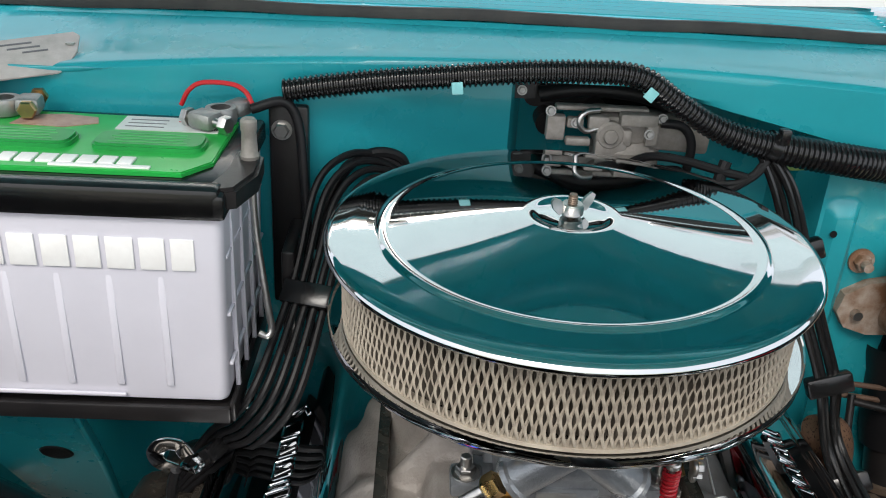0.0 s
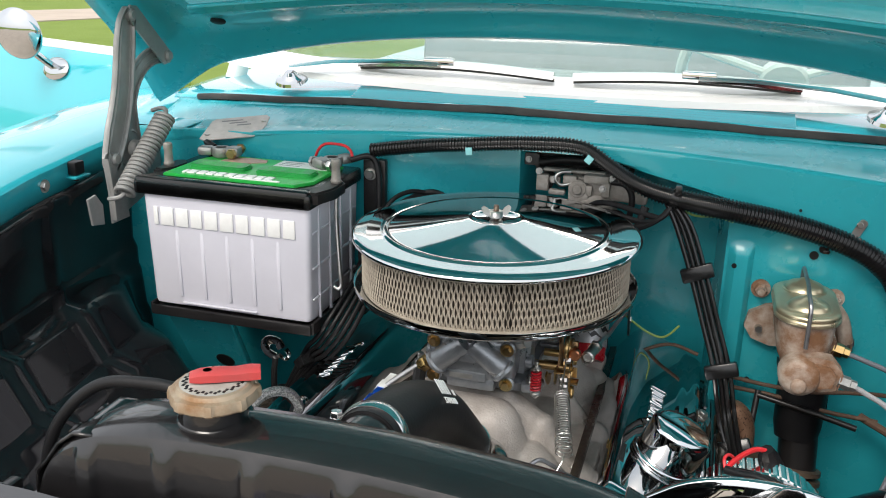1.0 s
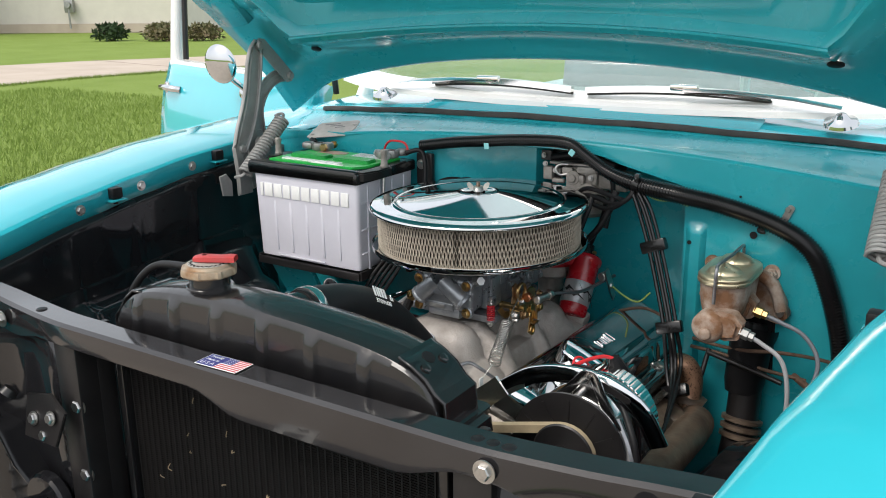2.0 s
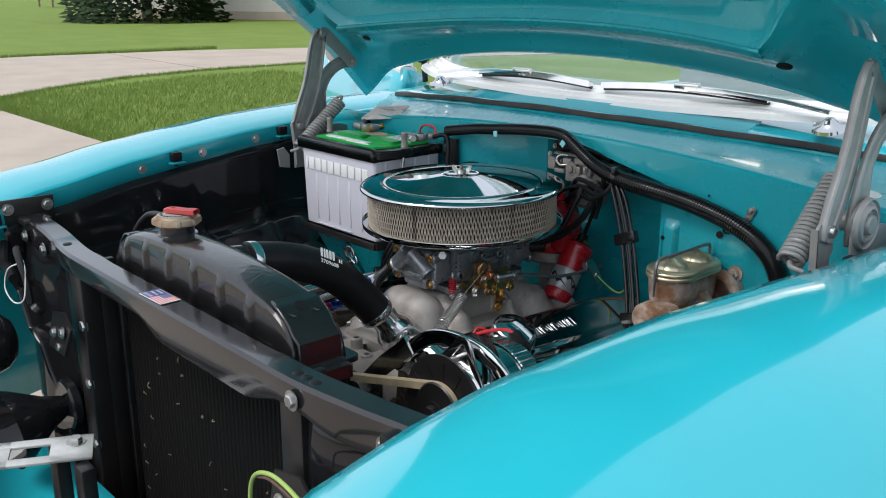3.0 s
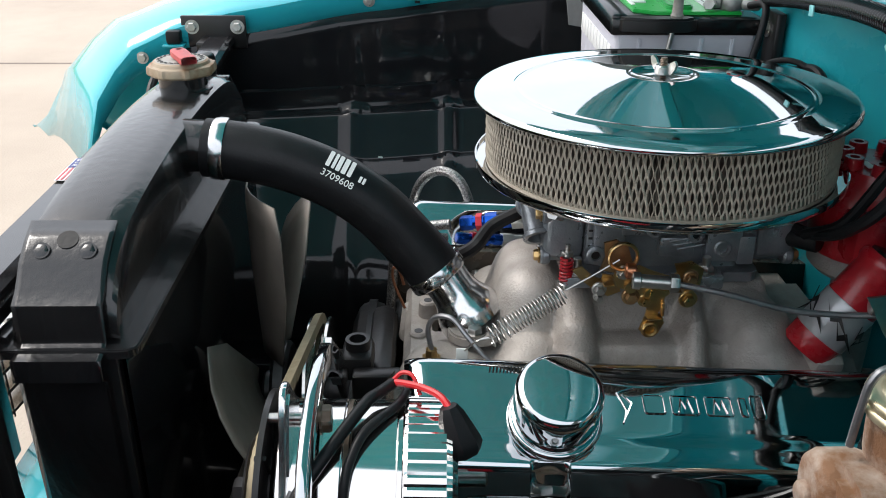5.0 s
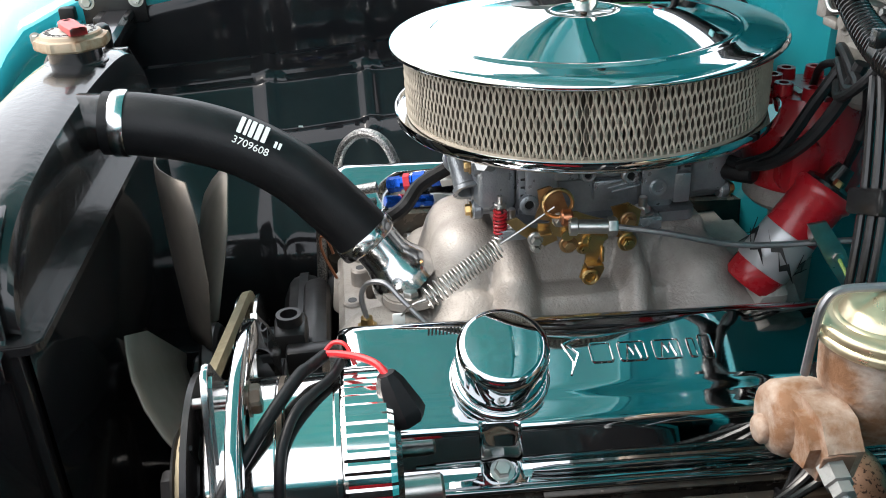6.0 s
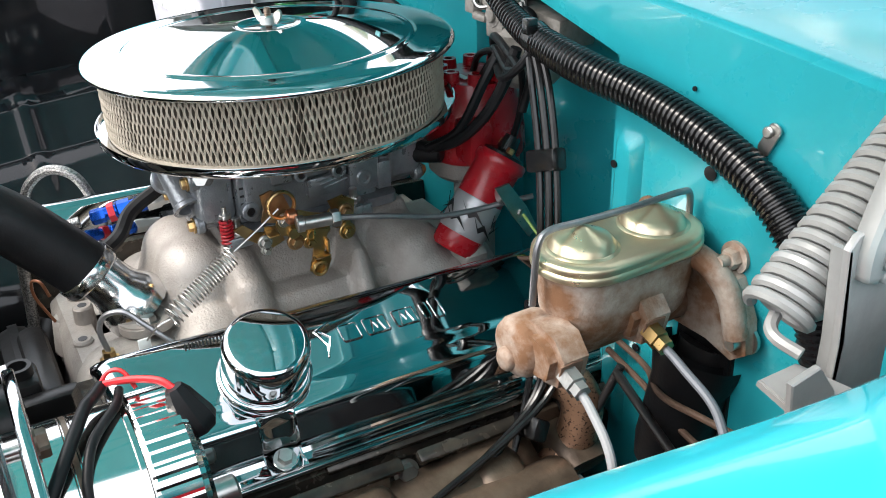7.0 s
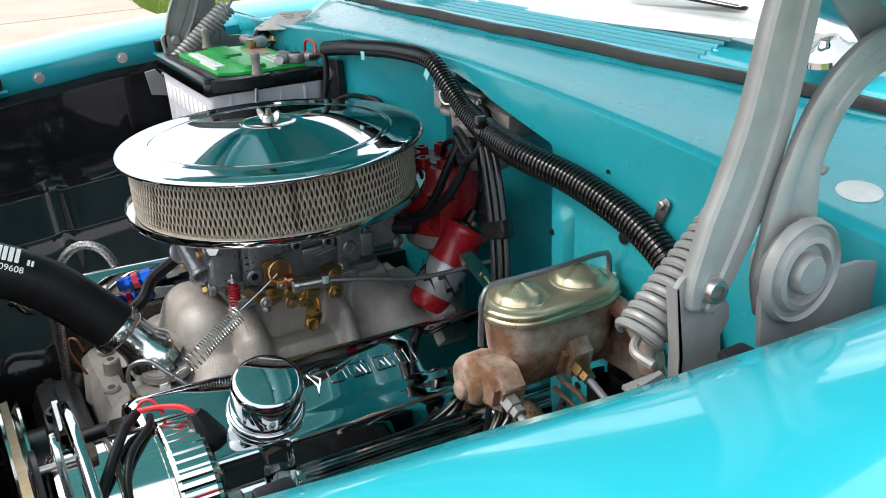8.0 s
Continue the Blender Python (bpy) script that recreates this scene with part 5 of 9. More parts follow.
tube(bm, [(0.1338, -0.004, 0.8266), (0.137, 0.040, 0.818), (0.140, 0.096, 0.8035), (0.145, 0.140, 0.801), (0.152, 0.170, 0.804), (0.160, 0.200, 0.807)], 0.0030, 8, 10)
part("cable_rod", bm, GREYLINE, lk, "grey throttle cable rod")
bm = B()
coil(bm, (0.0755, -0.093, 0.799), (0.0755, -0.093, 0.824), 0.0054, 0.0014, 7)
part("red_spring", bm, RED, lk, "small red idle spring")
bm = B()
cyl(bm, (0.0755, -0.093, 0.79), (0, 0, 1), 0.0024, 0.048, 10)
cyl(bm, (0.0755, -0.093, 0.826), (0, 0, 1), 0.0056, 0.005, 14, 0.001)
cyl(bm, (0.0755, -0.093, 0.793), (0, 0, 1), 0.0062, 0.005, 14, 0.001)
part("adjuster", bm, STEEL, lk)
bm = B()
s0, s1 = Vector((0.108, -0.100, 0.803)), Vector((0.124, -0.168, 0.7665))
coil(bm, s0, s0.lerp(s1, 0.72), 0.0086, 0.00085, 17)
coil(bm, s0.lerp(s1, 0.72), s1, 0.0094, 0.00085, 4)
tube(bm, [s0 + Vector((0, 0.002, 0.004)), s0.lerp(Vector((0.104, -0.052, 0.836)), 0.5), (0.104, -0.050, 0.836)], 0.00085, 6, 3)
tube(bm, [s1, (0.1245, -0.178, 0.764), (0.121, -0.184, 0.757), (0.117, -0.190, 0.748)], 0.0009, 6, 4)
part("return_spring", bm, STEEL, lk, "long thin steel return spring")
bm = B()
box(bm, (0.1165, -0.1925, 0.744), (0.0022, 0.011, 0.013), None, 0.0008)
part("spring_tab", bm, LABELWHITE, lk)
bm = B()
plateX(bm, [(0.154, 0.826), (0.170, 0.828), (0.192, 0.798), (0.206, 0.770), (0.196, 0.762), (0.176, 0.790)], 0.158, 0.003)
cyl(bm, (0.150, 0.163, 0.812), (0.2, 1, 0.05), 0.0078, 0.012, 16, 0.001)
hexbolt(bm, (0.161, 0.186, 0.792), (1, 0, 0), 0.005, 0.002)
part("cable_bracket", bm, STEEL, lk, "steel cable bracket")

# ---- valve covers, heads and exhaust ----
COVER = [(0.140, 0.738), (0.150, 0.752), (0.166, 0.772), (0.1715, 0.7762), (0.1765, 0.7780), (0.1815, 0.7774), (0.1840, 0.7768), (0.1965, 0.7713), (0.2360, 0.7539), (0.2385, 0.7528), (0.2430, 0.7500), (0.2460, 0.7470), (0.2490, 0.7456), (0.2515, 0.7445), (0.2590, 0.7410), (0.2625, 0.7388), (0.2655, 0.7355), (0.2668, 0.7310), (0.2675, 0.7260), (0.2690, 0.7120), (0.2700, 0.7045), (0.2730, 0.7015), (0.2860, 0.6985), (0.2870, 0.6945)]
TILT = -0.045


def eng(sgn, x, y, z):
    return Vector((sgn * x, y, z + TILT * (y + 0.245)))


def valve_cover(sgn, label):
    vc = thing("valve_cover", eng(sgn, 0.21, 0.0, 0.72), label, "valve cover", "valve covers")
    ys = [-0.245, -0.244, -0.240, -0.232] + [-0.22 + 0.465 * i / 24 for i in range(25)] + [0.252, 0.255, 0.256]
    ys = sorted(set(round(v, 4) for v in ys + [c + 0.0015 * k for c in (-0.127, 0.13) for k in range(-14, 15)]))
    bm = B()
    rows = []
    for y in ys:
        e = max(0.0, 1 - min(y + 0.245, 0.256 - y) / 0.013)
        shrink = e * e * 0.012
        row = []
        for j, (x, z) in enumerate(COVER):
            t = j / (len(COVER) - 1)
            k = shrink * math.sin(math.pi * min(1.0, max(0.0, t)))
            notch = 0.0
            # round scallops in the wall that clear the hold-down bolts
            d = min(abs(y + 0.127), abs(y - 0.13))
            if 14 <= j <= 20 and d < 0.0165:
                notch = 0.36 * (0.0165 ** 2 - d * d) ** 0.5 * (0.0, 0.25, 0.7, 1.0, 1.1, 1.1, 1.1)[j - 14]
            row.append(eng(sgn, x - notch - k * 0.4, y, z - k * 1.2 - notch * (0.15 if j < 18 else 0.0)))
        rows.append(row)
    R_ = loft(bm, rows)
    for end in (R_[0], R_[-1]):
        bm.faces.new(end if end is R_[0] else end[::-1])
    part("cover", bm, CHROME if sgn > 0 else CHROME, vc, "", 30)
    # raised panel line and plain raised lettering shapes
    nx = Vector((sgn * 0.402, 0, 0.915)).normalized()
    def on(x, y, lift=0.0):
        zz = 0.7715 - (x - 0.196) * (0.0185 / 0.042)
        return eng(sgn, x, y, zz) + nx * lift
    ex = (on(0.236, 0) - on(0.196, 0)).normalized()
    ey = (on(0.21, 0.1) - on(0.21, 0.0)).normalized()
    def frame_at(x, y):
        o = on(x, y, 0.0001)
        return Matrix(((ey.x, -ex.x, nx.x, o.x), (ey.y, -ex.y, nx.y, o.y), (ey.z, -ex.z, nx.z, o.z), (0, 0, 0, 1))) if sgn > 0 else Matrix(((-ey.x, -ex.x, nx.x, o.x), (-ey.y, -ex.y, nx.y, o.y), (-ey.z, -ex.z, nx.z, o.z), (0, 0, 0, 1)))
    # the maker's word as raised plain strokes
    for k, (w, h) in enumerate(((0.013, 0.030), (0.017, 0.018), (0.022, 0.018), (0.022, 0.018), (0.006, 0.018), (0.010, 0.022))):
        y = (-0.057, -0.035, -0.009, 0.020, 0.041, 0.053)[k]
        bm = B()
        if k:
            fm = frame_at(0.213, y if sgn > 0 else -y)
            sweep(bm, [fm @ Vector((a, b, 0.0004)) for a, b in rrect(w, h, 0.002, 3)], ring(0.00085, 6), closed=True)
            if k in (2, 3):
                sweep(bm, [fm @ Vector((a, b, 0.0004)) for a, b in ((-0.006, -0.007), (-0.003, 0.006), (0.0, -0.003), (0.003, 0.006), (0.006, -0.007))], ring(0.00085, 6))
            part("raised_mark", bm, CHROME, vc)
            continue
        fm = frame_at(0.214, y if sgn > 0 else -y)
        sweep(bm, [fm @ Vector((a, b, 0.0004)) for a, b in ((0.0075, 0.014), (-0.004, 0.010), (0.003, 0.001), (-0.0065, -0.018), (-0.0025, -0.006), (-0.0085, 0.011), (0.0055, 0.0165))], ring(0.0009, 6), closed=True)
        part("raised_mark", bm, CHROME, vc)
    bm = B()
    for k in range(14):
        prism(bm, [(-0.0008, -0.003), (0.0008, -0.003), (0.0018, 0.003), (0.0002, 0.003)], 0.0006, frame_at(0.186, -0.172 + 0.0030 * k))
    part("small_mark", bm, SATIN, vc, "row of tiny dark print strokes")
    # perimeter bolts
    for y in (-0.127, 0.13):
        bm = B()
        hexbolt(bm, eng(sgn, 0.2735, y, 0.7020), (sgn * 0.42, 0, 0.9), 0.0068, 0.0070, 0.0095)
        part("bolt", bm, STEEL, vc)
    # long hold-down bars on the flange, with rounded ends
    for xa, za, y0, y1, w in ((0.2775, 0.7035, -0.104, 0.105, 0.0075), (0.2775, 0.7035, 0.155, 0.235, 0.0075), (0.2890, 0.6975, -0.192, 0.238, 0.0090)):
        bm = B()
        P = [eng(sgn, xa, y0 + (y1 - y0) * k / 12, za) for k in range(13)]
        sweep(bm, P, lambda i, w=w: [(a * (0.55 if i in (0, 12) else 1.0), b * (0.55 if i in (0, 12) else 1.0)) for a, b in rrect(w, 0.0065, 0.003, 3)], up=(0, 0, 1))
        part("hold_down_bar", bm, DARKBAR, vc, "dark polished hold-down bar")
    return vc


vcd = valve_cover(1, "chrome valve cover with raised marks and a breather")
valve_cover(-1, "chrome valve cover beside the battery leads")
# breather cap
o = eng(1, 0.2285, -0.121, 0.756)
bn = Vector((0.40, 0, 0.915)).normalized()
m = axm(o + bn * 0.002, bn)
bm = B()
lathe(bm, [(0.0345, 0.0066), (0.0355, 0.0095), (0.0355, 0.039), (0.0350, 0.0435), (0.0325, 0.0468), (0.0285, 0.0485), (0.0, 0.0488)], m, 72)
bc = part("breather_cap", bm, CHROME, vcd, "round polished chrome breather cap", 60)
bm = B()
lathe(bm, [(0.0, -0.003), (0.0375, -0.003), (0.0390, 0.0), (0.0392, 0.004), (0.0380, 0.0055), (0.0360, 0.0065), (0.030, 0.0066)], m, 72)
part("base_flange", bm, CHROME, bc, "", 60)
for sgn in (-1, 1):
    hd = thing("cylinder_head", eng(sgn, 0.22, 0.0, 0.66), "dark oily cast cylinder head under the cover", "cylinder head", "cylinder heads")
    bm = B()
    rows = []
    for y in (-0.262, -0.255, -0.1, 0.1, 0.262, 0.268):
        e = 0.006 if y in (-0.262, 0.268) else 0.0
        rows.append([eng(sgn, x, y, z) for x, z in ((0.13 + e, 0.735 - e), (0.150, 0.738 - e), (0.278 - e, 0.698 - e), (0.292 - e, 0.690 - e), (0.292 - e, 0.676), (0.284, 0.670), (0.300 - e, 0.655), (0.296 - e, 0.60), (0.25, 0.56), (0.12, 0.60))])
    R_ = loft(bm, rows, True)
    bm.faces.new(R_[0]), bm.faces.new(R_[-1][::-1])
    part("casting", bm, OILY, hd)
    for xx, zz, y0, y1 in ((0.289, 0.692, -0.10, 0.115), (0.301, 0.678, -0.215, -0.035), (0.301, 0.678, -0.02, 0.10), (0.301, 0.678, 0.13, 0.24)):
        bm = B()
        box(bm, (0, 0, 0), (0.013, 0.009, y1 - y0), axm(eng(sgn, xx, (y0 + y1) / 2, zz), (0, 1, TILT), (sgn * 0.5, 0, 0.8)), 0.003)
        part("rail", bm, OILY, hd)
    for y in (-0.18, -0.06, 0.06, 0.18):
        bm = B()
        hexbolt(bm, eng(sgn, 0.298, y + 0.03, 0.665), (sgn, 0, 0.35), 0.009, 0.008, 0.012)
        part("head_bolt", bm, STEEL, hd)
    # passenger manifold takes the heads' darker iron in place of the stained iron
    em = thing("exhaust_manifold", eng(sgn, 0.34, 0.0, 0.58), "heat-stained iron exhaust manifold with a rusty outlet pipe" if sgn > 0 else "iron exhaust manifold in a darker colour, below the battery", "exhaust manifold", "exhaust manifolds")
    bm = B()
    tube(bm, [eng(sgn, 0.345, -0.21, 0.625), eng(sgn, 0.352, -0.10, 0.632), eng(sgn, 0.355, 0.03, 0.634), eng(sgn, 0.350, 0.10, 0.630)], lambda t: 0.030, 16, 6)
    part("log", bm, EXH if sgn > 0 else OILY, em)
    for y in (-0.19, -0.075, 0.045, 0.13):
        bm = B()
        P = curve([eng(sgn, 0.285, y, 0.642), eng(sgn, 0.318, y, 0.650), eng(sgn, 0.345, y, 0.637)], 4)
        sweep(bm, P, rrect(0.052, 0.04, 0.016, 3))
        box(bm, (0, 0, 0), (0.07, 0.055, 0.012), axm(eng(sgn, 0.302, y, 0.645), (sgn, 0, 0.15), (0, 1, 0)), 0.004)
        part("port", bm, EXH if sgn > 0 else OILY, em)
    bm = B()
    tube(bm, [Vector((0.298, 0.130, 0.694)), Vector((0.316, 0.136, 0.692)), Vector((0.326, 0.139, 0.672)), Vector((0.327, 0.130, 0.640)), Vector((0.328, 0.106, 0.616)), Vector((0.329, 0.072, 0.606)), Vector((0.33, 0.03, 0.600)), Vector((0.33, -0.02, 0.57))] if sgn > 0 else [eng(sgn, 0.35, 0.08, 0.64), eng(sgn, 0.36, 0.11, 0.60), eng(sgn, 0.34, 0.1, 0.4)], 0.0195, 20, 8)
    part("outlet_pipe", bm, RUST_PIPE, em, "rust-pitted exhaust pipe")
    bm = B()
    rows = [[eng(sgn, 0.300 + 0.055 * t, y, 0.668 - 0.018 * t + 0.006 * math.sin(y * 28 + t * 3)) for t in (0, 0.3, 0.6, 1)] for y in [-0.21 + 0.3 * k / 16 for k in range(17)]]
    loft(bm, rows)
    thick(part("heat_plate", bm, EXH if sgn > 0 else OILY, em), 0.002)
# engine block
bk = thing("engine_block", (0, 0, 0.35), "dark painted iron engine block", "engine block")
bm = B()
loft(bm, [ring_xy(0, 0, 0.16, 0.26, 0.02, 0.30), ring_xy(0, 0, 0.16, 0.26, 0.02, 0.48), ring_xy(0, 0, 0.25, 0.25, 0.02, 0.58), ring_xy(0, 0, 0.24, 0.245, 0.02, 0.66), ring_xy(0, 0, 0.01, 0.01, 0.005, 0.66)], True)
bm.faces.new([v for v in list(bm.verts)[:24]])
part("crankcase", bm, SATIN, bk)
bm = B()
cyl(bm, (0, 0.25, 0.48), (0, 1, -0.05), 0.16, 0.12, 32, 0.01)
part("bell_housing", bm, ALU, bk)
bm = B()
box(bm, (0.0, -0.29, 0.50), (0.30, 0.05, 0.34), None, 0.03)
part("timing_cover", bm, SATIN, bk)
# chassis: cross member, rails and sheets, added black to close and darken the bay
ch = thing("chassis_frame", (0, 0, 0.3), "black frame and sheets added under the engine to darken the bay", "chassis")
for sgn in (-1, 1):
    bm = B()
    box(bm, (CX + sgn * 0.40, -0.2, 0.38), (0.10, 1.3, 0.13), None, 0.01)
    part("rail", bm, BLACK, ch)
    bm = B()
    loft(bm, [[(CX + sgn * x, y, z) for x, z in ((0.42, 0.46), (0.36, 0.40), (0.30, 0.30), (0.16, 0.27))] for y in (-0.60, 0.0, 0.35)])
    thick(part("darkening_side_sheet", bm, BLACK, ch), 0.003)
bm = B()
box(bm, (CX, -0.15, 0.26), (0.85, 0.22, 0.12), None, 0.01)
part("cross_member", bm, BLACK, ch)
bm = B()
box(bm, (CX, -0.15, 0.215), (0.95, 1.1, 0.01))
part("darkening_floor", bm, SATIN, ch)

# ---- thermostat housing, hose and radiator ----
th = thing("thermostat_housing", (0.03, -0.185, 0.70), "chrome thermostat housing at the hose's end", "thermostat housing")
tp, td = Vector((0.032, -0.182, 0.742)), Vector((-0.010, -0.034, 0.048)).normalized()
bm = B()
prism(bm, rrect(0.085, 0.052, 0.02, 5), 0.010, T(0.036, -0.178, 0.728), 0.002)
part("base_flange", bm, ALU, th)
bm = B()
lathe(bm, [(0.0345, -0.004), (0.0345, 0.006), (0.0335, 0.012), (0.0300, 0.019), (0.0262, 0.026), (0.0240, 0.034), (0.0235, 0.060), (0.0235, 0.075)], axm(tp - td * 0.006, td), 48)
part("neck", bm, CLAMP, th, "", 60)
for dx in (-0.032, 0.032):
    bm = B()
    hexbolt(bm, (0.036 + dx, -0.178, 0.738), (0, 0, 1), 0.008, 0.007, 0.011)
    part("bolt", bm, STEEL, th)
hs = thing("radiator_hose", (0.0, -0.3, 0.85), "thick black rubber upper radiator hose with white print", "hose")
HOSE = [(-0.002, -0.440, 0.907), (-0.001, -0.405, 0.903), (0.002, -0.360, 0.893), (0.006, -0.315, 0.875), (0.011, -0.275, 0.848), (0.017, -0.243, 0.815), (0.021, -0.224, 0.793), (0.024, -0.212, 0.777)]
bm = B()
tube(bm, HOSE, 0.0285, 32, 9)
part("tube", bm, RUBBER, hs)
HP = curve(HOSE, 9)


def hose_frame(i, ang):
    """A frame on the hose's skin: x along it, z outward at the angle from straight up towards the driver's side."""
    t = (HP[i + 1] - HP[i - 1]).normalized()
    sx = Vector((1, 0, 0))
    sx = (sx - t * sx.dot(t)).normalized()
    up = sx.cross(t) * (1 if sx.cross(t).z > 0 else -1)
    nz = (up * math.cos(radians(ang)) + sx * math.sin(radians(ang))).normalized()
    ny = nz.cross(t)
    o = HP[i] + nz * 0.0288
    return Matrix(((t.x, ny.x, nz.x, o.x), (t.y, ny.y, nz.y, o.y), (t.z, ny.z, nz.z, o.z), (0, 0, 0, 1)))


bm = B()
for dx, w, h in ((-0.0135, 0.0042, 0.016), (-0.0080, 0.0030, 0.016), (-0.0030, 0.0042, 0.016), (0.0030, 0.0046, 0.016), (0.0092, 0.0042, 0.016)):
    prism(bm, [(x + dx, y + 0.008) for x, y in rrect(w, h, 0.0010, 3)], 0.0003, hose_frame(27, 50))
for dx in (0.0150, 0.0190):
    prism(bm, [(x + dx, y + 0.0035) for x, y in rrect(0.0026, 0.0065, 0.0006, 3)], 0.0003, hose_frame(28, 50))
part("maker_mark", bm, WHITEPRINT, hs, "plain white maker's mark")
letters("3709608", 0.0098, hose_frame(27, 50) @ T(0.001, -0.0072, 0.0), WHITEPRINT, hs, "part_number", 0.0003)
for i, rr in ((4, 0.0298), (len(HP) - 4, 0.0298)):
    c = thing("hose_clamp", HP[i], "bright worm-drive steel hose clamp", "hose clamp", "hose clamps")
    t = (HP[i + 1] - HP[i - 1]).normalized()
    m = axm(HP[i], t)
    bm = B()
    lathe(bm, [(rr - 0.001, -0.0065), (rr, -0.0065), (rr + 0.0006, -0.005), (rr + 0.0006, 0.005), (rr, 0.0065), (rr - 0.001, 0.0065)], m, 40)
    part("band", bm, CLAMP, c)
    bm = B()
    for a in range(30):
        ang = radians(-60 + 4.2 * a)
        box(bm, ((rr + 0.0009) * math.cos(ang), (rr + 0.0006) * math.sin(ang), 0), (0.0012, 0.0012, 0.008), m)
    part("worm_thread", bm, STEEL, c)
    bm = B()
    d = m.to_3x3() @ Vector((0, 1, 0))
    cyl(bm, m @ Vector((0.034, -0.010, 0)), m.to_3x3() @ Vector((0, 1, 0)), 0.0055, 0.022, 16, 0.001)
    hexbolt(bm, m @ Vector((0.034, 0.012, 0)), m.to_3x3() @ Vector((0, 1, 0)), 0.0055, 0.005)
    part("worm_housing", bm, CLAMP, c)

rad = thing("radiator", (0, -0.49, 0.35), "black enamelled radiator with a ribbed upper tank", "radiator")
TX0, TX1, TY0, TY1 = -0.255, 0.262, -0.528, -0.450


def tank_top(x):
    """Height of the tank's crown along it."""
    s = 1 - abs((x - 0.0035) / 0.2585) ** 9
    return 0.852 + (0.087 - 0.32 * (x + 0.03) ** 2) * max(0.0, s) ** 0.5


bm = B()
rows = []
XS = [TX0 + (TX1 - TX0) * (0.5 - 0.5 * math.cos(math.pi * i / 220)) for i in range(221)]
for x in XS:
    t = tank_top(x)
    h = t - 0.848
    rib = sum(math.exp(-((x - xr) / 0.0088) ** 8) for xr in (-0.205, -0.135, -0.060, 0.015, 0.090, 0.165))
    d = 0.005 * rib * min(1.0, h / 0.05)
    rows.append([(x, TY0 + 0.002, 0.846), (x, TY0 - d, 0.850), (x, TY0 - d, 0.848 + 0.45 * h), (x, TY0 - d + 0.001, 0.848 + 0.72 * h), (x, TY0 - d * 0.6 + 0.002, 0.848 + 0.82 * h), (x, TY0 + 0.003, 0.848 + 0.90 * h), (x, TY0 + 0.006, 0.848 + 0.955 * h), (x, TY0 + 0.011, 0.848 + 0.985 * h), (x, TY0 + 0.020, t), (x, (TY0 + TY1) / 2, t + 0.002), (x, TY1 - 0.020, t), (x, TY1 - 0.010, 0.848 + 0.975 * h), (x, TY1 - 0.004, 0.848 + 0.92 * h), (x, TY1 - 0.001, 0.848 + 0.80 * h), (x, TY1, 0.848 + 0.5 * h), (x, TY1, 0.846)])
loft(bm, rows)
tank = part("upper_tank", bm, BLACK_TANK, rad, "ribbed black upper tank", 28)
bm = B()
prism(bm, rrect(0.545, 0.108, 0.012, 4), 0.007, T(0.0035, -0.489, 0.842), 0.001)
part("header_flange", bm, BLACK_TANK, rad)
bm = B()
P = [Vector((TX0 - 0.004 + (TX1 - TX0 + 0.008) * i / 40, -0.5375 + 0.0015 * math.sin(i * 2.1), 0.848 + 0.002 * math.sin(i * 1.3))) for i in range(41)]
sweep(bm, P, rrect(0.012, 0.010, 0.003, 2), up=(0, 0, 1))
part("solder_seam", bm, BLACK_TANK, rad, "lumpy black sealed seam")
bm = B()
cyl(bm, (-0.002, -0.462, 0.910), (0, 1, -0.1), 0.0255, 0.06, 28)
part("outlet", bm, BLACK_TANK, rad)
# end saddles over the tank
for sgn, xe in ((1, TX1), (-1, TX0)):
    bm = B()
    pts = [(sgn * 0.205 + 0.003, tank_top(0.205) + 0.0035)] + [(x, tank_top(x) + 0.0035) for x in (sgn * 0.222 + 0.003, sgn * 0.238 + 0.003, sgn * 0.250 + 0.003)] + [(xe + sgn * 0.003, 0.88), (xe + sgn * 0.005, 0.85), (xe + sgn * 0.012, 0.846), (xe + sgn * 0.022, 0.845), (xe + sgn * 0.024, 0.83), (xe + sgn * 0.016, 0.825), (xe + sgn * 0.012, 0.50)]
    loft(bm, [[(x, y, z) for y in (-0.522, -0.518, -0.462, -0.458)] for x, z in pts])
    sd = thick(part("saddle", bm, BLACK_TANK, rad), 0.003, 0.0)
    for y in (-0.507, -0.473):
        bm = B()
        xx = sgn * 0.231 + 0.003
        hexbolt(bm, (xx, y, tank_top(xx) + 0.005), (sgn * 0.65, 0, 0.75), 0.0055, 0.002, 0.0065)
        part("bolt", bm, BLACK_TANK, sd)
    bm = B()
    cyl(bm, (sgn * 0.222 + 0.003, -0.49, tank_top(0.225) + 0.004), (sgn * 0.5, 0, 0.85), 0.008, 0.0015, 16)
    part("slot", bm, RUBBER, sd)
bm = B()
box(bm, (0.0035, -0.489, 0.60), (0.50, 0.055, 0.49))
part("core", bm, CORE, rad, "dark finned radiator core")
for k in range(46):
    bm = B()
    box(bm, (-0.244 + 0.011 * k, -0.5175, 0.60), (0.0022, 0.004, 0.49))
    part("core_tube", bm, CORE, rad)
bm = B()
for k in range(150):
    z = 0.358 + 0.00325 * k
    box(bm, (0.0035, -0.5185, z), (0.494, 0.002, 0.0007))
tagged(part("fin", bm, CORE, rad), kind="stuff")
rnd = random.Random(8)
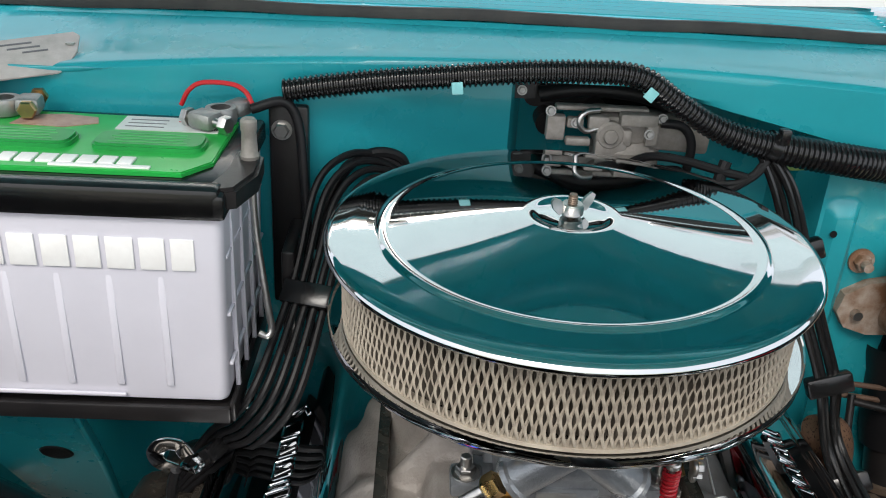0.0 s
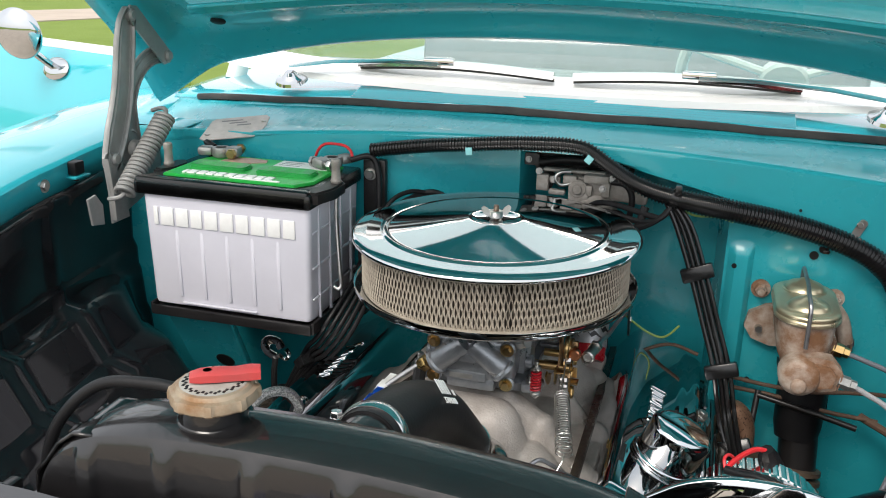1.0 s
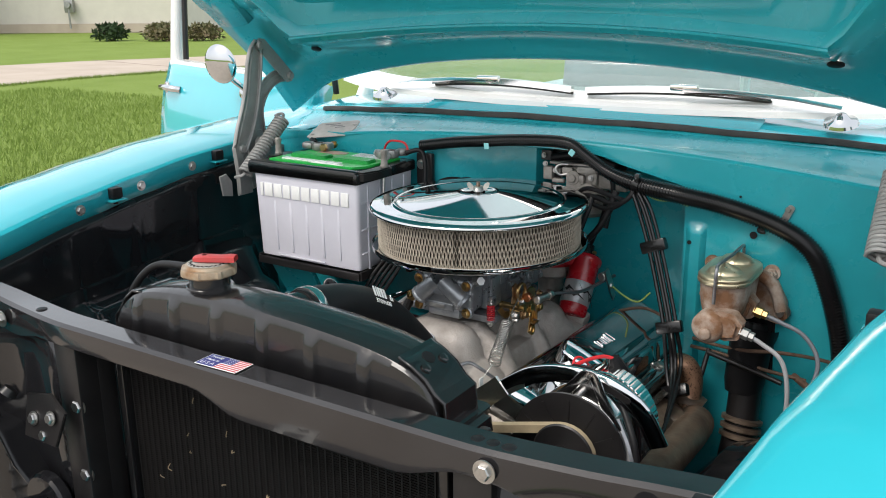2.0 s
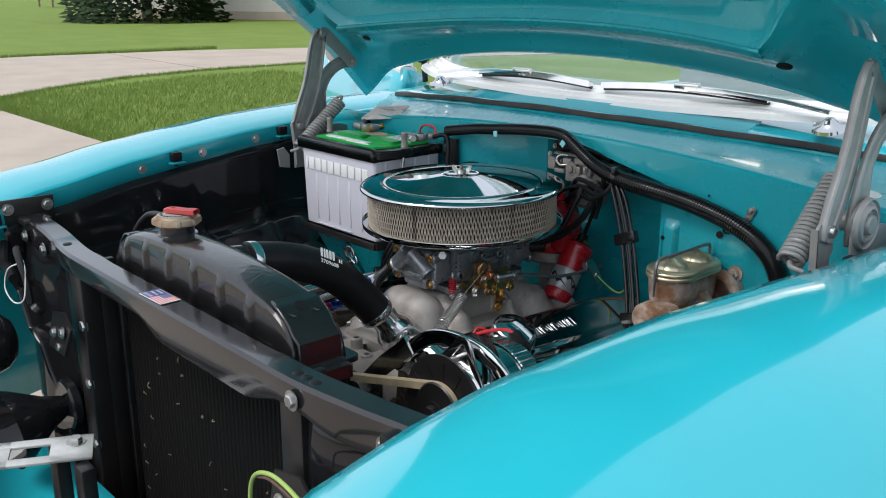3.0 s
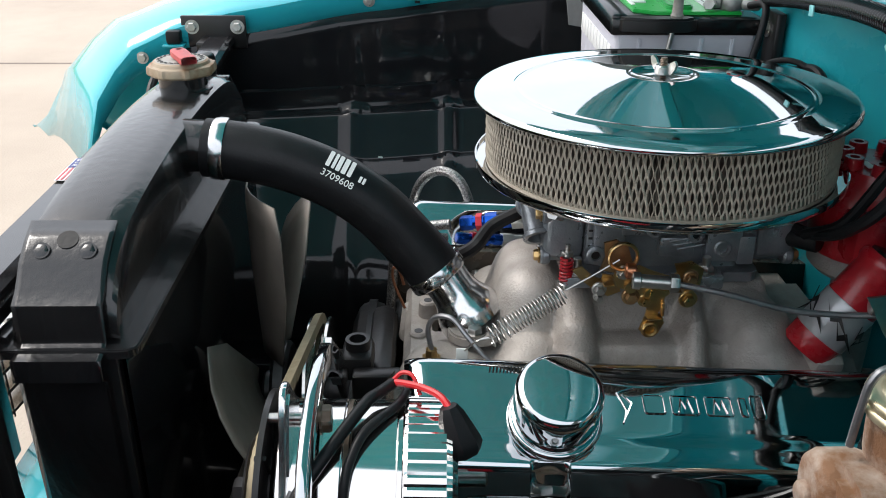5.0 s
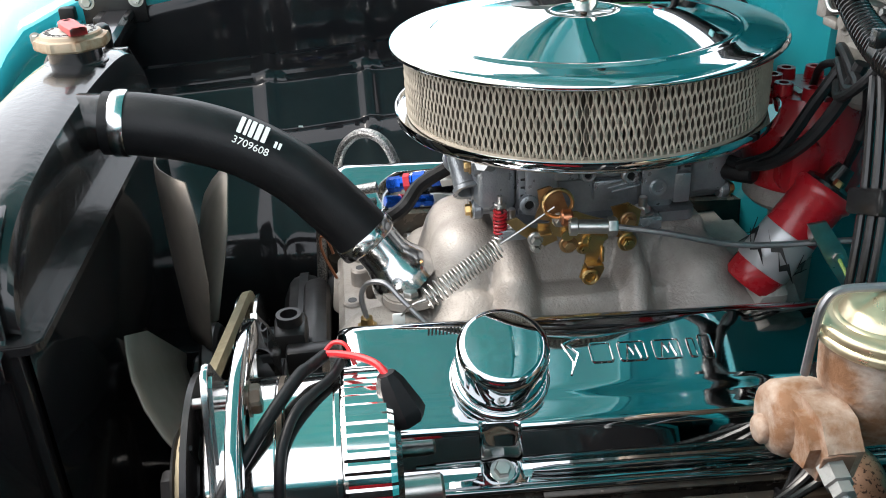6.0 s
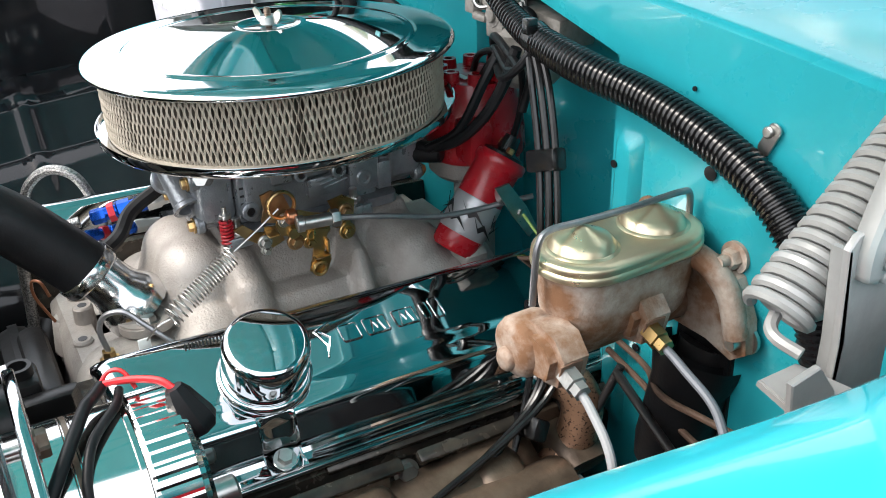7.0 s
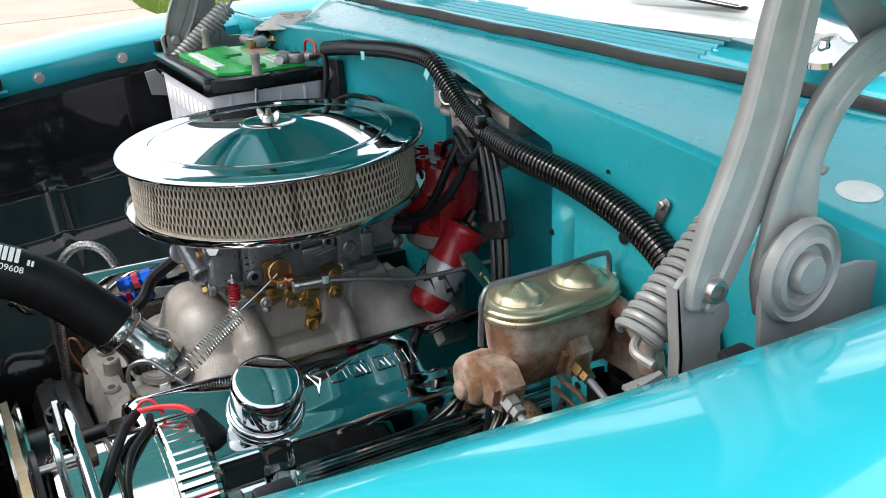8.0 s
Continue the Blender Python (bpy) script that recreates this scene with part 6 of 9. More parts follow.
for k in range(26):
    x, z = rnd.uniform(-0.22, 0.22), rnd.uniform(0.42, 0.80)
    bm = B()
    a = rnd.uniform(0, 6.28)
    L = rnd.uniform(0.003, 0.011)
    tube(bm, [(x, -0.523, z), (x + L * 0.5 * math.cos(a), -0.526, z + L * 0.6 * math.sin(a)), (x + L * math.cos(a + 0.5), -0.523, z + L * math.sin(a + 0.5))], 0.0007, 5, 3)
    part("debris_bit", bm, BUGS, rad, "dried straw-coloured bits caught in the fins")
for sgn in (-1, 1):
    bm = B()
    box(bm, (0.0035 + sgn * 0.262, -0.489, 0.60), (0.012, 0.075, 0.49), None, 0.002)
    part("side_channel", bm, BLACK_TANK, rad)
for z in (0.762, 0.66, 0.55):
    bm = B()
    hexbolt(bm, (-0.285, -0.575, z), (0, -1, 0), 0.009, 0.008, 0.013)
    part("mounting_bolt", bm, STEEL, rad)
# rear shroud sheet
bm = B()
loft(bm, [[(0.0035 + 0.262 * u, -0.447 + 0.006 * (1 - abs(u)), z) for u in (-1, -0.96, -0.5, 0, 0.5, 0.96, 1)] for z in (0.842, 0.835, 0.60, 0.36)])
part("rear_sheet", bm, BLACK, rad)
# filler neck and cap
cp = Vector((-0.112, -0.484, 0.940))
bm = B()
cyl(bm, cp - Vector((0, 0, 0.006)), (0, 0, 1), 0.030, 0.004, 32, 0.001)
cyl(bm, cp - Vector((0, 0, 0.004)), (0, 0, 1), 0.0255, 0.020, 32, 0.002)
part("filler_neck", bm, BLACK_TANK, rad)
bm = B()
n = 96
prof = [(0.0, 0.017), (0.026, 0.017), (0.0285, 0.016), (0.030, 0.013), (0.0335, 0.012), (0.0345, 0.009), (0.0345, 0.004), (0.0325, 0.002)]
rows = []
for r, z in prof:
    rows.append([(cp.x + r * (1 + (0.05 if r > 0.03 and abs(((k / n * 8) % 1) - 0.5) < 0.16 else 0)) * math.cos(2 * math.pi * k / n), cp.y + r * (1 + (0.05 if r > 0.03 and abs(((k / n * 8) % 1) - 0.5) < 0.16 else 0)) * math.sin(2 * math.pi * k / n), cp.z + z + 0.010) for k in range(n)])
loft(bm, rows, True)
cap = part("radiator_cap", bm, CAPRUST, rad, "rust-streaked radiator cap with a red release lever")
bm = B()
lathe(bm, [(0, 0.0276), (0.0255, 0.0274), (0.0265, 0.027)], T(*cp), 40)
part("cap_label", bm, CAPTOP, cap, "worn grey label disc")
bm = B()
for k in range(44):
    a = 2 * math.pi * k / 44
    r = 0.0232 if k % 2 else 0.0212
    box(bm, (r * math.cos(a), r * math.sin(a), 0.02765), (0.0020, 0.0028, 0.0004), T(*cp))
part("check_mark", bm, RUBBER, cap, "black checkered rim print")
bm = B()
m = T(cp.x, cp.y, cp.z + 0.029) @ pose(0, 0, 0, 0, 0, 28)
loft(bm, [[m @ Vector((x, y, z)) for y, z in ((-w, 0.0), (-w, h), (-w * 0.6, h + 0.0015), (w * 0.6, h + 0.0015), (w, h), (w, 0.0))] for x, w, h in ((-0.018, 0.006, 0.004), (-0.010, 0.008, 0.006), (0.004, 0.0085, 0.006), (0.016, 0.008, 0.0055), (0.028, 0.0085, 0.0065), (0.036, 0.008, 0.006))], True)
part("release_lever", bm, mat("faded_red_plastic", (0.48, 0.05, 0.05), (0.40, 0.06, 0.06), rough=0.45, scale=40), cap, "faded red release lever")
bm = B()
cyl(bm, cp + Vector((-0.004, -0.002, 0.035)), (0, 0, 1), 0.0035, 0.0015, 12)
part("lever_rivet", bm, STEEL, cap)
bm = B()
tube(bm, [(-0.135, -0.480, 0.951), (-0.175, -0.478, 0.951), (-0.220, -0.479, 0.944), (-0.250, -0.486, 0.920), (-0.272, -0.490, 0.88), (-0.285, -0.495, 0.80)], 0.0052, 10, 8)
solo("overflow_tube", bm, RUBBER, (-0.2, -0.48, 0.945), "thin black rubber overflow tube by the radiator cap", "hose")

# flag sticker on the support bar
st = thing("flag_sticker", (-0.008, -0.565, 0.8825), "small blue and red striped flag sticker with white text", "sticker")
sm = Matrix(((1, 0, 0, -0.008), (0, 1, 0, -0.567), (0, 0, 1, 0.8824), (0, 0, 0, 1))) @ pose(0, 0, 0, 0, -0.6, 1)
bm = B()
box(bm, (0, 0, 0), (0.064, 0.030, 0.0005), sm)
part("backing", bm, WHITEPRINT, st)
bm = B()
box(bm, (-0.0175, 0, 0.0003), (0.027, 0.028, 0.0004), sm)
part("blue_panel", bm, NAVY, st)
bm = B()
box(bm, (0.0045, 0.0068, 0.0003), (0.016, 0.0145, 0.0004), sm)
part("canton", bm, NAVY, st)
for k in range(7):
    bm = B()
    y = 0.013 - 0.00425 * k
    x0 = 0.013 if k < 4 else -0.003
    box(bm, ((x0 + 0.0312) / 2, y, 0.0003), (0.0312 - x0, 0.0021, 0.0004), sm)
    part("red_stripe", bm, FLAGRED, st)
for i in range(4):
    for j in range(5):
        bm = B()
        cyl(bm, sm @ Vector((-0.001 + 0.0028 * j, 0.012 - 0.0034 * i, 0.0005)), (0, 0, 1), 0.0006, 0.0003, 5)
        part("star_dot", bm, WHITEPRINT, st)
letters("Proudly", 0.0062, sm @ T(-0.0175, 0.0088, 0.0007), WHITEPRINT, st, "word", 0.0001)
letters("Made in", 0.0062, sm @ T(-0.0175, 0.0008, 0.0007), WHITEPRINT, st, "word", 0.0001)
letters("U S A", 0.0090, sm @ T(-0.0175, -0.0085, 0.0007), WHITEPRINT, st, "word", 0.0001)

# ---- fan, water pump, pulleys and belt ----
fan = thing("engine_fan", (0.0, -0.375, 0.625), "dull steel engine fan standing still", "fan")
FZ = 0.625
bm = B()
cyl(bm, (0, -0.392, FZ), (0, 1, 0), 0.055, 0.018, 32, 0.004)
cyl(bm, (0, -0.405, FZ), (0, 1, 0), 0.022, 0.02, 24, 0.003)
part("hub", bm, SATIN, fan)
for k in range(6):
    bm = B()
    m = T(0, -0.382, FZ) @ pose(0, 0, 0, 0, 60 * k + 1, 0)
    rows = []
    for i in range(9):
        r = 0.05 + 0.186 * i / 8
        w = 0.028 + 0.030 * min(1.0, i / 4) - (0.012 if i == 8 else 0)
        rows.append([m @ (Vector((u * w, 0.46 * u * w - 0.010 * (1 - u * u) - 0.008, r + (0.004 * u if i == 8 else 0)))) for u in (-1, -0.5, 0, 0.5, 1)])
    loft(bm, rows)
    thick(part("blade", bm, FANMAT, fan), 0.0018, 0)
pump = thing("water_pump", (0, -0.33, 0.62), "dark cast water pump with a deep pulley", "water pump")
bm = B()
cyl(bm, (0, -0.36, FZ), (0, 1, 0), 0.045, 0.10, 28, 0.01)
box(bm, (0, -0.275, 0.62), (0.20, 0.03, 0.12), None, 0.012)
tube(bm, [(0.06, -0.28, 0.60), (0.11, -0.27, 0.63), (0.13, -0.25, 0.66)], 0.022, 12, 4)
tube(bm, [(-0.06, -0.28, 0.60), (-0.11, -0.27, 0.63), (-0.13, -0.25, 0.66)], 0.022, 12, 4)
part("body", bm, SATIN, pump)
bm = B()
lathe(bm, [(0.03, -0.02), (0.075, -0.02), (0.081, -0.018), (0.081, -0.015), (0.070, -0.009), (0.070, -0.005), (0.081, 0.001), (0.081, 0.004), (0.06, 0.006), (0.03, 0.006)], axm((0, -0.335, FZ), (0, 1, 0)), 48)
part("pulley", bm, CHROME_WORN, pump, "worn bright pulley")
bm = B()
box(bm, (0.045, -0.296, 0.694), (0.046, 0.032, 0.028), None, 0.006)
lathe(bm, [(0.011, 0.0), (0.0125, 0.0), (0.0125, 0.013), (0.0085, 0.013), (0.0085, 0.002)], T(0.045, -0.296, 0.705), 24)
box(bm, (0.078, -0.275, 0.675), (0.02, 0.05, 0.05), None, 0.004)
part("bypass_boss", bm, SATIN, pump)
AX, AZ = 0.322, 0.757
def tangent_belt(c0, r0, c1, r1, y):
    d = Vector((c1[0] - c0[0], 0, c1[1] - c0[1]))
    L = d.length
    base = math.atan2(d.z, d.x)
    off = math.acos((r0 - r1) / L)
    pts = []
    for k in range(17):
        a = base + off + (2 * math.pi - 2 * off) * k / 16
        pts.append(Vector((c0[0] + r0 * math.cos(a), y, c0[1] + r0 * math.sin(a))))
    for k in range(13):
        a = base - off + 2 * off * k / 12
        pts.append(Vector((c1[0] + r1 * math.cos(a), y, c1[1] + r1 * math.sin(a))))
    return pts
bm = B()
sweep(bm, tangent_belt((0, FZ), 0.079, (AX, AZ), 0.034, -0.345), [(-0.0062, 0.004), (0.0062, 0.004), (0.005, -0.004), (-0.005, -0.004)], closed=True, up=(0, 1, 0))
solo("drive_belt", bm, TAN, (0.1, -0.342, 0.7), "worn tan-backed drive belt between the pulleys", "belt")

# ---- alternator ----
alt = thing("alternator", (AX, -0.27, AZ - 0.07), "polished chrome alternator with a finned rear case", "alternator")
am = axm((AX, -0.318, AZ), (0, 1, -0.03), (0, 0, 1))
bm = B()
lathe(bm, [(0.018, -0.0115), (0.050, -0.0115), (0.062, -0.0105), (0.0660, -0.0085), (0.0675, -0.005), (0.0680, 0.0), (0.0680, 0.0335), (0.0672, 0.0345), (0.0672, 0.0395), (0.0680, 0.0405), (0.0680, 0.0705), (0.0668, 0.0715), (0.0668, 0.0745)], am, 96)
part("front_case", bm, POLISH, alt)
bm = B()
rows = []
n = 224
for z, r in ((0.0745, 0.066), (0.076, 0.0695), (0.078, 0.0705), (0.104, 0.0705), (0.108, 0.068), (0.112, 0.060), (0.113, 0.03), (0.113, 0.002)):
    rows.append([am @ Vector(((r - (0.0006 if k % 4 == 0 and 0.066 < r else 0)) * math.cos(2 * math.pi * k / n), (r - (0.0006 if k % 4 == 0 and 0.066 < r else 0)) * math.sin(2 * math.pi * k / n), z)) for k in range(n)])
loft(bm, rows, True)
part("finned_case", bm, POLISH, alt, "finned bright rear case", 9)
bm = B()
lathe(bm, [(0.0670, 0.0350), (0.0678, 0.0355), (0.0678, 0.0385), (0.0670, 0.0390)], am, 96)
part("seam_band", bm, EXH, alt, "brown stained seam between the cases")
bm = B()
lathe(bm, [(0.012, -0.022), (0.069, -0.022), (0.0745, -0.021), (0.0745, -0.017), (0.012, -0.016)], am, 56)
cf = part("cooling_fan", bm, SATIN, alt, "black cooling fan disc")
for k in range(12):
    bm = B()
    box(bm, (0.054, 0, -0.019), (0.026, 0.003, 0.008), am @ Matrix.Rotation(2 * math.pi * k / 12, 4, "Z"))
    part("vane", bm, SATIN, cf)
bm = B()
lathe(bm, [(0.008, -0.036), (0.038, -0.034), (0.040, -0.032), (0.033, -0.027), (0.033, -0.022), (0.040, -0.017), (0.040, -0.015), (0.01, -0.014)], am, 40)
hexbolt(bm, am @ Vector((0, 0, -0.036)), am.to_3x3() @ Vector((0, 0, -1)), 0.011, 0.01, 0.015)
part("pulley", bm, SATIN, alt)
def plateY(bm, outline_xz, y, t=0.004):
    """A plate across the y axis from an outline in x and z."""
    lo = [bm.verts.new((x, y, z)) for x, z in outline_xz]
    hi = [bm.verts.new((x, y + t, z)) for x, z in outline_xz]
    k = len(lo)
    bm.faces.new(lo), bm.faces.new(hi[::-1])
    for j in range(k):
        bm.faces.new((lo[j], lo[(j + 1) % k], hi[(j + 1) % k], hi[j]))
    return bm


# pointed ear of the front case that carries the strap's bolt
bm = B()
EAR = [(0.286, 0.806), (0.312, 0.829), (0.332, 0.8525), (0.339, 0.8545), (0.346, 0.851), (0.364, 0.812), (0.386, 0.778)]
sweep(bm, curve([(x, -0.319, z) for x, z in EAR], 4), rrect(0.012, 0.0045, 0.0015, 2), up=(0, 1, 0))
part("ear_rim", bm, CLAMP, alt)
bm = B()
plateY(bm, EAR, -0.318, 0.003)
part("ear_web", bm, CLAMP, alt)
# chrome front spider and slotted strap
bm = B()
for a in (-90,):
    P = [am @ Vector((r * math.cos(radians(a)), r * math.sin(radians(a)), z)) for r, z in ((0.066, -0.002), (0.050, -0.010), (0.034, -0.013))]
    sweep(bm, P, rrect(0.018, 0.006, 0.002, 2))
part("spider", bm, CHROME, alt)
# polished bracket that arches over the front, with a broad leg and a slotted tail
ARCH = [(0.166, 0.764), (0.184, 0.788), (0.205, 0.807), (0.227, 0.824), (0.252, 0.840), (0.284, 0.850), (0.315, 0.853), (0.340, 0.852), (0.366, 0.847), (0.391, 0.835), (0.413, 0.815), (0.433, 0.780)]


bm = B()
AP = curve([(x, 0, z) for x, z in ARCH], 5)
rows = []
for p in AP:
    q = p + (Vector((AX - 0.01, 0, AZ - 0.03)) - p).normalized() * 0.022
    e = p.lerp(q, 0.06)
    rows.append([(e.x, -0.298, e.z), (p.x, -0.2995, p.z), (p.x, -0.3045, p.z), (e.x, -0.306, e.z), (q.x, -0.306, q.z), (q.x, -0.298, q.z)])
R_ = loft(bm, rows, True)
bm.faces.new(R_[0]), bm.faces.new(R_[-1][::-1])
part("strap", bm, CHROME, alt, "arched chrome front bracket", 50)
bm = B()
ca, sa = math.cos(radians(-22)), math.sin(radians(-22))
plateY(bm, [(0.367 + x * ca - z * sa, 0.833 + x * sa + z * ca) for x, z in rrect(0.042, 0.008, 0.0038, 4)], -0.3072, 0.001)
part("slot", bm, SATIN, alt)
bm = B()
hexbolt(bm, (0.327, -0.298, 0.829), (0, 1, 0), 0.0075, 0.008, 0.0095)
part("strap_bolt", bm, EXH, alt)
bm = B()
cyl(bm, (0.327, -0.336, 0.827), (0, 1, 0), 0.0036, 0.034, 12, 0.001)
part("strap_bolt", bm, STEEL, alt)
bm = B()
cyl(bm, (AX - 0.02, -0.21, AZ - 0.045), (0, 1, 0), 0.012, 0.035, 18, 0.002)
part("rear_stud", bm, STEEL, alt)
bm = B()
cyl(bm, (AX + 0.025, -0.206, AZ - 0.03), (0, 1, 0), 0.012, 0.018, 18, 0.002)
part("rear_stud", bm, STEEL, alt)
# bracket plate beside the alternator, on the engine
bm = B()
P = [Vector((0.10, -0.305, 0.700)), Vector((0.15, -0.305, 0.752)), Vector((0.196, -0.305, 0.790)), Vector((0.214, -0.305, 0.806))]
sweep(bm, curve(P, 6), [(-0.014, -0.0025), (0.014, -0.0025), (0.014, 0.0025), (-0.014, 0.0025)], up=(0, 1, 0))
bk2 = solo("alternator_bracket", bm, CHROME_WORN, (0.2, -0.305, 0.78), "chrome arm from engine to alternator", "bracket")
# wiring to the alternator
wr = thing("alternator_wiring", (0.29, -0.25, 0.83), "taped black harness with red leads and a rubber boot", "wiring")
bm = B()
tube(bm, [(0.288, -0.250, 0.828), (0.304, -0.259, 0.831), (0.318, -0.266, 0.834), (0.349, -0.282, 0.8295), (0.370, -0.297, 0.818), (0.386, -0.311, 0.803), (0.402, -0.325, 0.775), (0.410, -0.333, 0.72), (0.405, -0.335, 0.6)], lambda t: 0.0043, 10, 8)
part("taped_harness", bm, RUBBER, wr, "black taped harness")
bm = B()
tube(bm, [(0.290, -0.240, 0.822), (0.312, -0.246, 0.826), (0.343, -0.266, 0.8275), (0.362, -0.2755, 0.818), (0.376, -0.279, 0.806), (0.388, -0.281, 0.78), (0.392, -0.282, 0.74)], 0.0033, 10, 8)
part("branch_lead", bm, RUBBER, wr, "thinner black taped branch")
bm = B()
tube(bm, [(0.288, -0.250, 0.829), (0.294, -0.241, 0.832), (0.304, -0.228, 0.835), (0.316, -0.216, 0.836), (0.327, -0.209, 0.832)], 0.0026, 8, 8)
part("red_lead", bm, REDWIRE, wr, "red lead")
bm = B()
tube(bm, [(0.287, -0.250, 0.830), (0.286, -0.243, 0.836), (0.291, -0.235, 0.836), (0.300, -0.230, 0.826)], 0.0016, 8, 8)
part("thin_lead", bm, REDWIRE, wr)
bm = B()
lathe(bm, [(0, 0), (0.0062, 0), (0.0092, 0.006), (0.0145, 0.026), (0.0150, 0.031), (0.012, 0.036), (0, 0.036)], axm((0.326, -0.2105, 0.835), (0.24, 0.30, -0.92)), 8)
part("boot", bm, RUBBER, wr, "black rubber terminal boot")

# ======== things round the bay ========
# ---- battery ----
bat = thing("battery", (-0.381, 0.09, 0.79), "white battery with a black rim and green label top", "battery")
BX0, BX1, BY0, BY1, BZ0, BZ1 = -0.511, -0.256, 0.004, 0.178, 0.798, 0.962
bm = B()
loft(bm, [[(x, y, z) for x, y in rrect(BX1 - BX0 - 2 * i, BY1 - BY0 - 2 * i, 0.008, 4, (BX0 + BX1) / 2, (BY0 + BY1) / 2)] for z, i in ((BZ0, 0.005), (BZ0 + 0.004, 0.004), (BZ1, 0.0))], True)
bm.faces.new(list(bm.verts)[:24])
case = part("case", bm, WHITEBAT, bat)
for k in range(4):
    bm = B()
    box(bm, (BX1 - 0.0008, BY0 + 0.03 + 0.038 * k, 0.875), (0.004, 0.005, 0.165), pose(0, 0, 0), 0.001)
    part("side_rib", bm, WHITEBAT, case)
for z in (0.83, 0.875, 0.925):
    bm = B()
    box(bm, (BX1 - 0.0014, (BY0 + BY1) / 2, z), (0.0035, BY1 - BY0 - 0.02, 0.003), None, 0.001)
    part("side_rib", bm, WHITEBAT, case)
for k in range(5):
    bm = B()
    box(bm, (BX0 + 0.050 + 0.039 * k, BY0 + 0.0027, 0.862), (0.006, 0.003, 0.100), pose(0, 0, 0), 0.0012)
    part("face_rib", bm, WHITEBAT, case)
bm = B()
box(bm, (-0.40, BY0 + 0.0016, 0.803), (0.118, 0.003, 0.003), None, 0.001)
part("moulded_line", bm, WHITEBAT, case)
# the maker's word on the face, as plain raised blocks
x = -0.4945
for w in (0.007, 0.020, 0.019, 0.017, 0.020, 0.020, 0.019, 0.0205, 0.019, 0.0175):
    bm = B()
    box(bm, (x + w / 2, BY0 - 0.0003, 0.931), (w, 0.0016, 0.026), pose(0, 0, 0), 0.0008)
    part("raised_letter_block", bm, WHITEPRINT, case)
    x += w + 0.0042
bm = B()
box(bm, ((BX0 + BX1) / 2 - 0.003, (BY0 + BY1) / 2, 0.9715), (0.268, 0.186, 0.021), None, 0.004)
box(bm, ((BX0 + BX1) / 2 - 0.004, BY0 + 0.004, 0.9735), (0.262, 0.020, 0.025), None, 0.004)
rim = part("rim", bm, PLASTIC, bat, "black plastic rim")
bm = B()
prism(bm, [(-0.492, 0.030), (-0.290, 0.030), (-0.272, 0.056), (-0.272, 0.160), (-0.480, 0.164), (-0.492, 0.12)], 0.004, T(0, 0, 0.9775), 0.001)
top = part("green_top", bm, GREEN, bat, "bright green printed top")
for x0, x1 in ((-0.478, -0.388), (-0.372, -0.284)):
    bm = B()
    prism(bm, [(x, y) for x, y in rrect(x1 - x0, 0.034, 0.010, 4, (x0 + x1) / 2, 0.088)], 0.007, T(0, 0, 0.980), 0.002)
    v = part("vent_cap", bm, GREEN_DK, top, "green vent cap bar")
    for k in range(4):
        bm = B()
        box(bm, ((x0 + x1) / 2, 0.078 + 0.0065 * k, 0.9872), (0.062 - 0.008 * (k % 2), 0.0016, 0.0003))
        part("print_bar", bm, GREEN, v)
bm = B()
box(bm, (-0.325, 0.140, 0.9820), (0.085, 0.036, 0.0008))
lb = part("white_label", bm, LABELWHITE, top, "pale printed label")
for k in range(3):
    bm = B()
    box(bm, (-0.345, 0.148 - 0.009 * k, 0.9826), (0.032, 0.0015, 0.0003))
    part("print_bar", bm, GREYPLASTIC, lb)
for k in range(9):
    bm = B()
    box(bm, (-0.297 + 0.0018 * k, 0.135, 0.9826), (0.0008, 0.016, 0.0003))
    part("print_bar", bm, SATIN, lb)
letters("5", 0.013, T(-0.318, 0.150, 0.9826), FLAGRED, lb, "digit", 0.0002)
bm = B()
prism(bm, [(-0.455, 0.125), (-0.41, 0.122), (-0.385, 0.135), (-0.39, 0.15), (-0.42, 0.156), (-0.45, 0.15)], 0.0008, T(0, 0, 0.9815))
part("red_badge", bm, mat("faded_badge", (0.45, 0.30, 0.24), (0.34, 0.2, 0.16), rough=0.4, scale=90), top, "small red and white badge")
x = -0.468
for w in (0.005, 0.013, 0.012, 0.011, 0.013, 0.013, 0.012, 0.013, 0.012, 0.011):
    bm = B()
    box(bm, (x + w / 2, 0.047, 0.9824), (w, 0.016, 0.0022), pose(0, 0, 0), 0.0006)
    part("raised_letter_block", bm, WHITEPRINT, top)
    x += w + 0.0026
bm = B()
box(bm, (-0.352, 0.036, 0.9822), (0.075, 0.005, 0.0016), None, 0.0004)
part("raised_bar", bm, WHITEPRINT, top)
top.location.z += 0.005
# posts
for x, y in ((-0.468, 0.150), (-0.285, 0.150)):
    bm = B()
    cyl(bm, (x, y, 0.975), (0, 0, 1), 0.010, 0.020, 20, 0.001, 0.0085)
    part("terminal_post", bm, POTMETAL, bat, "lead terminal post")
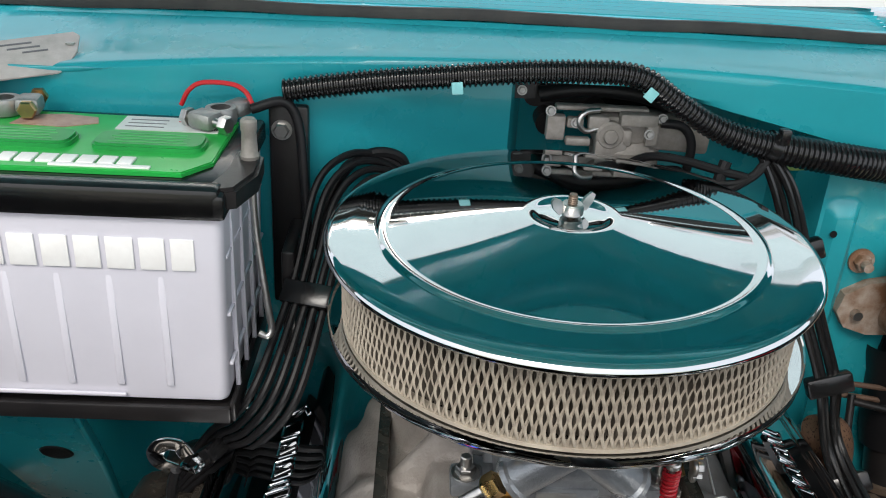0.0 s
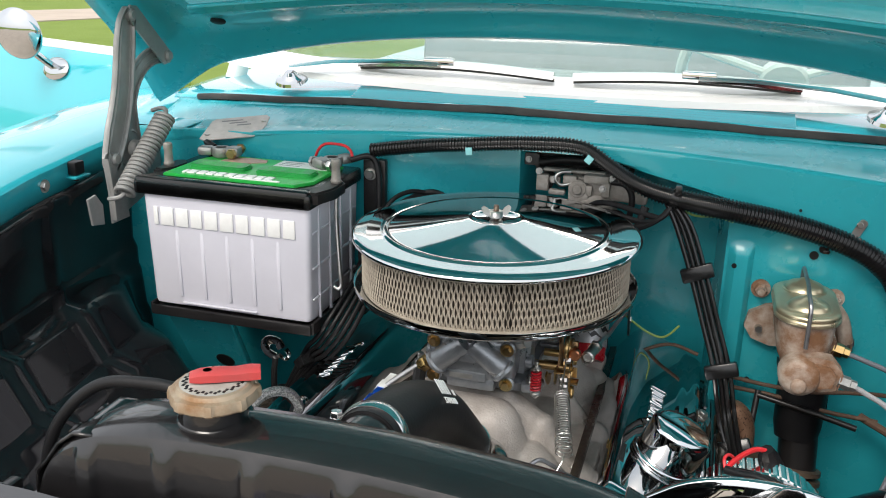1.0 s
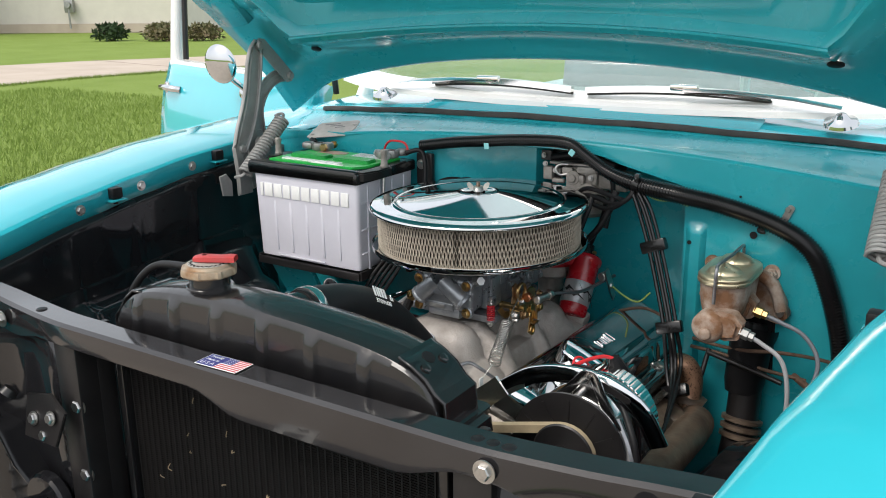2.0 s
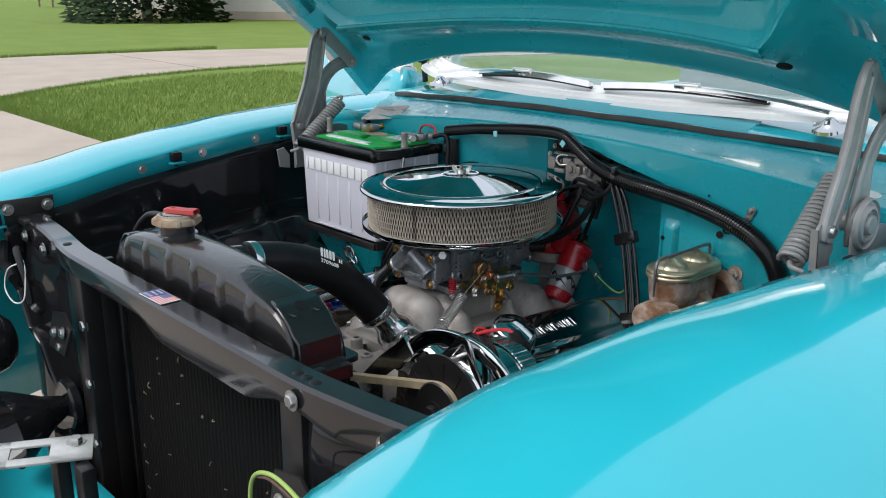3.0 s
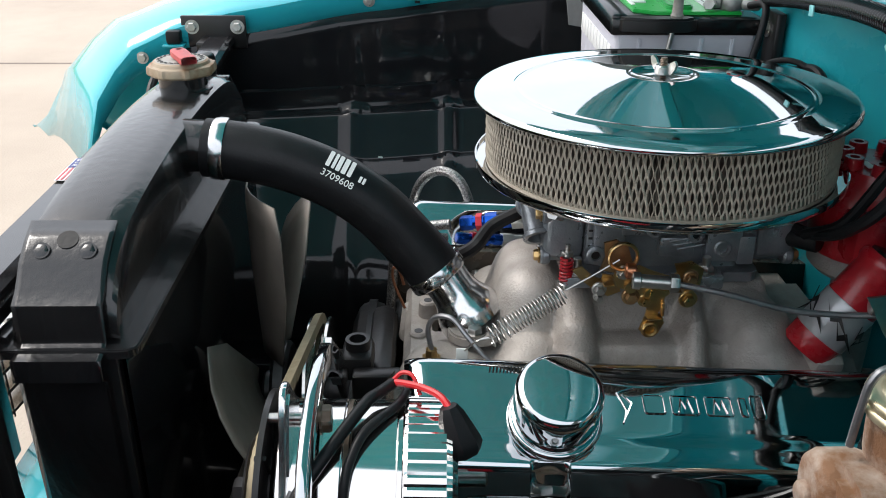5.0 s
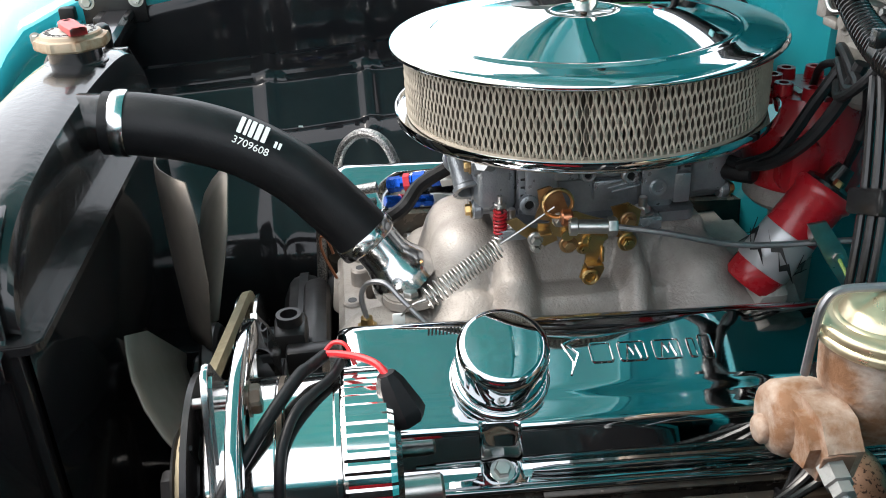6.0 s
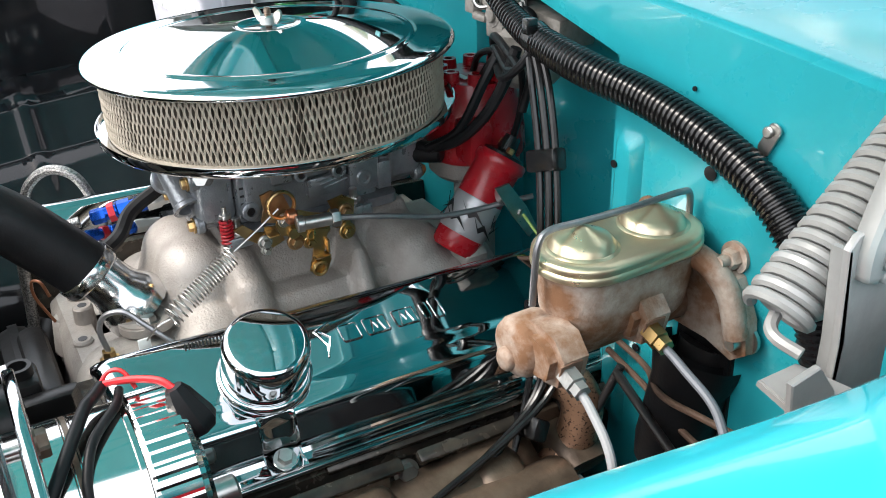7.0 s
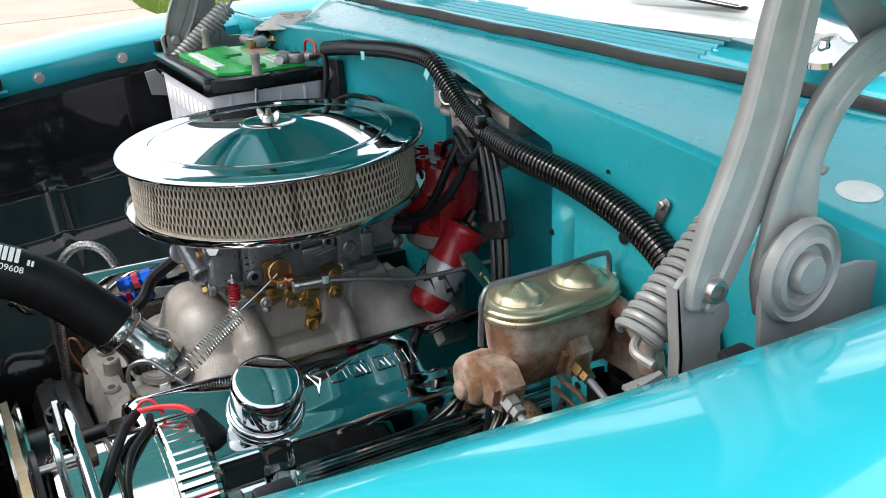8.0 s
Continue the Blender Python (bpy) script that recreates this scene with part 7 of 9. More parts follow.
# clamps on the posts
for x, y, a, lab in ((-0.468, 0.150, 8, "worn lead battery clamp on its post"), (-0.285, 0.150, -118, "worn lead battery clamp with a red lead")):
    c = thing("battery_clamp", (x, y, 0.988), lab, "battery clamp", "battery clamps")
    m = T(x, y, 0.9875) @ pose(0, 0, 0, 0, 0, a)
    bm = B()
    lathe(bm, [(0.0085, 0), (0.0130, 0), (0.0140, 0.003), (0.0140, 0.011), (0.0130, 0.014), (0.0085, 0.014)], m, 24)
    box(bm, (0.020, 0, 0.008), (0.02, 0.024, 0.015), m, 0.004)
    box(bm, (-0.024, 0.0, 0.008), (0.024, 0.020, 0.014), m, 0.005)
    part("clamp_body", bm, POTMETAL, c)
    bm = B()
    cyl(bm, m @ Vector((0.022, -0.020, 0.008)), m.to_3x3() @ Vector((0, 1, 0)), 0.004, 0.042, 12)
    hexbolt(bm, m @ Vector((0.022, 0.020, 0.008)), m.to_3x3() @ Vector((0, 1, 0)), 0.008, 0.007)
    hexbolt(bm, m @ Vector((0.022, -0.014, 0.008)), m.to_3x3() @ Vector((0, -1, 0)), 0.008, 0.007)
    part("clamp_bolt", bm, GOLD if x < -0.4 else STEEL, c)
# hold-down frame: hooked rods with tall nuts
hdn = thing("battery_hold_down", (-0.26, 0.05, 0.98), "black hold-down bar with hooked steel rods", "hold-down")
bm = B()
prism(bm, [(-0.275, -0.002), (-0.246, 0.010), (-0.236, 0.045), (-0.238, 0.085), (-0.250, 0.10), (-0.262, 0.09), (-0.256, 0.045), (-0.265, 0.02)], 0.016, T(0, 0, 0.968), 0.003)
part("corner_bar", bm, SATIN, hdn)
bm = B()
prism(bm, [(-0.528, 0.06), (-0.512, 0.055), (-0.500, 0.075), (-0.500, 0.11), (-0.512, 0.125), (-0.528, 0.12)], 0.016, T(0, 0, 0.968), 0.003)
part("corner_bar", bm, SATIN, hdn)
for x, y in ((-0.247, 0.074), (-0.518, 0.085)):
    bm = B()
    tube(bm, [(x, y, 1.0), (x + 0.004, y - 0.010, 0.93), (x + 0.014, y - 0.024, 0.865), (x + 0.017, y - 0.027, 0.846), (x + 0.014, y - 0.030, 0.839), (x + 0.007, y - 0.030, 0.842)], 0.0030, 10, 6)
    r_ = part("rod", bm, STEEL, hdn, "hooked steel rod")
    bm = B()
    lathe(bm, [(0, 0), (0.0072, 0), (0.0080, 0.003), (0.0066, 0.005), (0.0058, 0.022), (0.0066, 0.024), (0.0066, 0.031), (0.005, 0.033), (0, 0.033)], T(x, y, 0.984), 20)
    part("tall_nut", bm, GRIMY, r_)
# tray, side bracket
tr = thing("battery_tray", (-0.381, 0.09, 0.775), "black steel tray under the battery", "battery tray")
bm = B()
box(bm, ((BX0 + BX1) / 2, 0.092, 0.788), (0.250, 0.176, 0.005), None, 0.001)
part("pan", bm, SATIN, tr)
for c_, s_ in ((((BX0 + BX1) / 2, 0.003, 0.788), (0.252, 0.006, 0.015)), ((BX1 - 0.0005, 0.092, 0.789), (0.005, 0.176, 0.018)), ((BX0 + 0.0005, 0.092, 0.789), (0.005, 0.176, 0.018))):
    bm = B()
    box(bm, c_, s_, None, 0.002)
    part("tray_lip", bm, SATIN, tr)
bm = B()
box(bm, (-0.232, 0.188, 0.895), (0.036, 0.012, 0.20), pose(0, 0, 0), 0.003)
box(bm, (-0.225, 0.15, 0.83), (0.012, 0.08, 0.11), None, 0.003)
part("upright", bm, SATIN, tr)
bm = B()
hexbolt(bm, (-0.238, 0.182, 0.973), (0, -1, 0), 0.0072, 0.007, 0.0095)
part("bolt", bm, STEEL, tr)
# battery cables
bm = B()
tube(bm, [(-0.262, 0.165, 0.996), (-0.235, 0.172, 1.002), (-0.222, 0.170, 0.985), (-0.216, 0.160, 0.94), (-0.210, 0.14, 0.86), (-0.205, 0.11, 0.79)], 0.0045, 10, 8)
solo("battery_cable", bm, RUBBER, (-0.22, 0.17, 0.95), "black battery cable dropping behind the tray", "cable")
bm = B()
tube(bm, [(-0.262, 0.172, 0.999), (-0.268, 0.176, 1.008), (-0.280, 0.178, 1.014), (-0.306, 0.179, 1.014), (-0.319, 0.180, 1.006), (-0.327, 0.182, 0.992)], 0.0022, 8, 8)
solo("battery_lead", bm, REDWIRE, (-0.27, 0.18, 1.01), "thin red lead looped at the battery clamp", "cable")
bm = B()
tube(bm, [(-0.485, 0.160, 0.998), (-0.505, 0.172, 1.002), (-0.515, 0.19, 0.998), (-0.51, 0.20, 0.97), (-0.50, 0.20, 0.9)], 0.0052, 10, 6)
solo("ground_cable", bm, RUBBER, (-0.5, 0.18, 1.0), "black ground cable behind the battery", "cable")

# ---- wiring loom along the firewall ----
LOOM = [(-0.235, 0.178, 1.010), (-0.20, 0.178, 1.016), (-0.15, 0.176, 1.024), (-0.095, 0.176, 1.030), (-0.03, 0.176, 1.037), (0.025, 0.175, 1.0405), (0.062, 0.174, 1.041), (0.085, 0.174, 1.036), (0.112, 0.174, 1.019), (0.148, 0.173, 0.998), (0.185, 0.169, 0.986), (0.230, 0.165, 0.979), (0.28, 0.164, 0.973), (0.34, 0.176, 0.962), (0.40, 0.182, 0.947), (0.442, 0.183, 0.932), (0.472, 0.182, 0.915), (0.498, 0.182, 0.885), (0.528, 0.182, 0.808), (0.545, 0.184, 0.728), (0.548, 0.19, 0.62), (0.54, 0.20, 0.50)]
lm = thing("wiring_loom", (0.2, 0.18, 0.98), "thick black corrugated loom clipped along the firewall", "wiring loom")
P = curve(LOOM, 48)
# even spacing along the loom
D = [0.0]
for a_, b_ in zip(P, P[1:]):
    D.append(D[-1] + (b_ - a_).length)
step = 0.0012
pts, j = [], 0
for k in range(int(D[-1] / step)):
    d = k * step
    while D[j + 1] < d:
        j += 1
    pts.append(P[j].lerp(P[j + 1], (d - D[j]) / max(1e-9, D[j + 1] - D[j])))


def loom_ring(i):
    d = i * step
    r = 0.0098 + 0.0046 * sstep(0.36, 0.52, d)
    return ring(r + (-0.0010, 0.0010, 0.0010, -0.0010)[i % 4], 14)


bm = B()
sweep(bm, pts, loom_ring)
part("corrugated_tube", bm, PLASTIC, lm, "", 34)
for (x, y, z), a in (((-0.083, 0.1755, 1.0315), 6), ((0.092, 0.1740, 1.0325), -35)):
    bm = B()
    lathe(bm, [(0.0112, -0.003), (0.0118, -0.003), (0.0118, 0.003), (0.0112, 0.003)], axm((x, y, z), (math.cos(radians(a)), 0, math.sin(radians(a)))), 24, -120, 20)
    box(bm, (0, -0.0115, -0.008), (0.010, 0.002, 0.011), T(x, y, z) @ pose(0, 0, 0, 0, -a, 0), 0.0008)
    part("strap", bm, TAPE, lm, "pale blue metal strap")
bm = B()
lathe(bm, [(0.0125, -0.005), (0.0142, -0.005), (0.0142, 0.005), (0.0125, 0.005)], axm((0.205, 0.167, 0.983), (0.9, 0, -0.3)), 20)
box(bm, (0.210, 0.156, 0.996), (0.009, 0.012, 0.014), None, 0.002)
part("cable_tie", bm, PLASTIC, lm)
bm = B()
prism(bm, rrect(0.011, 0.026, 0.004, 3), 0.0016, axm((0.443, 0.1945, 0.957), (0, -1, 0), (0.4, 0, 0.9)), 0.0004)
pc = part("p_clip", bm, STEEL, lm, "steel p-clip")
bm = B()
cyl(bm, (0.4425, 0.193, 0.9625), (0, -1, 0), 0.0044, 0.003, 16, 0.001)
part("screw", bm, STEEL, pc)
bm = B()
cyl(bm, (0.404, 0.197, 0.924), (0, -1, 0), 0.0062, 0.004, 12, 0.001)
box(bm, (0.407, 0.193, 0.921), (0.009, 0.004, 0.005), None, 0.001)
part("fir_clip", bm, PLASTIC, lm, "black push clip")

# ---- wiper motor in the recess ----
wm = thing("wiper_motor", (0.06, 0.22, 0.97), "dirty grey die-cast wiper motor in the firewall recess", "wiper motor")
bm = B()
box(bm, (0.056, 0.214, 0.984), (0.112, 0.046, 0.030), pose(0, 0, 0, 0, 3), 0.004)
part("gear_case", bm, GRIMY, wm)
for c_, s_ in (((0.012, 0.192, 0.984), (0.018, 0.012, 0.024)), ((0.030, 0.190, 0.990), (0.016, 0.010, 0.010)), ((0.052, 0.189, 0.992), (0.020, 0.012, 0.012)), ((0.090, 0.188, 0.996), (0.036, 0.014, 0.012)), ((0.104, 0.188, 0.982), (0.012, 0.012, 0.022)), ((0.066, 0.190, 0.966), (0.030, 0.016, 0.020)), ((0.056, 0.200, 1.002), (0.090, 0.012, 0.005)), ((0.080, 0.187, 0.978), (0.010, 0.010, 0.016)), ((0.034, 0.188, 0.972), (0.024, 0.010, 0.008))):
    bm = B()
    box(bm, c_, s_, None, 0.0022)
    part("lug", bm, GRIMY, wm)
bm = B()
cyl(bm, (0.064, 0.193, 0.980), (0, -1, 0), 0.0135, 0.012, 24, 0.002)
part("cover_disc", bm, GRIMY, wm)
bm = B()
cyl(bm, (0.064, 0.181, 0.980), (0, -1, 0), 0.007, 0.004, 20, 0.001)
part("cover_boss", bm, GRIMY, wm)
bm = B()
cyl(bm, (0.085, 0.212, 0.972), (0.05, 0.02, -1), 0.034, 0.062, 32, 0.008)
part("motor_can", bm, GRIMY, wm)
bm = B()
tube(bm, [(0.052, 0.186, 0.986), (0.040, 0.182, 0.984), (0.033, 0.180, 0.990), (0.033, 0.180, 0.998), (0.040, 0.183, 1.003), (0.052, 0.188, 1.003)], 0.0026, 10, 6)
part("bent_pipe", bm, STEEL, wm)
for x, y, z in ((-0.018, 0.232, 1.007), (0.006, 0.190, 1.000), (0.112, 0.186, 0.998), (0.100, 0.180, 0.984), (0.030, 0.184, 0.991)):
    bm = B()
    hexbolt(bm, (x, y, z), (0, -1, 0.2), 0.0036, 0.004, 0.005)
    part("screw", bm, POTMETAL, wm)
bm = B()
prism(bm, rrect(0.030, 0.018, 0.004, 3), 0.004, axm((-0.018, 0.238, 1.007), (0, -1, 0)), 0.001)
part("mounting_tab", bm, SATIN, wm)
# plain black tube under the recess's upper edge
bm = B()
tube(bm, [(0.0, 0.232, 1.004), (0.04, 0.226, 1.012), (0.09, 0.222, 1.012), (0.13, 0.22, 1.002)], 0.008, 10, 6)
part("black_tube", bm, RUBBER, wm)
bm = B()
tube(bm, [(0.112, 0.186, 0.994), (0.132, 0.182, 0.992), (0.142, 0.180, 0.975), (0.140, 0.178, 0.94), (0.135, 0.17, 0.90)], 0.0045, 10, 8)
part("vacuum_hose", bm, RUBBER, wm)

bm = B()
prism(bm, rrect(0.150, 0.036, 0.012, 4), 0.004, axm((0.062, 0.2600, 1.002), (0, -1, 0), (0, 0, 1)), 0.001)
for x, z in ((0.01, 0.975), (0.06, 0.985), (0.11, 0.975)):
    cyl(bm, (x, 0.2560, z), (0, -1, 0), 0.012, 0.026, 16)
part("mounting_plate", bm, SATIN, wm, "black mounting plate")
wm.location += Vector((0.004, 0.030, -0.009))

# ---- distributor and coil ----
ds = thing("distributor", (0.035, 0.225, 0.78), "red-capped distributor behind the air cleaner", "distributor")
DX, DY = 0.030, 0.212
bm = B()
cyl(bm, (DX, DY, 0.66), (0, 0, 1), 0.024, 0.14, 24, 0.004)
cyl(bm, (DX, DY, 0.79), (0, 0, 1), 0.052, 0.03, 36, 0.006)
part("housing", bm, ALU, ds)
bm = B()
lathe(bm, [(0.056, 0.0), (0.058, 0.004), (0.056, 0.035), (0.052, 0.06), (0.046, 0.078), (0.044, 0.086), (0.0, 0.088)], T(DX, DY, 0.815), 36)
box(bm, (DX + 0.045, DY - 0.03, 0.845), (0.04, 0.03, 0.05), None, 0.008)
capd = part("cap", bm, RED, ds, "red distributor cap")
for k in range(8):
    a = 2 * math.pi * k / 8 + 0.3
    bm = B()
    lathe(bm, [(0.0045, 0.012), (0.0085, 0.012), (0.0095, 0.0), (0.0, -0.002)], T(DX + 0.036 * math.cos(a), DY + 0.036 * math.sin(a), 0.900), 16)
    part("tower", bm, RED, capd)
bm = B()
box(bm, (DX + 0.01, DY - 0.02, 0.9035), (0.018, 0.007, 0.0008), pose(0, 0, 0))
part("maker_bar", bm, WHITEPRINT, capd)
cl = thing("ignition_coil", (0.115, 0.17, 0.76), "red and chrome canister ignition coil", "ignition coil")
c0, c1 = Vector((0.108, 0.134, 0.742)), Vector((0.106, 0.202, 0.836))
cd = (c1 - c0).normalized()
L = (c1 - c0).length
bm = B()
lathe(bm, [(0, 0.0), (0.0225, 0.0), (0.0255, 0.004), (0.0255, 0.020), (0, 0.020)], axm(c0, cd), 32)
part("base_can", bm, RED, cl, "red lower end of the can")
# silver band, its grey lowered to carry the shade round the coil
bm = B()
lathe(bm, [(0.0255, 0.020), (0.0262, 0.021), (0.0262, 0.060), (0.0258, 0.061), (0.0255, 0.061)], axm(c0, cd), 32)
part("silver_label", bm, mat("silver_label", (0.46, 0.46, 0.47), (0.38, 0.38, 0.39), rough=0.30, metal=0.4), cl, "silver label band toned down for shade")
bm = B()
for k in range(10):
    a = math.pi * 0.2 * k
    m = axm(c0, cd)
    prism(bm, [(-0.006, -0.012), (0.001, -0.004), (-0.003, 0.0), (0.006, 0.012), (0.001, 0.002), (0.004, -0.002)], 0.0004, m @ Matrix.Rotation(a, 4, "Z") @ T(0.0263, 0, 0.045 - 0.010 * (k % 2)) @ pose(0, 0, 0, 0, 90, 0) @ Matrix.Scale(1.5, 4))
part("dark_mark", bm, SATIN, cl, "black zigzag print")
bm = B()
lathe(bm, [(0.0256, 0.059), (0.0256, L - 0.018), (0.0285, L - 0.014), (0.0285, L - 0.007), (0.0262, L - 0.004), (0.0245, L - 0.004), (0.0235, L - 0.007), (0, L - 0.007)], axm(c0, cd), 32)
part("red_top", bm, RED, cl, "red coil top")
bm = B()
lathe(bm, [(0, -0.004), (0.0238, -0.004), (0.0225, 0.002), (0.011, 0.006), (0.0085, 0.022), (0, 0.022)], axm(c1 - cd * 0.003, cd), 24)
part("tower", bm, PLASTIC, cl)
bm = B()
hexbolt(bm, c1 + Vector((0.014, -0.004, 0.004)), cd, 0.0045, 0.006)
hexbolt(bm, c1 + Vector((-0.014, 0.006, 0.004)), cd, 0.0045, 0.006)
part("terminal", bm, GOLD, cl)
bm = B()
box(bm, (0, 0, 0), (0.05, 0.03, 0.05), pose(0.105, 0.150, 0.728, 0, 20), 0.008)
part("mount", bm, ALU, cl)

# ---- ignition leads ----
def lead(name, pts, r, label, material=RUBBER, per=8, cat="cable", group=""):
    bm = B()
    tube(bm, pts, r, 9, per)
    return solo(name, bm, material, pts[0], label, cat, group)


for k in range(4):
    dx, dy = 0.0068 * (k - 1.5), 0.004 * (k % 2)
    lead("spark_plug_lead", [(0.20 + dx * 0.6, 0.165 + dy, 0.978), (0.222 + dx, 0.158 + dy, 0.945), (0.246 + dx, 0.150 + dy, 0.886), (0.270 + dx, 0.136 + dy, 0.82), (0.291 + dx, 0.118 + dy, 0.762), (0.308 + dx, 0.098 + dy, 0.69), (0.335 + dx, 0.06 - 0.05 * k, 0.635), (0.350, 0.03 - 0.075 * k, 0.60), (0.325, 0.0 - 0.085 * k, 0.585)], 0.0034, "black spark plug lead strapped down the firewall", PLASTIC, group="spark plug leads")
for x, y, z, d in ((0.246, 0.150, 0.886, (0.35, -0.15, -0.9)), (0.291, 0.118, 0.762, (0.28, -0.25, -0.9)), (0.318, 0.085, 0.668, (0.3, -0.5, -0.7))):
    bm = B()
    box(bm, (0, 0, 0), (0.044, 0.015, 0.020), axm((x, y, z), d, (0, 1, 0)), 0.003)
    solo("lead_separator", bm, PLASTIC, (x, y, z), "black plastic lead separator block", "wire separator", "lead separators")
for k in range(3):
    lead("distributor_lead", [(DX + 0.03, DY + 0.012 * k - 0.01, 0.905), (DX + 0.07, DY - 0.02, 0.935 + 0.012 * k), (0.155 + 0.01 * k, 0.165, 0.935 + 0.01 * k), (0.19, 0.160, 0.955), (0.205, 0.165, 0.975)], 0.0042, "black lead from the distributor cap", group="distributor leads")
lead("coil_lead", [tuple(c1 + cd * 0.018), (0.118, 0.212, 0.880), (0.132, 0.205, 0.915), (0.135, 0.195, 0.945), (0.10, 0.19, 0.945), (0.06, 0.20, 0.93), (DX, DY, 0.905)], 0.0036, "black lead looping from the coil")
lead("breather_hose", [(0.168, 0.172, 0.965), (0.158, 0.165, 0.930), (0.138, 0.155, 0.893), (0.105, 0.145, 0.862), (0.070, 0.135, 0.846), (0.035, 0.128, 0.840)], 0.0058, "black hose looping behind the air cleaner")
lead("vacuum_hose", [(0.07, 0.13, 0.845), (0.10, 0.15, 0.87), (0.115, 0.17, 0.92), (0.12, 0.185, 0.95)], 0.0052, "thin black vacuum hose")
lead("green_wire", [(0.150, 0.185, 0.80), (0.185, 0.19, 0.775), (0.21, 0.19, 0.77), (0.23, 0.19, 0.79)], 0.0016, "thin green wire at the coil", YELLOWGREEN)
lead("yellow_wire", [(0.215, 0.18, 0.965), (0.235, 0.188, 0.955), (0.262, 0.192, 0.955), (0.285, 0.192, 0.95)], 0.0016, "thin yellow-green wire under the loom", YELLOWGREEN)
lead("brown_wire", [(0.155, 0.085, 0.742), (0.165, 0.12, 0.748), (0.18, 0.16, 0.755), (0.22, 0.19, 0.76), (0.26, 0.19, 0.75)], 0.0026, "brown cloth wire over the manifold", BROWNWIRE)
# leads on the passenger side, from behind the battery to the plugs
for k in range(5):
    a, b = 0.0085 * (k - 2), 0.007 * (k - 2)
    lead("spark_plug_lead", [(-0.105, 0.200 - a * 0.5, 0.905 - b), (-0.135 + a, 0.197 - a * 0.5, 0.930 - b), (-0.165 + a, 0.184, 0.935 - b), (-0.188 + a, 0.160, 0.915 - b), (-0.200 + a, 0.118, 0.872), (-0.208 + a, 0.088, 0.842), (-0.226 + a, 0.034, 0.790 - b * 0.5), (-0.252 + a * 0.6, 0.030, 0.752 - b), (-0.279 + a * 0.4, 0.044, 0.725 - b), (-0.326, 0.068, 0.655 - b), (-0.352, 0.082, 0.600 - b)], 0.0035, "black spark plug lead under the battery", RUBBER, group="spark plug leads")
for x, y, z, d in ((-0.279, 0.044, 0.725, (-0.6, 0.28, -0.6)), (-0.206, 0.096, 0.850, (-0.2, -0.7, -0.7))):
    bm = B()
    box(bm, (0, 0, 0), (0.046, 0.016, 0.022), axm((x, y, z), d, (0, 0, 1)), 0.003)
    solo("lead_separator", bm, PLASTIC, (x, y, z), "black plastic lead separator block", "wire separator", "lead separators")
lead("black_hose", [(-0.205, 0.170, 0.86), (-0.198, 0.180, 0.90), (-0.180, 0.196, 0.934), (-0.154, 0.206, 0.946), (-0.130, 0.210, 0.940), (-0.122, 0.212, 0.915)], 0.0055, "black hose looped behind the air cleaner")
# chrome clip on the dipstick tube
dp = thing("dipstick", (-0.295, -0.03, 0.70), "chrome dipstick handle with a pinched loop", "dipstick")
dc = Vector((-0.296, -0.030, 0.768))
bm = B()
sweep(bm, curve([dc + Vector(p) for p in ((0.000, 0.0, -0.010), (-0.012, 0.0, -0.004), (-0.015, 0.0, 0.006), (-0.008, 0.0, 0.014), (0.004, 0.0, 0.013), (0.010, 0.0, 0.004))], 8), rrect(0.014, 0.0022, 0.001, 2), up=(0, 1, 0.2))
part("loop", bm, CHROME, dp)
bm = B()
tube(bm, [dc + Vector((0.004, 0, -0.006)), dc + Vector((0.014, 0.002, -0.012)), dc + Vector((0.020, 0.0, -0.004)), dc + Vector((0.016, 0.0, 0.004))], 0.0030, 8, 6)
part("finger_hook", bm, CHROME, dp)
bm = B()
tube(bm, [dc + Vector((0, 0, -0.010)), (-0.305, -0.020, 0.72), (-0.315, 0.0, 0.62)], 0.0045, 8, 6)
part("tube", bm, SATIN, dp)

# ---- fuel line with blue fittings, braided hoses ----
fl = thing("fuel_line", (-0.02, -0.19, 0.80), "fuel line with blue and red anodised fittings", "fuel line")
bm = B()
tube(bm, [(-0.053, -0.119, 0.828), (-0.078, -0.119, 0.808), (-0.104, -0.122, 0.786)], 0.0050, 10, 5)
part("steel_tube", bm, STEEL, fl)
q0, q1 = Vector((-0.105, -0.124, 0.784)), Vector((-0.118, -0.198, 0.773))
qd = (q1 - q0).normalized()
bm = B()
for s_, r in ((0.0, 0.0088), (0.020, 0.0102), (0.048, 0.0088)):
    lathe(bm, [(0, 0), (r, 0.001), (r, 0.014), (r * 0.8, 0.016), (0, 0.016)], axm(q0 + qd * s_, qd), 6)
lathe(bm, [(0.0074, 0.0), (0.0074, 0.062)], axm(q0, qd), 20)
part("blue_fitting", bm, BLUE, fl, "blue anodised fitting")
bm = B()
lathe(bm, [(0, -0.028), (0.0085, -0.028), (0.0088, -0.012), (0.0105, -0.010), (0.0105, 0.004), (0, 0.005)], axm(q0, qd), 6)
part("steel_nut", bm, LABELWHITE, fl, "pale steel union nut")
bm = B()
lathe(bm, [(0, 0), (0.0095, 0), (0.0095, 0.008), (0.007, 0.012), (0, 0.012)], axm((-0.051, -0.118, 0.829), (-0.6, 0, -0.5)), 6)
part("brass_fitting", bm, GOLD, fl, "brass inlet fitting")
bm = B()
lathe(bm, [(0, 0), (0.0104, 0), (0.0104, 0.007), (0, 0.007)], axm(q0 + qd * 0.038, qd), 6)
part("red_collar", bm, RED_BOX, fl, "red anodised collar")
bm = B()
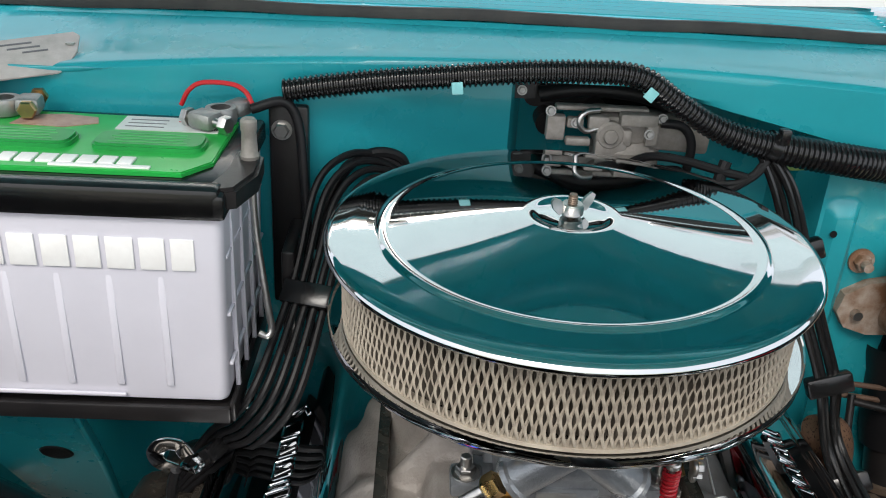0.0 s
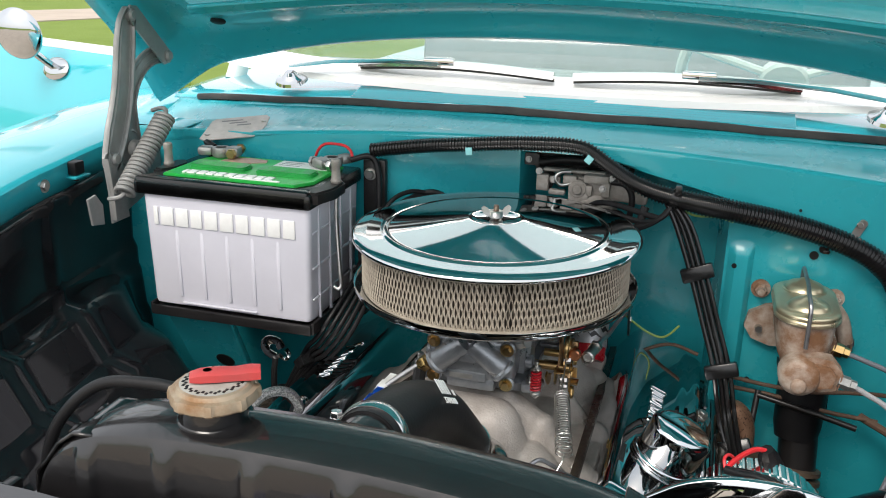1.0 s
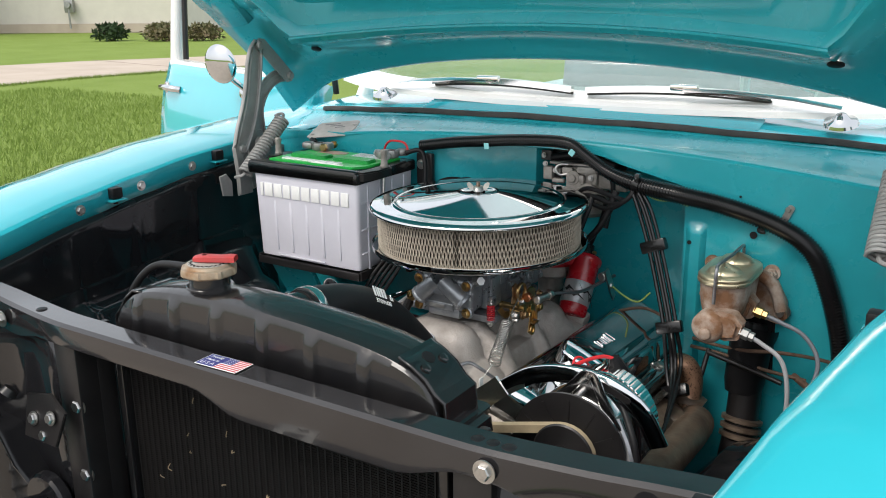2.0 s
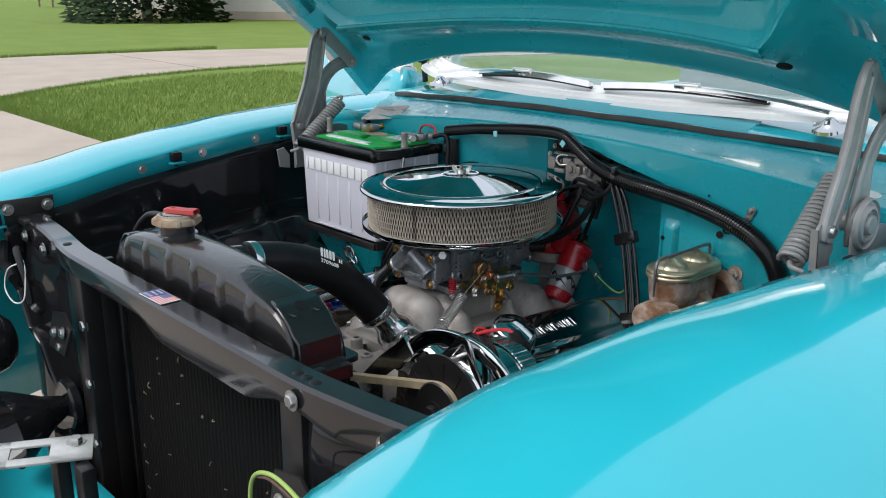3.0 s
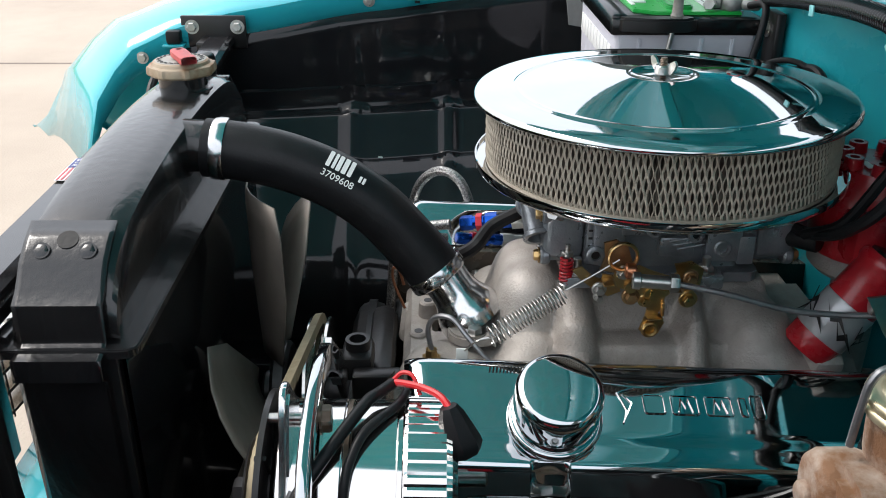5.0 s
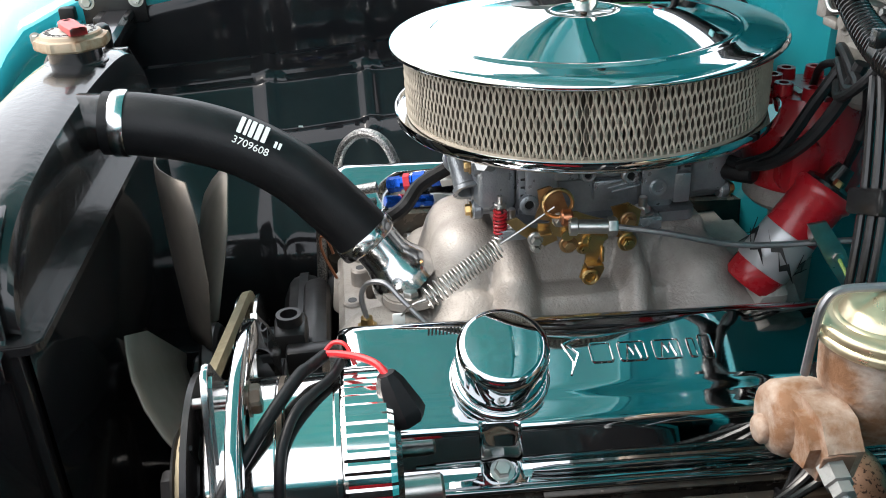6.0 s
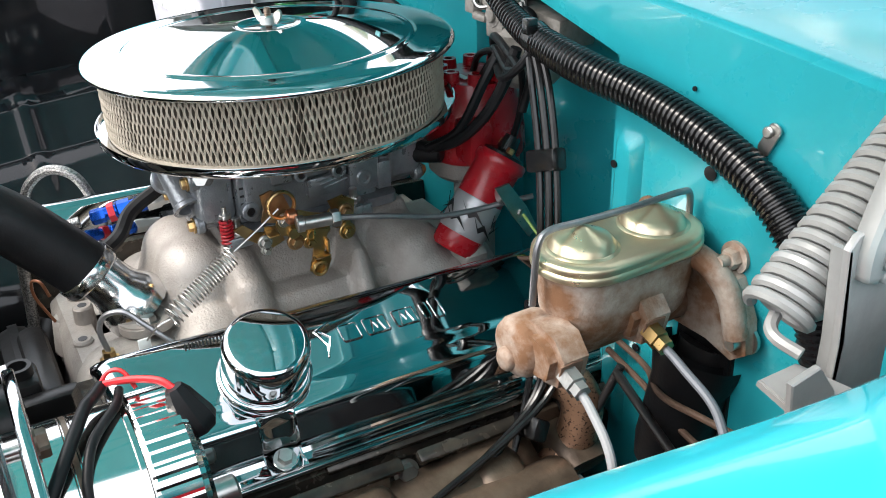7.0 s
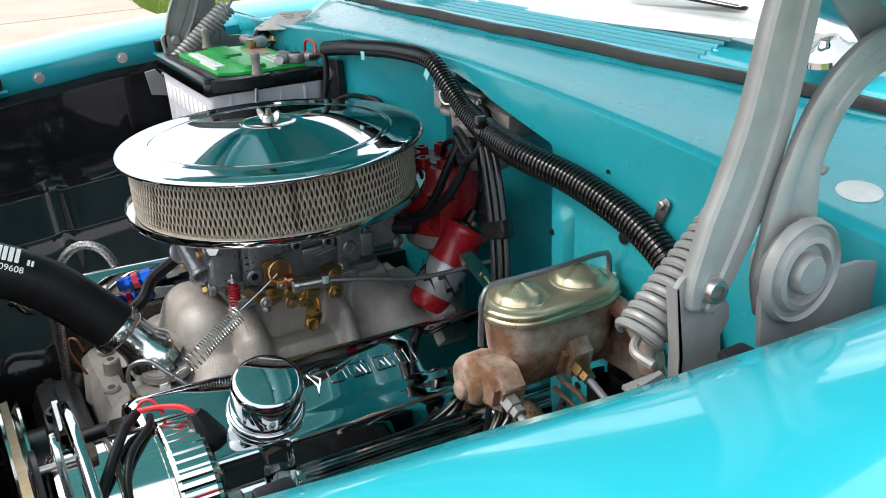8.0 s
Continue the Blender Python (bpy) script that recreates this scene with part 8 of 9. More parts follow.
lathe(bm, [(0, 0), (0.010, 0), (0.010, 0.007), (0, 0.007)], axm((-0.112, -0.302, 0.788), (-0.2, -0.6, 0.6)), 6)
part("elbow_nut", bm, CHROME_WORN, fl)
bm = B()
tube(bm, [(-0.110, -0.302, 0.790), (-0.110, -0.294, 0.778), (-0.110, -0.280, 0.773), (-0.111, -0.266, 0.770), (-0.112, -0.262, 0.760)], 0.0085, 12, 5)
part("elbow", bm, CHROME_WORN, fl, "bright elbow fitting")
bm = B()
tube(bm, [(-0.112, -0.262, 0.762), (-0.112, -0.266, 0.70), (-0.112, -0.272, 0.62), (-0.112, -0.28, 0.5)], 0.0062, 10, 6)
tube(bm, [q1, q1 + Vector((-0.004, -0.03, -0.006)), (-0.121, -0.250, 0.755), (-0.113, -0.262, 0.745)], 0.0062, 10, 6)
part("braided_hose", bm, BRAID, fl, "braided steel hose")
lead("braided_hose", [(-0.24, -0.25, 0.72), (-0.235, -0.235, 0.775), (-0.22, -0.21, 0.80), (-0.20, -0.185, 0.795), (-0.19, -0.17, 0.76), (-0.185, -0.16, 0.70)], 0.0060, "braided hose arching by the inner fender", BRAID)
lead("fuel_hose", [(-0.06, -0.12, 0.815), (-0.05, -0.155, 0.80), (-0.03, -0.175, 0.785), (-0.045, -0.20, 0.765), (-0.09, -0.21, 0.75)], 0.0075, "black rubber hose by the carburettor")
lead("copper_wire", [(-0.05, -0.25, 0.70), (-0.055, -0.262, 0.73), (-0.05, -0.262, 0.75), (-0.035, -0.255, 0.755), (-0.03, -0.25, 0.74)], 0.0016, "thin copper-coloured wire loop", mat("copper_wire_enamel", (0.30, 0.12, 0.06), (0.2, 0.08, 0.04), rough=0.4, metal=0.5))
snd = thing("temperature_sender", (0.093, -0.221, 0.72), "brass temperature sender with a coiled capillary tube", "sender")
bm = B()
lathe(bm, [(0, 0), (0.010, 0), (0.010, 0.007), (0.007, 0.007), (0.006, 0.016), (0, 0.016)], T(0.093, -0.221, 0.719), 6)
part("brass_body", bm, GOLD, snd)
bm = B()
tube(bm, [(0.093, -0.221, 0.734), (0.090, -0.224, 0.756), (0.092, -0.217, 0.770), (0.102, -0.202, 0.774), (0.114, -0.188, 0.762), (0.124, -0.170, 0.744), (0.132, -0.150, 0.728)], 0.0026, 8, 8)
part("capillary", bm, GREYLINE, snd)

# ---- brake master cylinder ----
mc = thing("brake_master_cylinder", (0.382, 0.12, 0.79), "rusty cast-iron brake master cylinder with a gold lid", "master cylinder")
MX = 0.382
bm = B()
cyl(bm, (MX - 0.004, 0.022, 0.804), (0, 1, 0), 0.0195, 0.166, 28, 0.006)
cyl(bm, (MX - 0.006, 0.016, 0.800), (0, 1, 0), 0.0095, 0.010, 20, 0.002)
def mc_ring(z, hx, hy, r, cy=0.117):
    return [(x, y, z) for x, y in rrect(2 * hx, 2 * hy, r, 6, MX, cy)]
loft(bm, [mc_ring(0.804, 0.022, 0.054, 0.020), mc_ring(0.816, 0.029, 0.060, 0.026), mc_ring(0.832, 0.0325, 0.0645, 0.031), mc_ring(0.852, 0.0345, 0.0665, 0.034), mc_ring(0.873, 0.0355, 0.0680, 0.035), mc_ring(0.874, 0.02, 0.05, 0.02)], True)
lathe(bm, [(0.0, 0.0), (0.016, 0.0), (0.0215, 0.003), (0.0245, 0.009), (0.0245, 0.030), (0.020, 0.042), (0, 0.044)], axm((MX - 0.005, 0.021, 0.808), (0.0, 1, 0.0)), 24)
part("casting", bm, RUST, mc, "", 50)
for y, z in ((0.043, 0.812), (0.120, 0.822)):
    # slab-sided outlet bosses: a sloping shoulder above a dark machined face
    m = Matrix(((1, 0, 0, MX), (0, 0, -1, y + 0.0145), (0, 1, 0, z), (0, 0, 0, 1)))
    bm = B()
    prism(bm, [(-0.010, 0.018 if y < 0.1 else 0.030), (0.014, 0.022 if y < 0.1 else 0.031), (0.031, 0.020), (0.0435, 0.006), (0.0385, -0.018), (0.020, -0.023), (-0.010, -0.016)], 0.029, m, 0.0070)
    ob_ = part("outlet_boss", bm, RUST, mc, "", 50)
    bm = B()
    prism(bm, [(-0.0100, -0.0105), (0.0100, -0.0105), (0.0112, 0.0), (0.0095, 0.0095), (-0.0095, 0.0095), (-0.0112, 0.0)], 0.0012, axm((MX + 0.0412, y, z - 0.0055), (0.983, 0, -0.182), (0, 1, 0)), 0.0003)
    part("boss_face", bm, RUST_DK, ob_, "dark rusty machined face")
bm = B()
fl_out = [(MX - 0.066, 0.805), (MX - 0.062, 0.825), (MX - 0.040, 0.838), (MX + 0.03, 0.852), (MX + 0.056, 0.845), (MX + 0.072, 0.815), (MX + 0.076, 0.788), (MX + 0.062, 0.776), (MX + 0.035, 0.782), (MX - 0.03, 0.780), (MX - 0.055, 0.788)]
lo = [bm.verts.new((x, 0.185, z)) for x, z in fl_out]
hi = [bm.verts.new((x, 0.197, z)) for x, z in fl_out]
bm.faces.new(lo), bm.faces.new(hi[::-1])
for j in range(len(lo)):
    bm.faces.new((lo[j], lo[(j + 1) % len(lo)], hi[(j + 1) % len(lo)], hi[j]))
tube(bm, [(MX + 0.022, 0.168, 0.862), (MX + 0.040, 0.176, 0.852), (MX + 0.056, 0.182, 0.832), (MX + 0.066, 0.184, 0.800)], 0.010, 12, 5)
part("mounting_flange", bm, RUST, mc)
bm = B()
def lidr(z, o, r=0.036):
    return [(x, y, z) for x, y in rrect(2 * (0.0360 + o), 2 * (0.0690 + o), r + o, 8, MX, 0.117)]
R_ = loft(bm, [lidr(0.866, 0.0010), lidr(0.8665, 0.0030), lidr(0.8685, 0.0038), lidr(0.8715, 0.0034), lidr(0.8725, 0.0022), lidr(0.8735, 0.0022), lidr(0.8750, 0.0032), lidr(0.8780, 0.0026), lidr(0.8795, 0.0006), lidr(0.8800, -0.004), lidr(0.8798, -0.034)], True)
bm.faces.new(R_[-1])
lidp = part("lid", bm, GOLD_LID, mc, "gold zinc-plated lid", 50)
for y in (0.082, 0.151):
    bm = B()
    lathe(bm, [(0.0285, 0.0), (0.0268, 0.0016), (0.0256, 0.0020), (0.0245, 0.0042), (0.0215, 0.0078), (0.0190, 0.0092), (0.0120, 0.0118), (0.0060, 0.0150), (0.0030, 0.0162), (0, 0.0164)], T(MX, y, 0.8796), 40)
    part("dome", bm, GOLD_LID, lidp)
bm = B()
tube(bm, [(MX - 0.002, 0.040, 0.842), (MX - 0.002, 0.0415, 0.870), (MX - 0.002, 0.044, 0.890), (MX - 0.003, 0.054, 0.8985), (MX - 0.002, 0.082, 0.8985), (MX, 0.117, 0.8985), (MX, 0.151, 0.8990), (MX, 0.178, 0.8990), (MX, 0.187, 0.895), (MX, 0.189, 0.872)], 0.0027, 9, 8)
part("bail_wire", bm, GREYLINE, mc, "grey wire bail")
for x, z in ((0.332, 0.859), (0.427, 0.857), (0.335, 0.805), (0.448, 0.795)):
    bm = B()
    cyl(bm, (x, 0.1965, z), (0, -1, 0), 0.013, 0.003, 22)
    hexbolt(bm, (x, 0.194, z), (0, -1, 0), 0.0088, 0.008)
    cyl(bm, (x, 0.187, z), (0, -1, 0), 0.005, 0.010, 12)
    part("flange_nut", bm, RUST if z > 0.82 else STEEL, mc)
for y, z_, mat_ in ((0.0405, 0.8065, POTMETAL), (0.1175, 0.8165, GOLD)):
    bm = B()
    lathe(bm, [(0, 0), (0.0088, 0), (0.0088, 0.013), (0.0070, 0.014), (0.0070, 0.021), (0, 0.021)], axm((MX + 0.040, y, z_), (1, -0.05, -0.25)), 6)
    part("line_fitting", bm, mat_, mc)
lead("brake_line", [(MX + 0.052, 0.040, 0.8025), (MX + 0.072, 0.038, 0.795), (MX + 0.105, 0.030, 0.775), (MX + 0.118, 0.022, 0.72), (MX + 0.110, 0.02, 0.65), (MX + 0.085, 0.02, 0.58), (MX + 0.06, 0.0, 0.5)], 0.0034, "pale brake line bending down to the frame", mat("pale_line", (0.36, 0.36, 0.37), (0.29, 0.29, 0.30), rough=0.6))
lead("brake_line", [(MX + 0.052, 0.117, 0.8125), (MX + 0.080, 0.115, 0.805), (MX + 0.118, 0.112, 0.790), (MX + 0.142, 0.10, 0.755), (MX + 0.132, 0.08, 0.70), (MX + 0.105, 0.05, 0.62), (MX + 0.085, 0.02, 0.56)], 0.0034, "dark grey brake line bending down to the frame", mat("dark_line", (0.19, 0.20, 0.225), (0.14, 0.15, 0.17), rough=0.5, metal=0.2))

# ---- steering column and lower firewall lines ----
sc = thing("steering_column", (0.42, 0.17, 0.6), "black steering column with a rubber boot at the firewall", "steering column")
bm = B()
tube(bm, [(0.406, 0.205, 0.765), (0.406, 0.183, 0.69), (0.408, 0.155, 0.60), (0.402, 0.125, 0.50), (0.40, 0.10, 0.42)], 0.026, 20, 6)
part("jacket", bm, SATIN, sc)
bm = B()
lathe(bm, [(0.040, 0.0), (0.039, 0.01), (0.034, 0.03), (0.032, 0.09), (0.028, 0.11), (0.028, 0.0)], axm((0.406, 0.196, 0.760), (-0.03, -0.22, -0.95)), 28)
prism(bm, [(-0.040, -0.06), (0.026, -0.06), (0.024, 0.03), (0.012, 0.045), (-0.02, 0.045), (-0.036, 0.03)], 0.006, axm((0.415, 0.198, 0.75), (0, -1, 0)), 0.002)
part("boot", bm, RUBBER, sc)
bm = B()
for k in range(3):
    lathe(bm, [(0.026, 0), (0.033, 0.002), (0.033, 0.008), (0.026, 0.010)], axm(Vector((0.409, 0.160, 0.615)) + Vector((0.0, -0.004, -0.013)) * k, (-0.05, -0.28, -0.95)), 24)
part("collar", bm, EXH, sc)
bm = B()
cyl(bm, (0.402, 0.12, 0.49), (0, -0.3, -0.95), 0.045, 0.10, 24, 0.008)
box(bm, (0.40, 0.07, 0.42), (0.12, 0.14, 0.1), None, 0.02)
part("steering_box", bm, SATIN, sc)
lead("brown_line", [(0.31, 0.185, 0.725), (0.36, 0.18, 0.722), (0.41, 0.150, 0.735), (0.46, 0.15, 0.742), (0.52, 0.17, 0.735), (0.58, 0.18, 0.72)], 0.003, "rusty brown line across the firewall", BROWNWIRE)
lead("brown_line", [(0.31, 0.18, 0.712), (0.37, 0.17, 0.712), (0.43, 0.16, 0.705), (0.50, 0.16, 0.70)], 0.003, "rusty brown line across the firewall", BROWNWIRE)
bm = B()
tube(bm, [(0.345, 0.16, 0.715), (0.42, 0.14, 0.708), (0.47, 0.13, 0.70)], 0.0042, 10, 4)
tube(bm, [(0.345, 0.165, 0.72), (0.335, 0.12, 0.62), (0.33, 0.10, 0.5)], 0.0042, 10, 4)
solo("clutch_linkage", bm, SATIN, (0.40, 0.15, 0.70), "black rod linkage below the master cylinder", "linkage")
lead("braided_cable", [(0.48, 0.17, 0.70), (0.53, 0.12, 0.69), (0.57, 0.06, 0.66), (0.58, 0.0, 0.6)], 0.0055, "brown braided cable by the fender", BROWNWIRE)
lead("side_harness", [(0.54, 0.15, 0.68), (0.56, 0.05, 0.64), (0.545, -0.05, 0.60), (0.535, -0.15, 0.52), (0.54, -0.3, 0.48)], 0.006, "black side harness along the inner fender")
lead("grey_cable", [(0.372, -0.31, 0.80), (0.398, -0.33, 0.765), (0.412, -0.35, 0.70), (0.43, -0.36, 0.62), (0.45, -0.36, 0.52)], 0.006, "grey taped cable hanging beside the alternator", GREYLINE)

# ---- ignition box on the inner fender ----
ib = thing("ignition_box", (0.56, -0.24, 0.74), "red finned aluminium ignition control box", "ignition box")
bmx = T(0.575, -0.245, 0.735) @ pose(0, 0, 0, 0, -8, 0)
bm = B()
box(bm, (0, 0, 0), (0.055, 0.20, 0.085), bmx, 0.003)
ibc = part("case", bm, RED_BOX, ib)
for k in range(9):
    bm = B()
    box(bm, (-0.029, 0, -0.036 + 0.009 * k), (0.006, 0.20, 0.0035), bmx, 0.0008)
    part("fin", bm, RED_BOX, ibc)
for y in (-0.085, 0.085):
    bm = B()
    hexbolt(bm, bmx @ Vector((0.0, y, 0.0425)), bmx.to_3x3() @ Vector((0, 0, 1)), 0.006, 0.004, 0.008)
    part("screw", bm, STEEL, ibc)

# ---- hood hinges ----
def hinge(sgn, label):
    s = lambda x, y, z: Vector((CX + sgn * x, y, z))

    def plate(bm, out, x0, x1):
        lo = [bm.verts.new(s(x0, y, z)) for y, z in out]
        hi = [bm.verts.new(s(x1, y, z)) for y, z in out]
        es = [bm.faces.new(lo), bm.faces.new(hi[::-1])]
        for j in range(len(lo)):
            bm.faces.new((lo[j], lo[(j + 1) % len(lo)], hi[(j + 1) % len(lo)], hi[j]))
        bmesh.ops.bevel(bm, geom=list(es[0].edges) + list(es[1].edges), offset=0.0007, segments=1, affect="EDGES")

    def arm(bm, line, widths, x, flange):
        """A pressed arm: a flat web with two turned-in edges."""
        P = curve([s(x, y, z) for y, z in line], 5)
        n = len(P)
        rows = []
        for i, p in enumerate(P):
            t = i / (n - 1) * (len(widths) - 1)
            k = min(int(t), len(widths) - 2)
            w = widths[k] + (widths[k + 1] - widths[k]) * (t - k)
            d = (P[min(i + 1, n - 1)] - P[max(i - 1, 0)]).normalized()
            side = Vector((0, d.z, -d.y))
            inn = Vector((-sgn, 0, 0))
            rows.append([p + side * (a * w / 2) + inn * (c * flange) for a, c in ((-1, 1), (-1, 0.15), (-0.93, 0), (-0.4, 0), (-0.3, 0.22), (0.3, 0.22), (0.4, 0), (0.93, 0), (1, 0.15), (1, 1))])
        loft(bm, rows)

    bm = B()
    arm(bm, ((0.046, 0.979), (0.052, 0.995), (0.067, 1.028), (0.080, 1.058), (0.091, 1.090), (0.098, 1.120), (0.105, 1.155), (0.112, 1.182), (0.122, 1.200)), (0.020, 0.034, 0.043, 0.042, 0.040, 0.039, 0.038, 0.032, 0.020), 0.613, 0.009)
    hg = thick(part("hood_hinge", bm, GREYPAINT, car, label), 0.003, 0)
    bm = B()
    arm(bm, ((0.112, 0.968), (0.111, 0.995), (0.112, 1.030), (0.118, 1.066), (0.134, 1.096), (0.158, 1.117), (0.184, 1.127), (0.208, 1.127)), (0.044, 0.056, 0.044, 0.030, 0.028, 0.026, 0.025, 0.022), 0.622, 0.005)
    thick(part("rear_arm", bm, GREYPAINT, hg), 0.003, 0)
    # leaf bolted to the hood
    bm = B()
    plate(bm, ((0.112, 1.196), (0.122, 1.180), (0.196, 1.114), (0.212, 1.116), (0.214, 1.134), (0.136, 1.206), (0.120, 1.208)), 0.604, 0.608)
    part("hood_leaf", bm, GREYPAINT, hg)
    for y, z, r in ((0.0525, 0.993, 0.009), (0.113, 0.996, 0.014), (0.121, 1.194, 0.009), (0.206, 1.127, 0.009)):
        bm = B()
        lathe(bm, [(0, 0.010), (r * 0.7, 0.010), (r, 0.007), (r, -0.006), (0, -0.006)], axm(s(0.609, y, z), (-sgn, 0, 0)), 24)
        part("pivot_pin", bm, GREYPAINT, hg)
    bm = B()
    lathe(bm, [(0.0045, 0.004), (0.0075, 0.004), (0.0085, 0.002), (0.0085, -0.004), (0.0045, -0.004)], axm(s(0.616, 0.0525, 0.993), (sgn, 0, 0)), 24)
    part("pin_eyelet", bm, STEEL, hg)
    # pressed brackets
    bm = B()
    plate(bm, ((0.082, 0.955), (0.079, 0.985), (0.084, 1.010), (0.097, 1.026), (0.114, 1.031), (0.131, 1.022), (0.142, 1.002), (0.154, 0.986), (0.176, 0.986), (0.214, 0.976), (0.232, 0.936), (0.10, 0.90)), 0.626, 0.630)
    lathe(bm, [(0.036, -0.001), (0.035, 0.004), (0.033, 0.006), (0.031, 0.003), (0.028, 0.003), (0.025, 0.007), (0.021, 0.008), (0.019, 0.003), (0.014, 0.003), (0.0135, 0.009), (0.012, 0.011), (0.0, 0.0115)], axm(s(0.630, 0.113, 0.996), (sgn, 0, 0)), 40)
    lathe(bm, [(0.031, 0.0), (0.031, 0.005), (0.027, 0.007), (0.023, 0.003), (0.0, 0.003)], axm(s(0.626, 0.113, 0.996), (-sgn, 0, 0)), 32)
    part("rear_bracket", bm, GREYPAINT, hg)
    bm = B()
    plate(bm, ((0.0275, 0.998), (0.034, 0.947), (0.034, 0.90), (0.075, 0.90), (0.0725, 0.942), (0.0695, 0.953), (0.0785, 0.963), (0.0765, 0.974), (0.0695, 0.981), (0.056, 0.990), (0.0400, 1.006), (0.0325, 1.004)), 0.604, 0.608)
    plate(bm, ((0.0275, 0.998), (0.0345, 0.947), (0.0345, 0.905), (0.0375, 0.905), (0.0375, 0.947), (0.0305, 0.998)), 0.598, 0.608)
    part("front_bracket", bm, GREYPAINT, hg)
    # spring with its hooks
    s0, s1 = s(0.576, 0.028, 0.950), s(0.574, 0.142, 1.044)
    bm = B()
    coil(bm, s0, s1, 0.0155 if sgn > 0 else 0.0130, 0.0034, 20, 8, 16)
    tube(bm, [s1, s1 + Vector((sgn * 0.004, 0.008, 0.008)), s1 + Vector((sgn * 0.018, 0.014, 0.009)), s1 + Vector((sgn * 0.034, 0.016, 0.004))], 0.0034, 8, 4)
    tube(bm, [s0, s0 + Vector((sgn * 0.003, -0.006, -0.004)), s0 + Vector((sgn * 0.010, -0.009, -0.006)), s0 + Vector((sgn * 0.022, -0.006, -0.009))], 0.0034, 8, 4)
    part("spring", bm, GREYPAINT, hg, "thick grey coil spring")
    bm = B()
    plate(bm, ((-0.006, 0.945), (0.0, 0.905), (0.026, 0.900), (0.026, 0.930), (0.012, 0.948)), 0.612, 0.616)
    part("spring_tab", bm, GREYPAINT, hg)
    if sgn < 0:
        return hg
    bm = B()
    prism(bm, [(-0.020, -0.016), (0.026, -0.014), (0.026, 0.022), (0.006, 0.024), (-0.020, 0.010)] if sgn > 0 else [(0.020, -0.016), (-0.026, -0.014), (-0.026, 0.022), (-0.006, 0.024), (0.020, 0.010)], 0.004, T(*s(0.612, 0.016, 0.924)) @ pose(0, 0, 0, 0, sgn * 14, 0), 0.001)
    part("spring_shelf", bm, GREYPAINT, hg)
    return hg


hinge(-1, "grey steel hood hinge with a coil spring")
hinge(1, "grey steel hood hinge with a coil spring")

# ---- data plate on the cowl ----
pl = thing("data_plate", (-0.42, 0.15, 1.03), "weathered grey data plate riveted to the cowl", "data plate")
px_ = Vector((0.080, 0.073, 0.030)).normalized()
pz_ = Vector((0.06, -0.42, 0.90))
pz_ = (pz_ - px_ * pz_.dot(px_)).normalized()
py_ = pz_.cross(px_)
pm = Matrix(((px_.x, py_.x, pz_.x, -0.475), (px_.y, py_.y, pz_.y, 0.216), (px_.z, py_.z, pz_.z, 1.030), (0, 0, 0, 1)))
bm = B()
prism(bm, [(-0.066, -0.006), (-0.062, -0.014), (0.008, -0.047), (0.016, -0.046), (0.036, -0.030), (0.049, -0.012), (0.047, -0.004), (-0.026, 0.029), (-0.034, 0.027)], 0.0016, pm @ T(0, 0, -0.005), 0.0003)
plp = part("plate", bm, PLATE, pl)
for x, y in ((-0.052, -0.004), (0.036, -0.018)):
    bm = B()
    cyl(bm, pm @ Vector((x, y, -0.0034)), (0, 0, 1), 0.0042, 0.0012, 14)
    part("rivet", bm, STEEL, plp)
for k in range(3):
    bm = B()
    box(bm, (-0.006, 0.0, -0.00325), (0.034 - 0.006 * k, 0.0022, 0.0003), pm @ T(0.006 * k, 0.008 - 0.010 * k, 0) @ pose(0, 0, 0, 0, 0, -25))
    part("stamped_bar", bm, GREYPLASTIC, plp)

# ---- nose clutter ----
lt = thing("hood_latch_plate", (-0.06, -0.72, 0.68), "pale zinc hood latch plate with a slot", "latch plate")
lm_ = T(-0.055, -0.742, 0.688) @ pose(0, 0, 0, 3, 2, 66)
bm = B()
for (w, h, cx, cy) in ((0.15, 0.017, 0, 0.0235), (0.15, 0.017, 0, -0.0235), (0.055, 0.064, 0.0475, 0), (0.045, 0.064, -0.0525, 0)):
    box(bm, (cx, cy, 0), (w, h, 0.004), lm_, 0.001)
part("plate", bm, mat("pale_zinc", (0.62, 0.61, 0.58), (0.5, 0.49, 0.46), rough=0.4, metal=0.4, scale=40), lt)
for x, y in ((0.052, 0.012), (-0.055, -0.01)):
    bm = B()
    hexbolt(bm, lm_ @ Vector((x, y, 0.002)), lm_.to_3x3() @ Vector((0, 0, 1)), 0.009, 0.008, 0.013)
    part("bolt", bm, STEEL, lt)
bm = B()
box(bm, (-0.09, -0.70, 0.60), (0.03, 0.02, 0.14), None, 0.003)
part("support_leg", bm, SATIN, lt)
bm = B()
box(bm, (0.01, -0.70, 0.61), (0.03, 0.02, 0.14), None, 0.003)
part("support_leg", bm, SATIN, lt)
